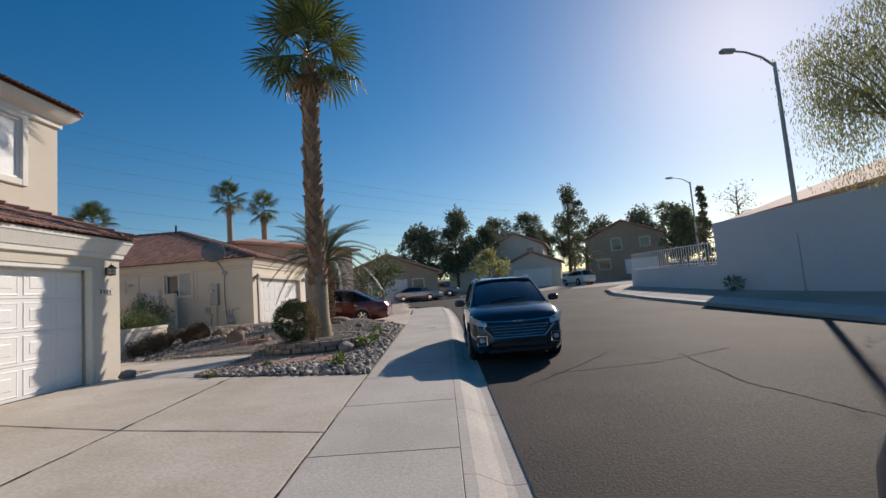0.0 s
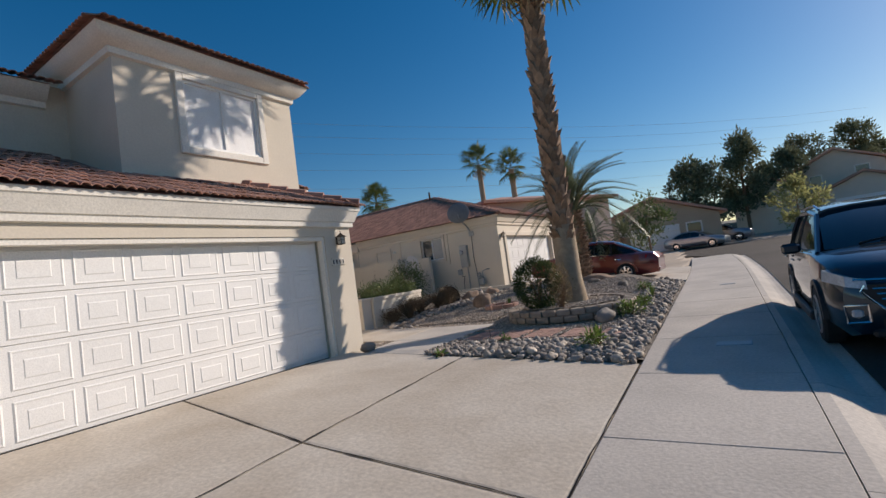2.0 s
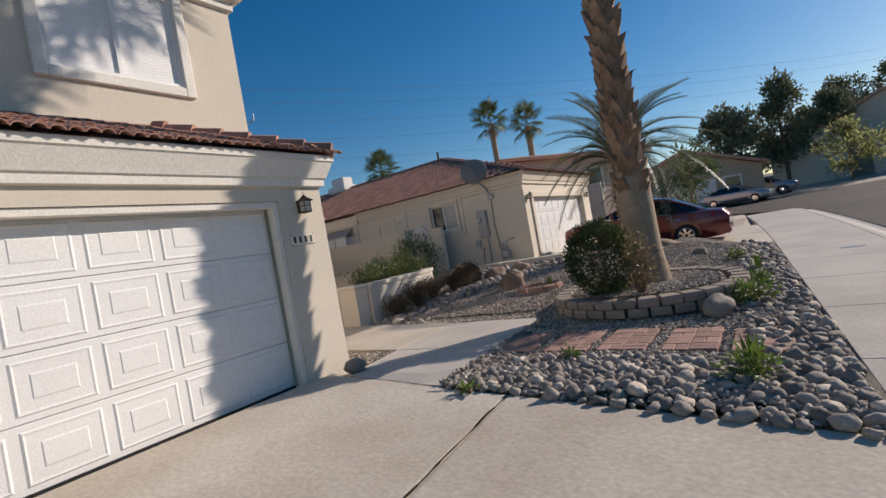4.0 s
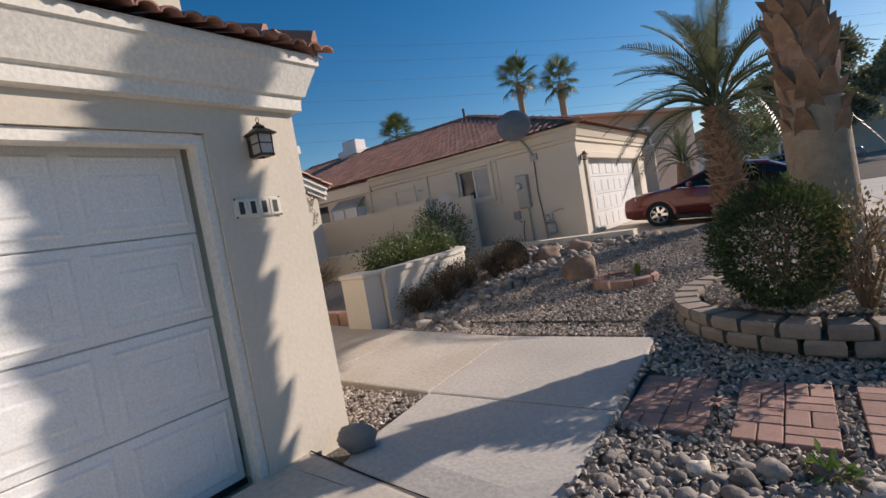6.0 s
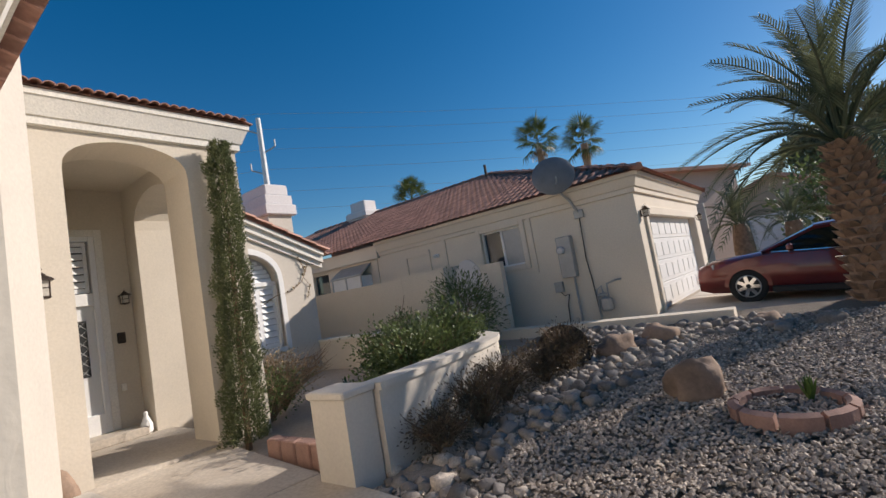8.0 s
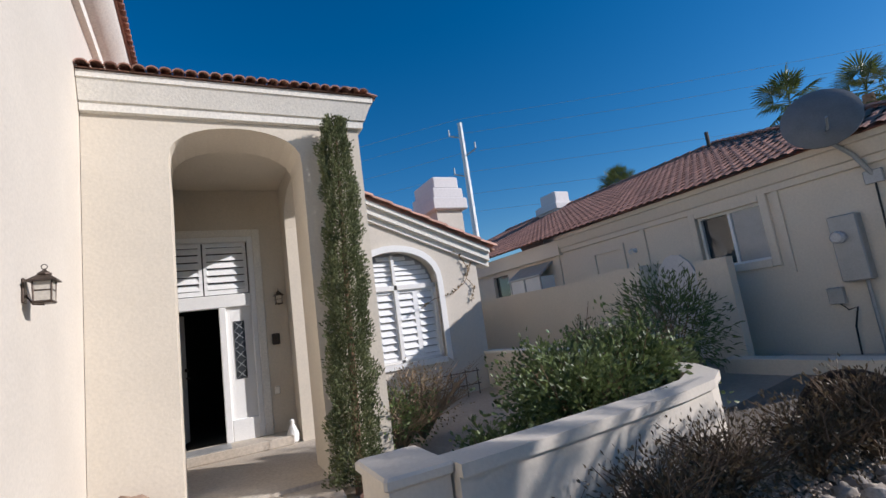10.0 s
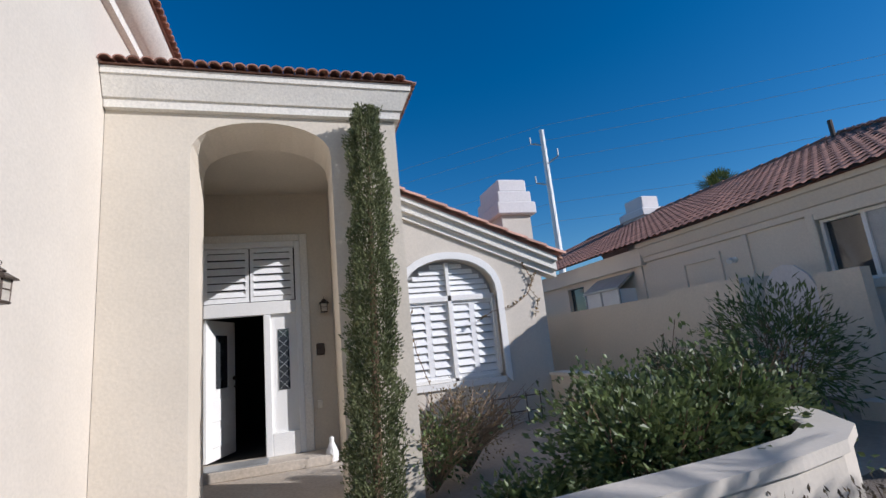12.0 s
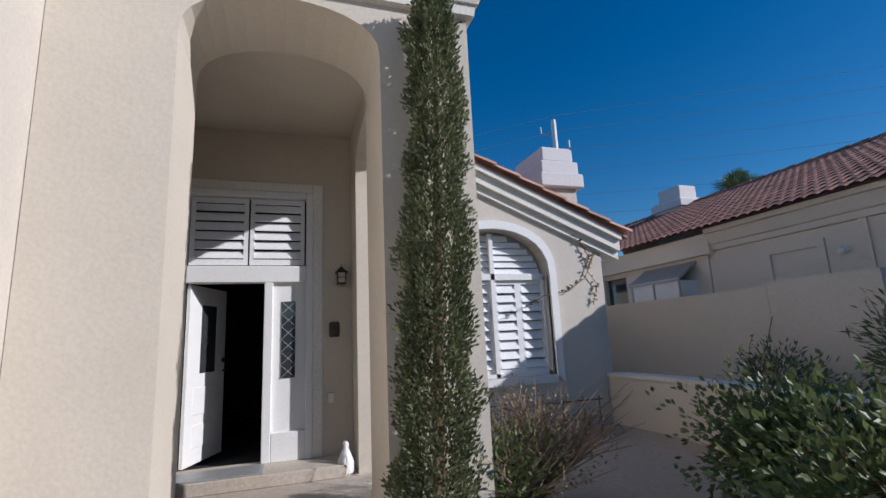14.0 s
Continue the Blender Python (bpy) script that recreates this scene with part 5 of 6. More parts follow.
def feather_leaf(rnd, length=2.7, bend=1.0, n=38, mat=None):
    """An arching feather frond along +x."""
    mb = MB()
    def at(s):
        return Vector((length * s * (1 - 0.16 * bend * s), 0, length * (0.30 * s - 0.62 * bend * s * s)))
    pts = [at(i / 9) for i in range(10)]
    mb.tube(pts, [0.035 - 0.031 * i / 9 for i in range(10)], 5)
    for i in range(n):
        s = 0.16 + 0.84 * i / n
        p, d = at(s), (at(min(1, s + .02)) - at(s - .02)).normalized()
        ln = 0.36 * math.sin(math.pi * min(1.0, 0.18 + 0.80 * s)) ** 0.7 + 0.05
        for sd_ in (-1, 1):
            v = (d * 0.95 + Vector((0, sd_ * 0.72, 0.30 + rnd.uniform(-.1, .1)))).normalized()
            w = d * 0.017
            q = p + v * ln * rnd.uniform(.85, 1.1) + Vector((0, 0, -0.06))
            m_ = p + v * ln * .55
            mb.add([p - w, p + w, m_ + w, m_ - w, q], [(0, 1, 2, 3), (3, 2, 4)])
    return mb.mesh("frond", mat or FROND_DATE)


FEATHER = [feather_leaf(rl, 2.7, b) for b in (0.75, 1.1, 1.4, 1.7)]


def date_palm(base, h, r, fronds, label, size=1.0, seed=2, boots=True):
    rnd = random.Random(seed)
    t = thing("date_palm", label, "palm tree", base, group="date palms")
    part("trunk", MB().tube([(0, 0, -.4), (0, 0, 0), (0, 0, h * .5), (0, 0, h)], [r * .85, r * .85, r * .85, r * .6], 14), BARK, t, smooth=True)
    bm_ = boot_mesh(BARK, 0.20 * r / .45, 0.17 * r / .45, 0.11 * r / .45)
    if boots:
        rows_ = int(h / 0.12)
        for i in range(rows_):
            for j in range(13):
                a = 360 / 13 * (j + 0.5 * (i % 2)) + rnd.uniform(-5, 5)
                z = h * i / rows_
                piece("leaf_base", bm_, t, pose(0, 0, z, 0, 0, a) @ pose(r * (.84 if z < h * .6 else .84 - .22 * (z / h - .6) / .4), 0, 0, 0, rnd.uniform(0, 18), 0) @ Matrix.Scale(rnd.uniform(.8, 1.15), 4))
    for i in range(fronds):
        k = i / fronds
        el = 87 - 82 * k + rnd.uniform(-9, 9)
        piece("frond", FEATHER[0 if k < .2 else 1 if k < .5 else 2 if k < .85 else 3], t, pose(0, 0, h + 0.1 - 0.15 * k, 0, 0, i * 137.5 + rnd.uniform(-14, 14)) @ pose(0.1, 0, 0, 0, -el, 0) @ pose(0, 0, 0, rnd.uniform(-20, 20), 0, 0) @ Matrix.Scale(size * rnd.uniform(.88, 1.1), 4))
    return t


fan_palm((-4.30, 13.05, 0.85), (-4.34, 13.40, 9.05), 0.26, 0.235, 1.35, 26, "tall fan palm with shaggy trunk in a block-ringed bed", 1.05, seed=4)
fan_palm((-19.2, 38.9, 1.2), (-19.3, 38.9, 10.9), 0.22, 0.24, 9.4, 19, "distant slender fan palm above the neighbour's roof", 0.95, False, 5)
fan_palm((-15.9, 37.8, 1.2), (-15.9, 37.8, 9.6), 0.22, 0.24, 8.2, 19, "distant fan palm with a thin trunk", 0.85, False, 6)
fan_palm((-32, 40, 1.2), (-32, 40, 10.2), 0.22, 0.24, 8.2, 24, "far fan palm behind the roofs", 1.1, False, 7)
fan_palm((36, 84, 2.2), (36, 84, 13.0), 0.22, 0.24, 10.2, 20, "far fan palm among the pines uphill", 1.0, False, 8)
date_palm((-5.6, 18.3, 0.92), 2.5, 0.33, 40, "stout date palm with a pineapple-like trunk beside the red car", 0.90, 2)
date_palm((-8.1, 29.3, 1.1), 1.7, 0.40, 26, "young date palm behind the neighbour's garage", 0.62, 3, False)
date_palm((-6.6, 30.2, 1.1), 1.5, 0.40, 26, "small date palm near the curb", 0.55, 4, False)
date_palm((14.5, 55.5, 1.6), 2.4, 0.45, 26, "date palm in front of the tan house", 1.0, 5, False)


# ---- leafy plants ----
def leaf_cloud(rnd, shape, count, size, mat, aspect=2.2, name="leaves"):
    """Many small folded leaves; shape() gives a point and a direction outwards."""
    mb = MB()
    for _ in range(count):
        p, d = shape()
        d = (Vector(d) + Vector((rnd.uniform(-1, 1), rnd.uniform(-1, 1), rnd.uniform(-.6, 1))) * .8).normalized()
        s = d.orthogonal().normalized()
        s = (s * math.cos(k := rnd.uniform(0, 6.28)) + d.cross(s) * math.sin(k)).normalized()
        u = d.cross(s)
        l, w = size * rnd.uniform(.7, 1.3), size / aspect / 2
        p = Vector(p)
        mb.add([p, p + d * l * .5 + s * w + u * w * .3, p + d * l, p + d * l * .5 - s * w + u * w * .3], [(0, 1, 2), (0, 2, 3)])
    return mb.mesh(name, mat)


def in_ball(rnd, c, r, shell=0.55, lumps=0.25, seed=0):
    def f():
        while True:
            v = Vector((rnd.uniform(-1, 1), rnd.uniform(-1, 1), rnd.uniform(-1, 1)))
            if 0.05 < v.length < 1:
                break
        n = v.normalized()
        k = rnd.uniform(shell, 1) * (1 + lumps * noise.noise(n * 2.3 + Vector((seed, 0, 0))) + lumps * .6 * noise.noise(n * 5.1 + Vector((0, seed, 0))))
        return Vector(c) + Vector((n.x * r[0] * k, n.y * r[1] * k, n.z * r[2] * k)), n
    return f


def stems(rnd, n, spread, h, r=0.008, kink=0.12):
    mb = MB()
    for _ in range(n):
        a, s = rnd.uniform(0, 6.28), rnd.uniform(.2, 1)
        e = Vector((math.cos(a) * spread * s, math.sin(a) * spread * s, h * rnd.uniform(.6, 1.05)))
        mid = e * .5 + Vector((rnd.uniform(-kink, kink), rnd.uniform(-kink, kink), h * .12))
        mb.tube([(0, 0, -.05), mid * .5 + Vector((rnd.uniform(-.03, .03), 0, .03)), mid, e], [r * 1.4, r * 1.1, r * .8, r * .3], 4)
        for _ in range(2):
            f = mid.lerp(e, rnd.uniform(.1, .7))
            mb.tube([f, f + Vector((rnd.uniform(-.2, .2), rnd.uniform(-.2, .2), rnd.uniform(.05, .25))) * h * .6], [r * .6, r * .2], 3)
    return mb


def shrub(name, label, at, r, count, size, mat, seed, stem=14, aspect=2.4, lumps=0.35, shell=0.45, category="shrub"):
    rnd = random.Random(seed)
    t = thing(name, label, category, at)
    tagged(part("branchwork", stems(rnd, stem, max(r[0], r[1]) * (1.5 if name == "rose_bush" else .85), r[2] * 1.8), DARK_TWIG if name == "dry_bush" else TWIG if name == "rose_bush" else WOOD, t, fix=False), kind="stuff")
    part("foliage", leaf_cloud(rnd, in_ball(rnd, (0, 0, r[2]), r, shell, lumps, seed), count, size, mat, aspect), mat, t)
    return t


shrub("round_bush", "clipped dark green round bush beside the palm trunk", (-4.72, 12.14, 0.90), (0.49, 0.46, 0.54), 8000, 0.05, BUSH_LEAF, 11, lumps=0.12, shell=0.72, category="bush")
shrub("bush", "half-dry leggy bush against the palm trunk", (-4.2, 11.98, 0.85), (0.28, 0.25, 0.50), 700, 0.05, DRY, 12, 20)
for x, y, z, rx, ry, rz, n, sd_ in ((-10.75, 14.35, 0.85, .75, .75, .52, 3600, 21), (-11.8, 15.0, 0.85, .8, .65, .52, 3000, 22), (-10.75, 15.15, 0.85, .55, .55, .62, 2600, 23), (-11.0, 13.6, 0.8, .5, .45, .24, 1300, 24)):
    shrub("leafy_shrub", "leafy green oleander shrub behind the planter wall", (x, y, z), (rx, ry, rz), int(n * 1.9), 0.06, SHRUB_LEAF, sd_, 34, 1.7, .75, .35)
shrub("oleander", "tall dark oleander by the neighbour's wall", (-11.75, 16.95, 1.0), (.78, .62, .78), 3600, 0.10, SHRUB_LEAF, 25, 24, 4.5)
shrub("oleander", "dark oleander under the garden wall", (-13.6, 17.2, 1.0), (.55, .45, .5), 1300, 0.09, SHRUB_LEAF, 26, 18, 4.5)
shrub("rose_bush", "leggy rose bush with sparse dry leaves under the window", (-13.4, 13.85, 0.82), (.72, .6, .50), 1500, 0.04, DRY, 27, 110, 1.8, .4, .2)
shrub("rose_bush", "thin rose bush with a few green leaves", (-13.0, 13.35, 0.8), (.62, .55, .40), 1500, 0.05, SHRUB_LEAF, 28, 40, 1.8, .4, .2)
# these bushes take the darker twig and leaf, shade included in the colour
for x, y, rx, ry, rz, sd_ in ((-9.35, 12.95, .4, .45, .22, 31), (-9.3, 13.6, .45, .5, .28, 32), (-9.4, 14.3, .5, .5, .26, 33), (-9.2, 14.95, .45, .4, .24, 34), (-9.0, 15.35, .35, .3, .30, 35)):
    shrub("dry_bush", "low dry brown bush at the foot of the wall", (x, y, yard(y) + 0.02), (rx * 1.1, ry * 1.1, rz * 1.15), 1500, 0.04, DRY_DARK, sd_, 80, 2.5, .4, .2, "bush")
for x, y, s, n, sd_ in ((-2.95, 9.55, .22, 260, 41), (-3.0, 12.3, .30, 420, 42), (-2.95, 13.4, .22, 240, 43), (-4.55, 9.95, .10, 60, 44), (-3.3, 15.6, .2, 160, 45), (-5.2, 8.95, .07, 40, 46)):
    shrub("weed", "fresh green weed growing between the river rocks", (x, y, gz(x, y)), (s, s, s * .55), n, 0.07, WEED_LEAF, sd_, 8, 2.6, .4, .1, "plant")
for x, y, s in ((-2.93, 9.75, .30), (-2.95, 14.6, .28), (-6.45, 14.3, .2)):
    t = thing("spiky_plant", "small yellow-green plant with upright sword leaves", "plant", (x, y, gz(x, y)))
    rnd = random.Random(int(y * 10))
    for i in range(14):
        mb = MB()
        a, tl = rnd.uniform(0, 6.28), rnd.uniform(.1, .5)
        e = Vector((math.cos(a) * tl, math.sin(a) * tl, 1)) * s
        sd2 = Vector((-math.sin(a), math.cos(a), 0)) * .018
        mb.add([-sd2, sd2, e * .55 + sd2, e * .55 - sd2, e + Vector((0, 0, .02))], [(0, 1, 2, 3), (3, 2, 4)])
        part("blade", mb, WEED_LEAF, t, fix=False)

# column cypress trained against the porch pier
rnd = random.Random(51)
cy = thing("column_cypress", "narrow green cypress growing up the porch pier", "cypress")
part("trunk", MB().tube([(-12.42, 12.64, 0.6), (-12.44, 12.73, 2.6), (-12.45, 12.80, 4.6)], [.05, .035, .012], 6), WOOD, cy)
def cyp():
    z = rnd.uniform(0.0, 1.0)
    r = 0.25 * (1 - 0.35 * z) * (1 + 0.45 * noise.noise((0, 0, z * 9))) * rnd.uniform(.55, 1.1)
    a = rnd.uniform(0, 6.28)
    r *= 1 + 0.55 * noise.noise((2.2 * math.cos(a), 2.2 * math.sin(a), z * 17))
    if z > .93:
        r *= .7
    return (-12.42 + r * math.cos(a) * .8 - 0.03 * z, 12.64 + 0.17 * z + r * math.sin(a) + 0.05 * noise.noise((3, z * 5, 0)), 0.75 + 4.10 * z), (math.cos(a) * .9, math.sin(a) * .9, 0.8)
part("foliage", leaf_cloud(rnd, cyp, 34000, 0.04, CYPRESS_LEAF, 2.4), CYPRESS_LEAF, cy)


def vine(pts, seed, label="thin leafless vine climbing the stucco wall", leaves=20, mat=None):
    rnd = random.Random(seed)
    t = thing("vine", label, "vine")
    part("stem", MB().tube(pts, 0.006, 4), WOOD, t, fix=False)
    ps = [Vector(p) for p in pts]
    def f():
        i = rnd.randrange(len(ps) - 1)
        return ps[i].lerp(ps[i + 1], rnd.random()), (0.4, 0, .3)
    part("leaves", leaf_cloud(rnd, f, leaves, 0.06, mat or DRY, 1.6), mat or DRY, t)


for i, (ys_, zs) in enumerate((((14.9, 15.2, 15.6, 15.9, 16.1), (2.6, 2.75, 2.8, 3.0, 3.35)), ((15.5, 15.7, 15.9, 16.05), (3.85, 3.7, 3.5, 3.2)), ((15.2, 15.5, 15.8, 16.1), (4.0, 3.85, 3.75, 3.6)), ((16.1, 15.95, 16.1, 16.0), (3.4, 3.1, 2.9, 2.6)), ((13.55, 13.7, 13.6, 13.8), (1.2, 1.9, 2.4, 2.9)), ((13.9, 14.0, 13.8, 13.75), (1.0, 1.6, 2.2, 2.6)))):
    vine([(WX + 0.04, y, z) for y, z in zip(ys_, zs)], 60 + i, leaves=26)
vine([(-14.6, 17.74, 1.0), (-14.45, 17.74, 1.5), (-14.15, 17.74, 1.9), (-14.0, 17.74, 2.3)], 70, "bare branching stem against the garden wall", 6)
vine([(-14.45, 17.74, 1.5), (-14.4, 17.74, 1.9), (-14.3, 17.74, 2.1)], 71, "bare branching stem against the garden wall", 4)
tr = thing("trellis", "low dark metal trellis under the arched window", "trellis")
for y in (14.6, 14.9, 15.2, 15.5, 15.75):
    part("upright", MB().tube([(WX + 0.3, y, 0.85), (WX + 0.3, y, 1.38)], 0.010, 5), METAL_DARK, tr)
for z in (1.1, 1.33):
    part("crossbar", MB().tube([(WX + 0.3, 14.5, z), (WX + 0.3, 15.8, z)], 0.010, 5), METAL_DARK, tr)


# ---- trees in the distance ----
def tree(label, at, h, trunk_h, crown, mat, count, size, seed, name="pine_tree", clumps=14, lean=0.0):
    rnd = random.Random(seed)
    t = thing(name, label, "tree", at)
    mb = MB()
    mb.tube([(0, 0, -.5), (lean * .3, 0, h * .3), (lean * .7, 0, h * .65), (lean, 0, h * .95)], [h * .022, h * .018, h * .012, h * .004], 7)
    cl = []
    for i in range(clumps):
        z = trunk_h + (h - trunk_h) * (i + .5) / clumps
        k = math.sin(math.pi * (0.22 + 0.72 * (i + .5) / clumps))
        a, r = rnd.uniform(0, 6.28), crown * k * rnd.uniform(.25, .95)
        c = Vector((lean * z / h + math.cos(a) * r, math.sin(a) * r, z + rnd.uniform(-.3, .3)))
        cl.append((c, crown * rnd.uniform(.22, .42)))
        mb.tube([(lean * z / h, 0, z - h * .07), c * .6 + Vector((lean * z / h * .4, 0, z * .4 - h * .02)), c], [h * .007, h * .004, h * .002], 4)
    part("trunk", mb, WOOD, t, fix=False)
    def f():
        c, r = rnd.choice(cl)
        v = Vector((rnd.gauss(0, 1), rnd.gauss(0, 1), rnd.gauss(0, .7)))
        v = v.normalized() * r * rnd.uniform(.3, 1.1)
        return c + v, v.normalized() + Vector((0, 0, .4))
    part("crown", leaf_cloud(rnd, f, count, size, mat, 2.0), mat, t)
    return t


for i, (x, y, z, h, cr, n) in enumerate(((-4.3, 58, 1.5, 8.2, 3.0, 2200), (-0.6, 62, 1.6, 10.0, 3.2, 2400), (2.6, 66, 1.7, 8.6, 2.6, 1800), (7.5, 82, 2, 11.5, 3.6, 2200), (12.5, 86, 2, 12.5, 3.8, 2400), (19, 84, 2, 16.5, 3.0, 1900), (22, 92, 2, 12.0, 3.6, 2000), (30, 80, 2, 10.5, 3.6, 2200), (27, 60, 1.6, 8.2, 2.8, 1800), (33, 70, 1.8, 10.0, 3.2, 1800), (15.5, 90, 2, 10, 3.5, 1800), (25.5, 88, 2, 11, 3.2, 1800))):
    tree("dark green pine tree beyond the far houses", (x, y, z), h, h * .3, cr, PINE_LEAF, int(n * 2.9), 0.38, 100 + i, clumps=20, lean=(i % 3 - 1) * .8)
tree("yellow-green olive tree in front of the cream house", (3.0, 54, 1.5), 4.6, 1.0, 2.2, PEPPER_LEAF, 2200, 0.28, 130, "olive_tree")
tree("small round shade tree behind the neighbour's drive", (-5.8, 33, 1.1), 3.4, 1.2, 1.6, SHRUB_LEAF, 1600, 0.2, 131, "shade_tree")
tree("leafless grey-brown tree beyond the wall", (25.5, 44, 1.5), 8.0, 3.0, 2.6, DRY, 700, 0.18, 132, "bare_tree", 24)
ct = tree("dark narrow cypress beside the far wall", (20.2, 40, 1.3), 7.6, 0.6, 0.5, PINE_LEAF, 2600, 0.25, 133, "cypress_tree", 30)
# weeping pepper tree over the wall
rnd = random.Random(140)
pt = thing("pepper_tree", "weeping pepper tree with hanging yellow-green foliage", "tree", (15.3, 15.0, 0.6))
mb = MB()
mb.tube([(0, 0, 0), (-.3, .2, 2.5), (-.6, .4, 4.5), (-1.2, .6, 6.2)], [.35, .28, .2, .1], 8)
tips = []
for i in range(26):
    a = rnd.uniform(0, 6.28)
    e = Vector((-2.1 + math.cos(a) * rnd.uniform(.4, 2.2), math.sin(a) * rnd.uniform(.4, 2.2), rnd.uniform(5.6, 8.6)))
    mb.tube([(-.6, .4, 4.5), Vector((-.6, .4, 4.5)).lerp(e, .5) + Vector((0, 0, .6)), e], [.05, .03, .012], 5)
    tips.append(e)
part("trunk", mb, WOOD, pt, fix=False)
def pep():
    e = rnd.choice(tips)
    k = rnd.random()
    return e + Vector((rnd.gauss(0, .45), rnd.gauss(0, .45), .5 - 3.0 * k * k)), (0, 0, -1.6)
part("crown", leaf_cloud(rnd, pep, 20000, 0.15, PEPPER_LEAF, 5.0), PEPPER_LEAF, pt)
shrub("weed", "single grey-green weed at the foot of the wall", (11.9, 22.0, 0.85), (.4, .4, .4), 300, 0.12, SHRUB_LEAF, 141, 10)


# ---- cars ----
def wheel(parent, x, y, r, side, w=0.22):
    t = part("wheel", MB().lathe([(r * .62, -w / 2), (r * .9, -w / 2), (r, -w * .36), (r, w * .36), (r * .9, w / 2), (r * .62, w / 2)], 28, m=pose(x, y, r, 0, 90, 0)), TYRE, parent, "black tyre on a pale alloy rim", smooth=True)
    rim = MB()
    rim.lathe([(r * .66, -0.02), (r * .66, 0.075), (r * .60, 0.085), (r * .58, 0.03), (0.0, 0.02)], 24, m=pose(x + side * (w / 2 - .07), y, r, 0, 90 * side, 0))
    o = part("rim", rim, METAL_GREY, t, smooth=True)
    for k in range(7):
        sp = MB().loft([[(-.035, .04, .03), (.035, .04, .03), (.035, .04, .075), (-.035, .04, .075)], [(-.03, r * .6, .035), (.03, r * .6, .035), (.03, r * .6, .07), (-.03, r * .6, .07)]], m=pose(x + side * (w / 2 - .07), y, r, 0, 90 * side, 0) @ pose(0, 0, 0, 0, 0, 360 / 7 * k))
        part("spoke", sp, CHROME, t)
    return t


def car(name, label, at, paint, low_st, cab_st, wheels, wr, width, kind_="suv", rails=False, detail=True):
    """A car with its front at y = 0, looking to -y. low_st: y, bottom, top, half width; cab_st: y, half width below and above, top."""
    c = thing(name, label, "car", at)
    rings = []
    for y, zb, zt, hw in low_st:
        half = [(hw * .86, zb), (hw * .97, zb + .10), (hw, zb + (zt - zb) * .45), (hw * .985, zb + (zt - zb) * .72), (hw * .95, zt - .05), (hw * .86, zt), (hw * .45, zt + .025)]
        rings.append([(x, y, z) for x, z in half] + [(-x, y, z) for x, z in reversed(half)])
    ob = part("body", MB().loft(rings), paint, c, smooth=True)
    rings = []
    for y, hb, ht, zb, zt in cab_st:
        half = [(hb, zb), (hb * .5 + ht * .5, zb + (zt - zb) * .5 + .015), (ht, zt - (zt - zb) * .09), (ht * .82, zt - .01), (ht * .4, zt + .012)]
        rings.append([(x, y, z) for x, z in half] + [(-x, y, z) for x, z in reversed(half)])
    part("glasshouse", MB().loft(rings), AUTO_GLASS, c, "dark tinted car glass", smooth=True)
    top = [s for s in cab_st if s[4] > max(q[4] for q in cab_st) - .09]
    rings = []
    for y, hb, ht, zb, zt in top:
        half = [(ht * 1.02, zt - .07), (ht * .98, zt - .01), (ht * .82, zt + .018), (ht * .4, zt + .035)]
        rings.append([(x, y, z) for x, z in half] + [(-x, y, z) for x, z in reversed(half)])
    part("roof", MB().loft(rings), paint, c, smooth=True)
    for s in (-1, 1):
        pts = [(s * hb * 1.01, y, zb + .02) if i in (0, len(cab_st) - 1) else (s * ht * 1.015, y, zt - .06) for i, (y, hb, ht, zb, zt) in enumerate(cab_st)]
        part("pillar", MB().tube(pts, 0.035, 6), paint, c)
        ym = (top[0][0] + top[-1][0]) / 2
        hb, ht, zb, zt = top[0][1], top[0][2], cab_st[0][3], top[0][4]
        for yy in (ym - .1, top[-1][0] - .1):
            part("door_pillar", MB().tube([(s * hb * 1.0, yy, zb), (s * (hb + ht) * .505, yy, (zb + zt) / 2), (s * ht * 1.01, yy, zt - .06)], 0.035, 5), PLASTIC, c)
        part("window_trim", MB().tube([(s * (cab_st[0][1] + .035), cab_st[0][0] + .15, zb + .02), (s * (cab_st[1][1] + .035), ym, zb + .02), (s * (cab_st[-1][1] + .03), cab_st[-1][0] - .25, zb + .02)], 0.012, 5), CHROME, c)
        mx = width / 2 + .12
        mir = part("mirror", MB().box(s * mx - .11, s * mx + .11, cab_st[0][0] + .40, cab_st[0][0] + .50, zb + .03, zb + .17, bev=.04), paint, c)
        for yy in (ym - .35, ym + .65):
            part("door_handle", MB().tube([(s * (width / 2 + .012), yy, zb - .14), (s * (width / 2 + .03), yy + .1, zb - .135), (s * (width / 2 + .012), yy + .2, zb - .14)], 0.014, 5), CHROME if kind_ == "sedan" else paint, c)
        for yy in wheels:
            wheel(c, s * (width / 2 - .10), yy, wr, s)
            arch = MB()
            a_ = []
            for k in range(13):
                an = math.pi * k / 12
                a_.append([(s * (width / 2 - .06), yy + math.cos(an) * (wr + d), wr + math.sin(an) * (wr + d)) for d in (.0, .07)] + [(s * (width / 2 + .012), yy + math.cos(an) * (wr + d), wr + math.sin(an) * (wr + d)) for d in (.07, .0)])
            arch.loft(a_)
            part("wheel_arch", arch, PLASTIC if kind_ == "suv" else paint, c)
        part("sill", MB().box(s * width / 2 - .05, s * width / 2 + .02, wheels[0] + wr + .05, wheels[1] - wr - .05, .2, .32, bev=.02), PLASTIC, c)
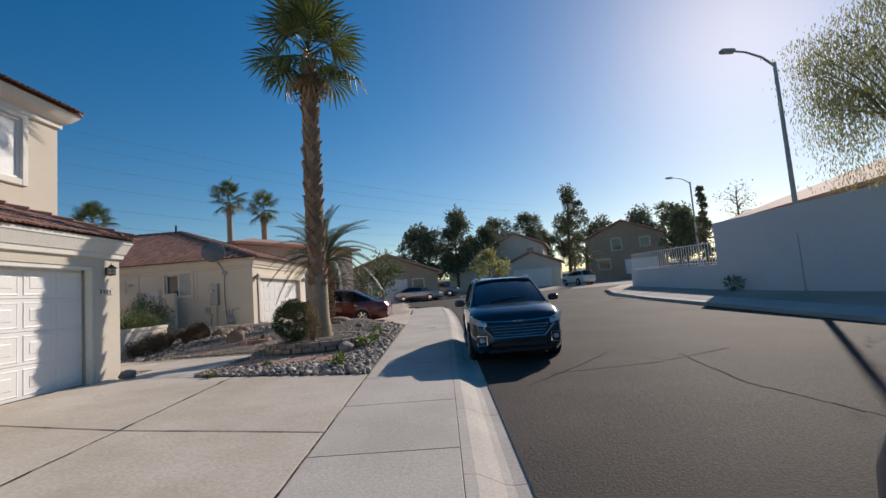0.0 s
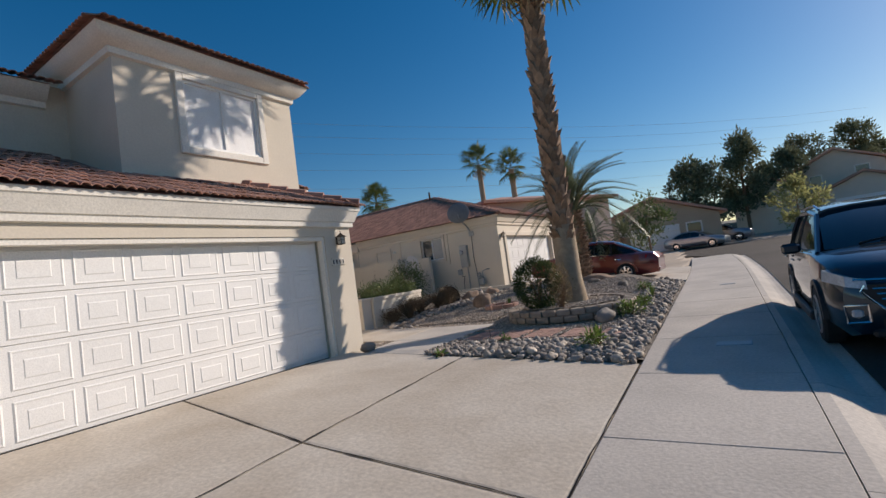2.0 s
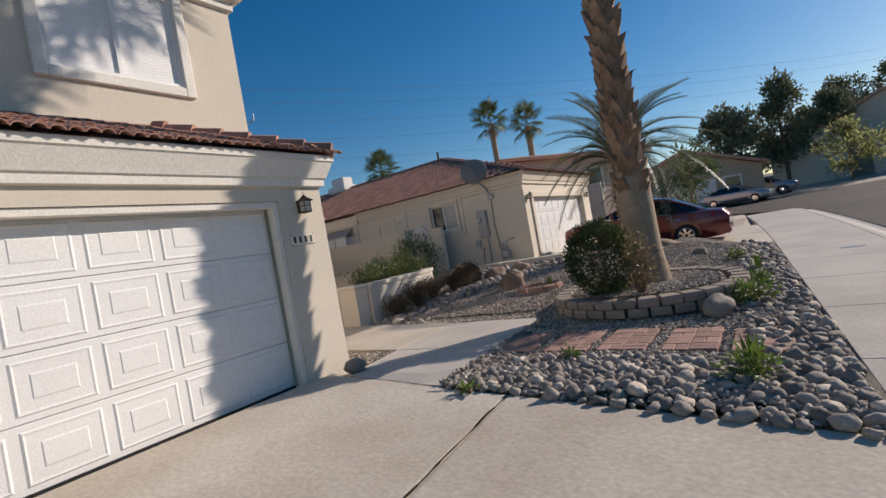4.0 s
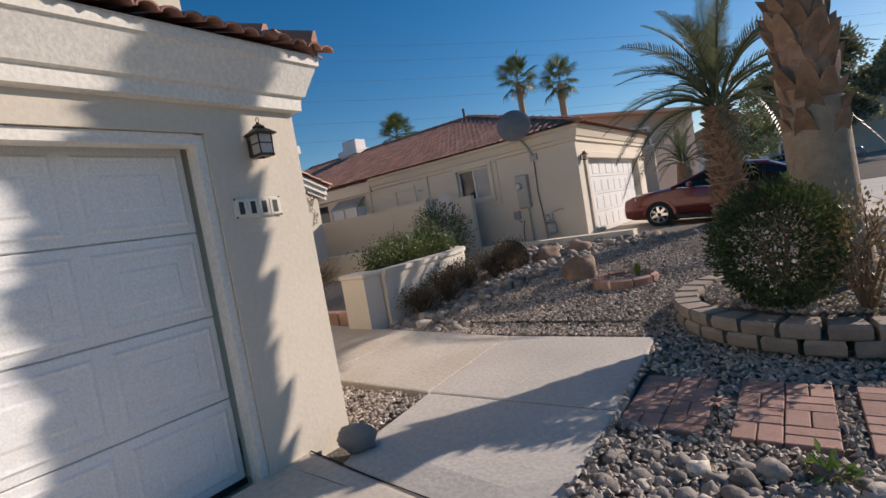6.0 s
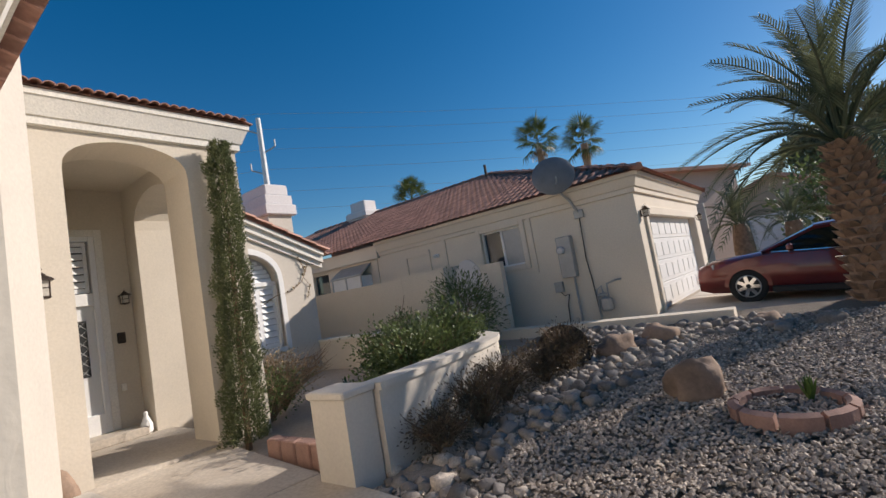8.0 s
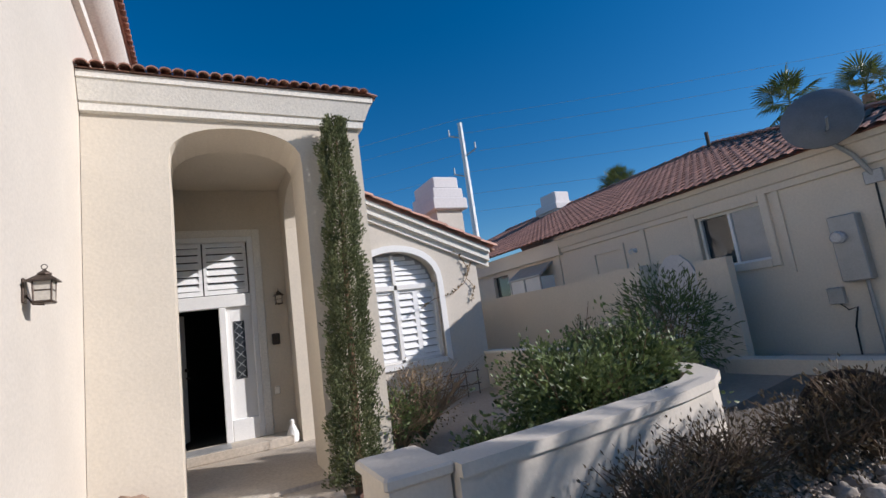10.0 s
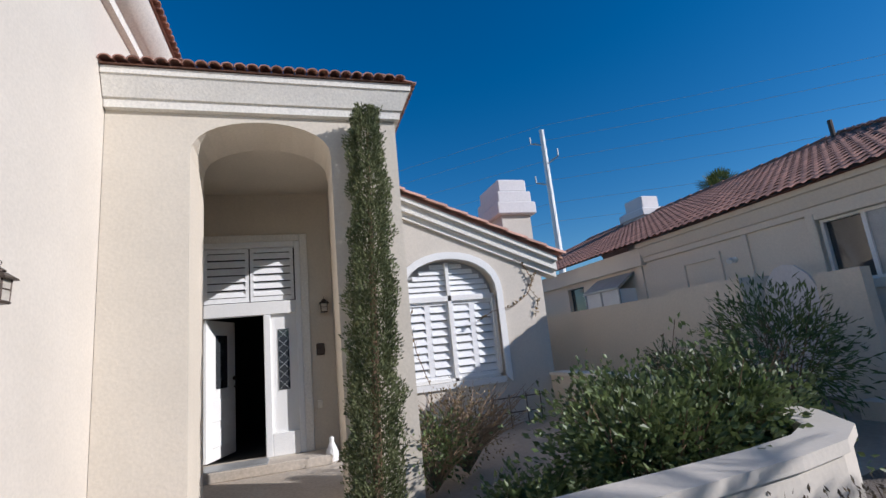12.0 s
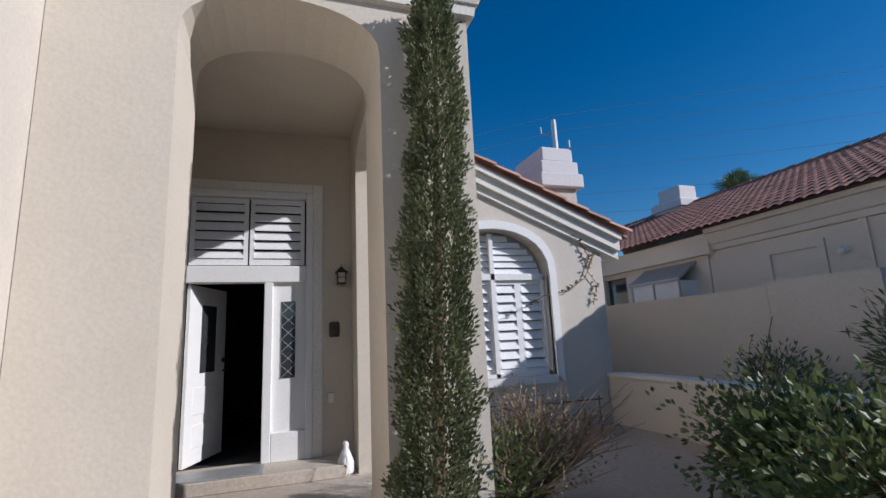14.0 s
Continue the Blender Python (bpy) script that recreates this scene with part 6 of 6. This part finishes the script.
    if rails:
        for s in (-1, 1):
            part("roof_rail", MB().tube([(s * .60, top[0][0] + .15, top[0][4] + .02), (s * .62, top[0][0] + .35, top[0][4] + .08), (s * .62, top[-1][0] - .3, top[-1][4] + .08), (s * .58, top[-1][0] - .05, top[-1][4] + .02)], 0.018, 6), CHROME, c)
    return c


SUV_LOW = [(0.0, .34, .66, .66), (.05, .26, .86, .80), (.2, .22, .97, .87), (.7, .22, 1.05, .91), (1.25, .22, 1.11, .92), (2.4, .22, 1.09, .92), (3.6, .22, 1.11, .92), (4.3, .24, 1.12, .89), (4.58, .34, 1.02, .83), (4.65, .42, .9, .76)]
SUV_CAB = [(1.10, .80, .74, 1.05, 1.12), (1.95, .82, .64, 1.05, 1.60), (2.6, .83, .64, 1.05, 1.66), (3.5, .83, .63, 1.05, 1.64), (4.05, .82, .60, 1.05, 1.58), (4.55, .76, .66, 1.02, 1.14)]
suv = car("suv", "dark blue compact SUV with chrome grille parked at the curb", pose(0.64, 9.2, street(9.5) - 0.115, 1.35, 0, 1.5), CAR_BLUE, SUV_LOW, SUV_CAB, (.93, 3.65), .355, 1.84, rails=True)
gr = part("grille", MB().prism([(-.62, .78), (.62, .78), (.66, .72), (.48, .52), (-.48, .52), (-.66, .72)], "y", -.035, .12), PLASTIC, suv, "black grille with chrome surround")
part("chrome_surround", MB().tube([(-.62, -.04, .78), (-.66, -.04, .72), (-.48, -.05, .52), (.48, -.05, .52), (.66, -.04, .72), (.62, -.04, .78)], .016, 5), CHROME, gr)
for k in range(4):
    part("slat", MB().tube([(-.56 + .03 * k, -.045, .74 - .055 * k), (0, -.06, .735 - .055 * k), (.56 - .03 * k, -.045, .74 - .055 * k)], .010, 5), CHROME, gr)
part("chrome_strip", MB().tube([(-.70, -.01, .84), (-.3, -.045, .82), (0, -.05, .82), (.3, -.045, .82), (.70, -.01, .84)], .014, 5), CHROME, suv)
part("emblem", MB().box(-.09, .09, -.075, -.04, .80, .845, bev=.012), CHROME, suv)
part("air_intake", MB().box(-.52, .52, -.012, .08, .33, .44, bev=.02), PLASTIC, suv)
part("bumper", MB().box(-.6, .6, -.02, .3, .22, .32, bev=.03), PLASTIC, suv)
for s in (-1, 1):
    hl = part("headlight", MB().loft([[(s * .60, -.05, .74), (s * .60, -.02, .83), (s * .60, .1, .85), (s * .60, .1, .74)], [(s * .76, .02, .77), (s * .76, .05, .88), (s * .70, .16, .88), (s * .70, .16, .77)], [(s * .915, .32, .82), (s * .90, .32, .94), (s * .80, .40, .94), (s * .80, .40, .82)]]), LENS, suv, "clear headlight")
    fg = part("fog_light", MB().box(s * .70 - .05, s * .70 + .05, -.02, .12, .44, .53, bev=.02), LENS, suv)
    part("fog_bezel", MB().tube([(s * .61, -.03, .40), (s * .61, -.03, .58), (s * .80, .02, .57), (s * .79, .02, .39), (s * .61, -.03, .40)], .014, 5), CHROME, fg)
    part("wiper", MB().tube([(s * .1 - .3, 1.12, 1.15), (s * .1 + .25, 1.25, 1.22)], .010, 4), PLASTIC, suv)

SED_LOW = [(0.0, .34, .58, .62), (.06, .24, .70, .76), (.3, .19, .80, .84), (.9, .19, .90, .88), (1.35, .19, .96, .89), (2.4, .19, .95, .89), (3.5, .19, .97, .89), (4.1, .22, 1.00, .87), (4.5, .28, .98, .80), (4.65, .36, .82, .72)]
SED_CAB = [(1.18, .76, .70, .92, .98), (2.0, .78, .60, .92, 1.38), (2.6, .79, .60, .92, 1.44), (3.2, .78, .58, .92, 1.40), (3.75, .74, .56, .92, 1.18), (4.1, .70, .58, .92, 1.02)]
sed = car("sedan", "dark red sedan parked on the neighbour's driveway", pose(-8.25, 21.0, 1.11, 0, 0, -90) @ pose(0, 0, 0, -5.0, 0, 0), CAR_RED, SED_LOW, SED_CAB, (.92, 3.6), .325, 1.78, "sedan")
for s in (-1, 1):
    part("headlight", MB().loft([[(s * .52, .03, .60), (s * .52, .03, .68), (s * .50, .12, .68), (s * .50, .12, .60)], [(s * .83, .35, .68), (s * .83, .35, .77), (s * .76, .4, .77), (s * .76, .4, .68)]]), LENS, sed)
    part("tail_light", MB().loft([[(s * .84, 4.25, .78), (s * .84, 4.25, .92), (s * .78, 4.25, .92), (s * .78, 4.25, .78)], [(s * .60, 4.62, .76), (s * .60, 4.60, .90), (s * .52, 4.58, .90), (s * .52, 4.58, .76)]]), RED_LENS, sed, "red tail light")
part("rear_bumper", MB().box(-.7, .7, 4.45, 4.68, .3, .5, bev=.05), CAR_RED, sed)
part("grille", MB().box(-.42, .42, -.02, .06, .36, .56, bev=.02), PLASTIC, sed)
gc = car("suv", "dark grey SUV parked at the kerb behind", pose(2.2, 2.4, street(1) - 0.10, 0, 0, 182), CAR_GREY, SUV_LOW, SUV_CAB, (.93, 3.65), .355, 1.84)
sc = car("sedan", "silver-blue sedan parked by the bend", pose(-2.2, 45.5, street(45) - .08, 0, 0, 75), CAR_SILVER, SED_LOW, SED_CAB, (.92, 3.6), .325, 1.78, "sedan")
car("suv", "dark SUV parked beyond the silver sedan", pose(-0.5, 50.5, street(50) - .08, 0, 0, 80), CAR_GREY, SUV_LOW, SUV_CAB, (.93, 3.65), .355, 1.84)
car("suv", "white SUV parked in front of the far houses", pose(12.6, 58.5, street(58) - .06, 0, 0, 200), CAR_WHITE, SUV_LOW, SUV_CAB, (.93, 3.65), .355, 1.84)


# ---- wall lanterns and fittings ----
def lantern(label, m, s=1.0, brass=False):
    """A wall lantern whose back lies at the origin, standing out along +x."""
    mat = METAL_DARK
    t = thing("wall_lantern", label, "wall lamp", m @ Matrix.Scale(s, 4), group="wall lanterns")
    part("back_plate", MB().box(0, .02, -.05, .05, -.12, .10, bev=.01), mat, t)
    part("bracket", MB().tube([(.02, 0, -.05), (.07, 0, -.13), (.15, 0, -.14)], .012, 6), mat, t)
    body = MB().box(.085, .215, -.065, .065, -.11, .06)
    gl = part("glass", body, LAMP_GLASS, t, "frosted lamp glass")
    for a, b in ((-1, -1), (-1, 1), (1, -1), (1, 1)):
        part("bar", MB().tube([(.15 + a * .062, b * .062, -.12), (.15 + a * .068, b * .068, .07)], .008, 5), mat, t)
    for z in (-.02,):
        part("band", MB().box(.082, .218, -.068, .068, z - .006, z + .006), mat, t)
    part("tray", MB().box(.075, .225, -.075, .075, -.135, -.11, bev=.008), mat, t)
    part("roof", MB().loft([[(.15 + x * .105, y * .105, .06) for x, y in ((-1, -1), (1, -1), (1, 1), (-1, 1))], [(.15 + x * .10, y * .10, .075) for x, y in ((-1, -1), (1, -1), (1, 1), (-1, 1))], [(.15 + x * .045, y * .045, .12) for x, y in ((-1, -1), (1, -1), (1, 1), (-1, 1))]]), mat, t)
    part("cap", MB().lathe([(.04, .12), (.055, .125), (.055, .135), (.02, .16), (.008, .175)], 10, m=pose(.15, 0, 0)), mat, t)
    ring = MB()
    ring.tube([(.15 + .022 * math.cos(a * .524), 0, .195 + .022 * math.sin(a * .524)) for a in range(13)], .004, 4)
    part("ring", ring, mat, t)
    return t


lantern("dark bronze lantern on the garage pier", pose(GX, 9.20, 2.80), 0.72)
lantern("brass-edged lantern on the bright side wall", pose(-11.0, 10.27, 2.83, 0, 0, 90), 0.72)
lantern("small bronze lantern beside the front door", pose(-15.49, 12.40, 3.04), 0.72)
lantern("small lantern on the neighbour's garage", NB @ pose(NX, 19.1, 3.3), 0.7)
lantern("small lantern at the far side of the neighbour's garage", NB @ pose(NX, 24.8, 3.3), 0.7)
# number plate: four glazed tiles with plain dark bars
np_ = thing("number_plaque", "glazed tile plaque with dark figures, bolted to the stucco", "plaque")
part("backing", MB().box(GX, GX + .012, 8.985, 9.325, 2.325, 2.455, bev=.004), CERAMIC, np_)
for k in range(4):
    y = 9.032 + .082 * k
    tl = part("tile", MB().box(GX + .012, GX + .018, y - .038, y + .038, 2.333, 2.447, bev=.003), CERAMIC, np_)
    part("bar", MB().box(GX + .018, GX + .0205, y - .017, y + .017, 2.35, 2.43), INK, tl)
for y in (8.993, 9.317):
    for z in (2.332, 2.448):
        part("screw", MB().lathe([(.007, 0), (.006, .006), (0, .008)], 8, m=pose(GX + .012, y, z, 0, 90, 0)), METAL_DARK, np_)
db = thing("doorbell_box", "dark doorbell box on the door wall", "doorbell")
part("box", MB().box(-15.49, -15.45, 12.26, 12.38, 2.30, 2.48, bev=.01), METAL_DARK, db)
ol = thing("wall_outlet", "beige outdoor outlet cover", "outlet")
part("cover", MB().box(-15.49, -15.45, 12.24, 12.32, 1.52, 1.64, bev=.01), TRIM, ol)
jg = thing("jug", "small white jug on the porch floor", "jug", (-15.05, 12.40, 0.80))
part("body", MB().lathe([(.05, 0), (.085, .03), (.09, .14), (.05, .24), (.03, .28), (.035, .33), (.02, .35)], 14), WHITE, jg, smooth=True)
part("handle", MB().tube([(.06, 0, .22), (.11, 0, .2), (.11, 0, .12), (.085, 0, .08)], .009, 5), WHITE, jg)
bp = thing("stucco_block", "low white stucco block beside the path", "block")
part("block", MB().box(-10.9, -10.1, 10.29, 10.55, 0.55, 1.20, bev=.02), STUCCO_WHITE, bp)
pb_ = thing("planter_edge", "low brick edge of the bed by the path", "planter")
for k in range(6):
    part("brick", MB().box(-11.6 + .28 * k, -11.34 + .28 * k, 12.42 + .0 * k, 12.58, .62, .90, bev=.015), BRICK, pb_)


# ---- rocks ----
def rock_mesh(name, mat, seed, rough=0.25, flat=0.6, rings=5, n=8):
    mb = MB()
    rr = []
    for i in range(rings):
        a = math.pi * (i + .5) / rings
        ring = []
        for k in range(n):
            b = 2 * math.pi * k / n
            v = Vector((math.sin(a) * math.cos(b), math.sin(a) * math.sin(b), -math.cos(a)))
            d = 1 + rough * noise.noise(v * 1.4 + Vector((seed * 7.3, 0, 0))) * 2
            ring.append((v.x * d, v.y * d * .8, v.z * d * flat))
        rr.append(ring)
    mb.loft(rr)
    me = mb.mesh(name, mat, True)
    fix_normals(me)
    return me


RM = [rock_mesh("rock", ROCK, s * 1.7, .42, .5 + .07 * (s % 4)) for s in range(9)]
rb = thing("river_rock_border", "border of rounded grey and tan river rocks", "rocks", kind="structure")
rnd = random.Random(90)
many = MB()
placed = []


def scatter(n, xs_, ys_, inside, smin, smax, own):
    for _ in range(n):
        x, y = rnd.uniform(*xs_), rnd.uniform(*ys_)
        s = rnd.uniform(smin, smax)
        if not inside(x, y) or any((x - a) ** 2 + (y - b) ** 2 < ((s + c) * .72) ** 2 for a, b, c in placed[-600:]):
            continue
        placed.append((x, y, s))
        m = pose(x, y, gz(x, y) + s * .34, rnd.uniform(-15, 15), rnd.uniform(-15, 15), rnd.uniform(0, 360)) @ Matrix.Diagonal((s, s, s, 1))
        me = rnd.choice(RM)
        if own and len(rb.children) < 300:
            piece("rock", me, rb, m)
        else:
            many.add([v.co for v in me.vertices], [tuple(f.vertices) for f in me.polygons], m)


scatter(2600, (-5.75, -2.25), (8.72, 10.0), lambda x, y: y > 8.72 + (walk_x(9) - x) * .10 and x > -5.6 and x < walk_x(y) - .06, .042, .088, True)
scatter(3000, (-5.7, -2.25), (8.72, 10.0), lambda x, y: y > 8.72 + (walk_x(9) - x) * .10 and x > -5.6 and x < walk_x(y) - .06, .03, .05, False)
scatter(3600, (-3.25, -2.3), (9.9, 18.2), lambda x, y: walk_x(y) - .75 < x < walk_x(y) - .07, .045, .10, False)
scatter(3200, (-9.6, -7.6), (12.15, 17.4), lambda x, y: x < -9.35 + (y - 12.2) * .32 + .45 and x > -9.55 + (y - 12.2) * .22, .05, .12, False)
scatter(500, (-9.6, -6.6), (16.6, 17.55), lambda x, y: True, .06, .13, False)
scatter(120, (-9.6, -8.2), (12.12, 12.5), lambda x, y: True, .06, .11, False)
tagged(part("rocks", many, ROCK, rb, smooth=True, fix=False), kind="stuff")


def boulder(label, x, y, z, sx, sy, sz, seed, turn=0, mat=None):
    me = rock_mesh("boulder", mat or BOULDER, seed, .20, .85, 11, 16)
    o = new("boulder", me)
    o.matrix_basis = pose(x, y, z, 0, 0, turn) @ Matrix.Diagonal((sx, sy, sz, 1))
    return tagged(o, label, "boulder")


boulder("reddish-brown angular boulder on the gravel", -7.32, 14.42, 0.93, .25, .22, .34, 201, 20)
boulder("round tan boulder at the side wall's foot", -12.45, 10.62, .88, .26, .24, .32, 202, 40)
boulder("pale limestone rock at the block ring", -3.32, 11.75, .70, .22, .18, .17, 203, 70, ROCK)
boulder("pale flat rock beneath the date palm", -5.0, 17.6, 1.05, .55, .35, .25, 204, 10)
boulder("tan rock beside the barrel", -8.55, 16.0, 1.10, .30, .25, .20, 205, 60)
boulder("tan rock beside the low wall", -8.15, 16.6, 1.08, .28, .26, .22, 206, 160)
boulder("tan rock at the end of the low wall", -6.9, 17.4, 1.05, .32, .28, .18, 207, 100)
boulder("dark stone at the foot of the garage pier", -7.12, 9.40, .72, .17, .13, .11, 208, 10, ROCK)
boulder("flat stepping stone among the river rocks", -9.3, 12.55, .66, .32, .22, .07, 209, 30, ROCK)
for i, (x, y) in enumerate(((-4.9, 17.0), (-6.2, 16.9), (-3.9, 16.2))):
    boulder("grey-brown rock half buried in gravel", x, y, gz(x, y) + .03, .2, .16, .13, 220 + i, 50 * i, ROCK)

# ring of retaining blocks round the palm
ring = thing("block_ring", "two-course ring of tan retaining blocks round the palm", "planter", kind="structure")
CX, CY, CR = -4.35, 12.92, 1.23
bl = MB()
bl.loft([[(-.16, -.11, 0), (.16, -.11, 0), (.13, .11, 0), (-.13, .11, 0)], [(-.16, -.12, .02), (.16, -.12, .02), (.13, .11, .02), (-.13, .11, .02)], [(-.165, -.125, .09), (.165, -.125, .09), (.13, .11, .09), (-.13, .11, .09)], [(-.15, -.11, .125), (.15, -.11, .125), (.12, .10, .125), (-.12, .10, .125)]])
blm = bl.mesh("block", BLOCK)
fix_normals(blm)
for c in range(2):
    for k in range(30):
        a = 2 * math.pi * (k + .5 * c) / 30
        x, y = CX + CR * math.cos(a), CY + CR * math.sin(a)
        piece("block", blm, ring, pose(x, y, .66 + .12 * c + .03 * max(0, y - 12.6), 0, 0, math.degrees(a) + 90 + RND.uniform(-4, 4)) @ Matrix.Diagonal((.76, 1, .92, 1)))
mb = MB()
mb.loft([[(CX + r * math.cos(2 * math.pi * k / 24), CY + r * math.sin(2 * math.pi * k / 24), z) for k in range(24)] for r, z in ((1.08, .6), (1.08, .86), (.7, .90), (.02, .94))])
part("soil", mb, GRAVEL_BED, ring, smooth=True)
# small scalloped ring on the gravel
r2 = thing("edging_ring", "small ring of red-brown curved edging blocks", "planter")
for k in range(9):
    a = 2 * math.pi * k / 9
    eb = MB()
    eb.loft([[(r * math.cos(b), r * math.sin(b), z) for r, z in ((.40, -.05), (.40, .10), (.44, .125), (.50, .10), (.50, -.05))] for b in (a - .31, a - .1, a + .1, a + .31)])
    part("edging_block", eb, BRICK, r2)
r2.matrix_basis = pose(-6.58, 14.08, yard(14.08) + .03) @ Matrix.Scale(0.9, 4)
# half barrel lying among the rocks, coloured dark for its shaded hollow
ba = thing("half_barrel", "weathered wooden half barrel tipped on its side, hollow darkened by colour", "barrel", pose(-9.15, 15.55, 1.14, 78, 0, 28))
for k in range(16):
    a0, a1 = 2 * math.pi * k / 16 + .01, 2 * math.pi * (k + 1) / 16 - .01
    st = MB().loft([[(r * math.cos(a), r * math.sin(a), z) for r, a in ((R, a0), (R, a1), (R - .03, a1), (R - .03, a0))] for R, z in ((.27, -.35), (.33, -.1), (.36, .1))])
    part("stave", st, OLD_WOOD, ba)
for R, z in ((.32, -.2), (.362, .04)):
    part("hoop", MB().lathe([(R, z - .02), (R + .008, z - .02), (R + .012, z + .02), (R, z + .02)], 24), METAL_DARK, ba)
# bottom disc near-black, the hollow's shade put into its colour
part("bottom", MB().lathe([(.26, -.34), (.26, -.31), (0, -.31)], 20), INTERIOR, ba)

# brick stepping pads in the gravel
for i, x in enumerate((-5.36, -4.73, -4.12, -3.48, -2.88)):
    pad = thing("brick_stepping_pad", "basket-weave pad of worn red brick pavers", "paving", group="stepping pads")
    for r in range(4):
        for c in range(2):
            for k in range(2):
                if (r + c) % 2:
                    q = (x - .25 + .25 * c, x - .25 + .25 * c + .242, 10.24 + .22 * r + .11 * k, 10.24 + .22 * r + .11 * k + .104)
                else:
                    q = (x - .25 + .25 * c + .125 * k, x - .25 + .25 * c + .125 * k + .119, 10.24 + .22 * r, 10.24 + .22 * r + .214)
                zz = gz(x, 10.5) + .02 + RND.uniform(-.003, .003)
                part("brick", MB().box(q[0], q[1], q[2], q[3], zz - .06, zz + .012, bev=.006), BRICK, pad)
# a little metal sunflower ornament at the first pad
orn = thing("garden_ornament", "small rusty metal flower ornament on the bricks", "ornament", (-5.05, 10.4, 0.66))
part("disc", MB().lathe([(.03, .10), (.03, .115), (0, .12)], 10), METAL_DARK, orn)
for k in range(10):
    part("petal", MB().loft([[(.03, -.012, .105), (.03, .012, .105), (.03, .012, .112), (.03, -.012, .112)], [(.085, -.004, .105), (.085, .004, .105), (.085, .004, .110), (.085, -.004, .110)]], m=pose(0, 0, 0, 0, 0, 36 * k)), BRICK, orn)
part("stake", MB().tube([(0, 0, -.03), (0, 0, .1)], .006, 5), METAL_DARK, orn)


# ---- gravel ----
def path_edge(y):
    return -5.57 - 0.048 * (y - 9.0)


def no_gravel(x, y):
    if x > walk_x(y) - .06 or y < 9.0 or y > 17.6:
        return True
    if x < path_edge(y) and y < 12.0 + (.05 * (-x - 8) if x < -8 else 0) and not (-8.4 < x < -7.2 and 9.65 < y < 10.28):
        return True
    if x < -9.55 + max(0.0, y - 15.6) * .2 or math.hypot(x - CX, y - CY) < .2:
        return True
    return any(abs(x - c) < .26 and 10.22 < y < 11.13 for c in (-5.36, -4.73, -4.12, -3.48, -2.88))


rg = np.random.RandomState(5)
verts, faces = [], []
octa = [(1, 0, 0), (0, 1, 0), (-1, 0, 0), (0, -1, 0), (0, 0, .8), (0, 0, -.8)]
of = [(0, 1, 4), (1, 2, 4), (2, 3, 4), (3, 0, 4), (1, 0, 5), (2, 1, 5), (3, 2, 5), (0, 3, 5)]
for _ in range(75000):
    x, y = rg.uniform(-9.7, -2.1), rg.uniform(9.0, 17.6)
    if no_gravel(x, y):
        continue
    s = rg.uniform(.014, .032)
    z = gz(x, y) + s * .25 + .012
    if y < 12.0:
        z += 0.06 * max(0.0, 1 - (x - path_edge(y)) / 0.35) if x > path_edge(y) else 0.04
    elif x < -5.7:
        z += 0.05 * max(0.0, 1 - (y - 12.0) / 0.35)
    d = math.hypot(x - CX, y - CY)
    if d < 1.05:
        z = .90 + s * .3
    k, a = len(verts), rg.uniform(0, 6.28)
    ca_, sa_ = math.cos(a), math.sin(a)
    j = rg.uniform(.6, 1.35, 6)
    t1, t2 = rg.uniform(-.5, .5), rg.uniform(-.5, .5)
    for (p, q, r), f in zip(octa, j):
        p, q, r = p * f * s, q * f * s * .8, r * f * s * .75
        verts.append((x + ca_ * p - sa_ * q, y + sa_ * p + ca_ * q, z + r + t1 * p + t2 * q))
    faces += [(a0 + k, b0 + k, c0 + k) for a0, b0, c0 in of]
me = bpy.data.meshes.new("gravel")
me.from_pydata(verts, [], faces)
me.materials.append(GRAVEL)
tagged(new("gravel", me), "loose grey and tan crushed gravel covering the yard", "gravel", kind="stuff")
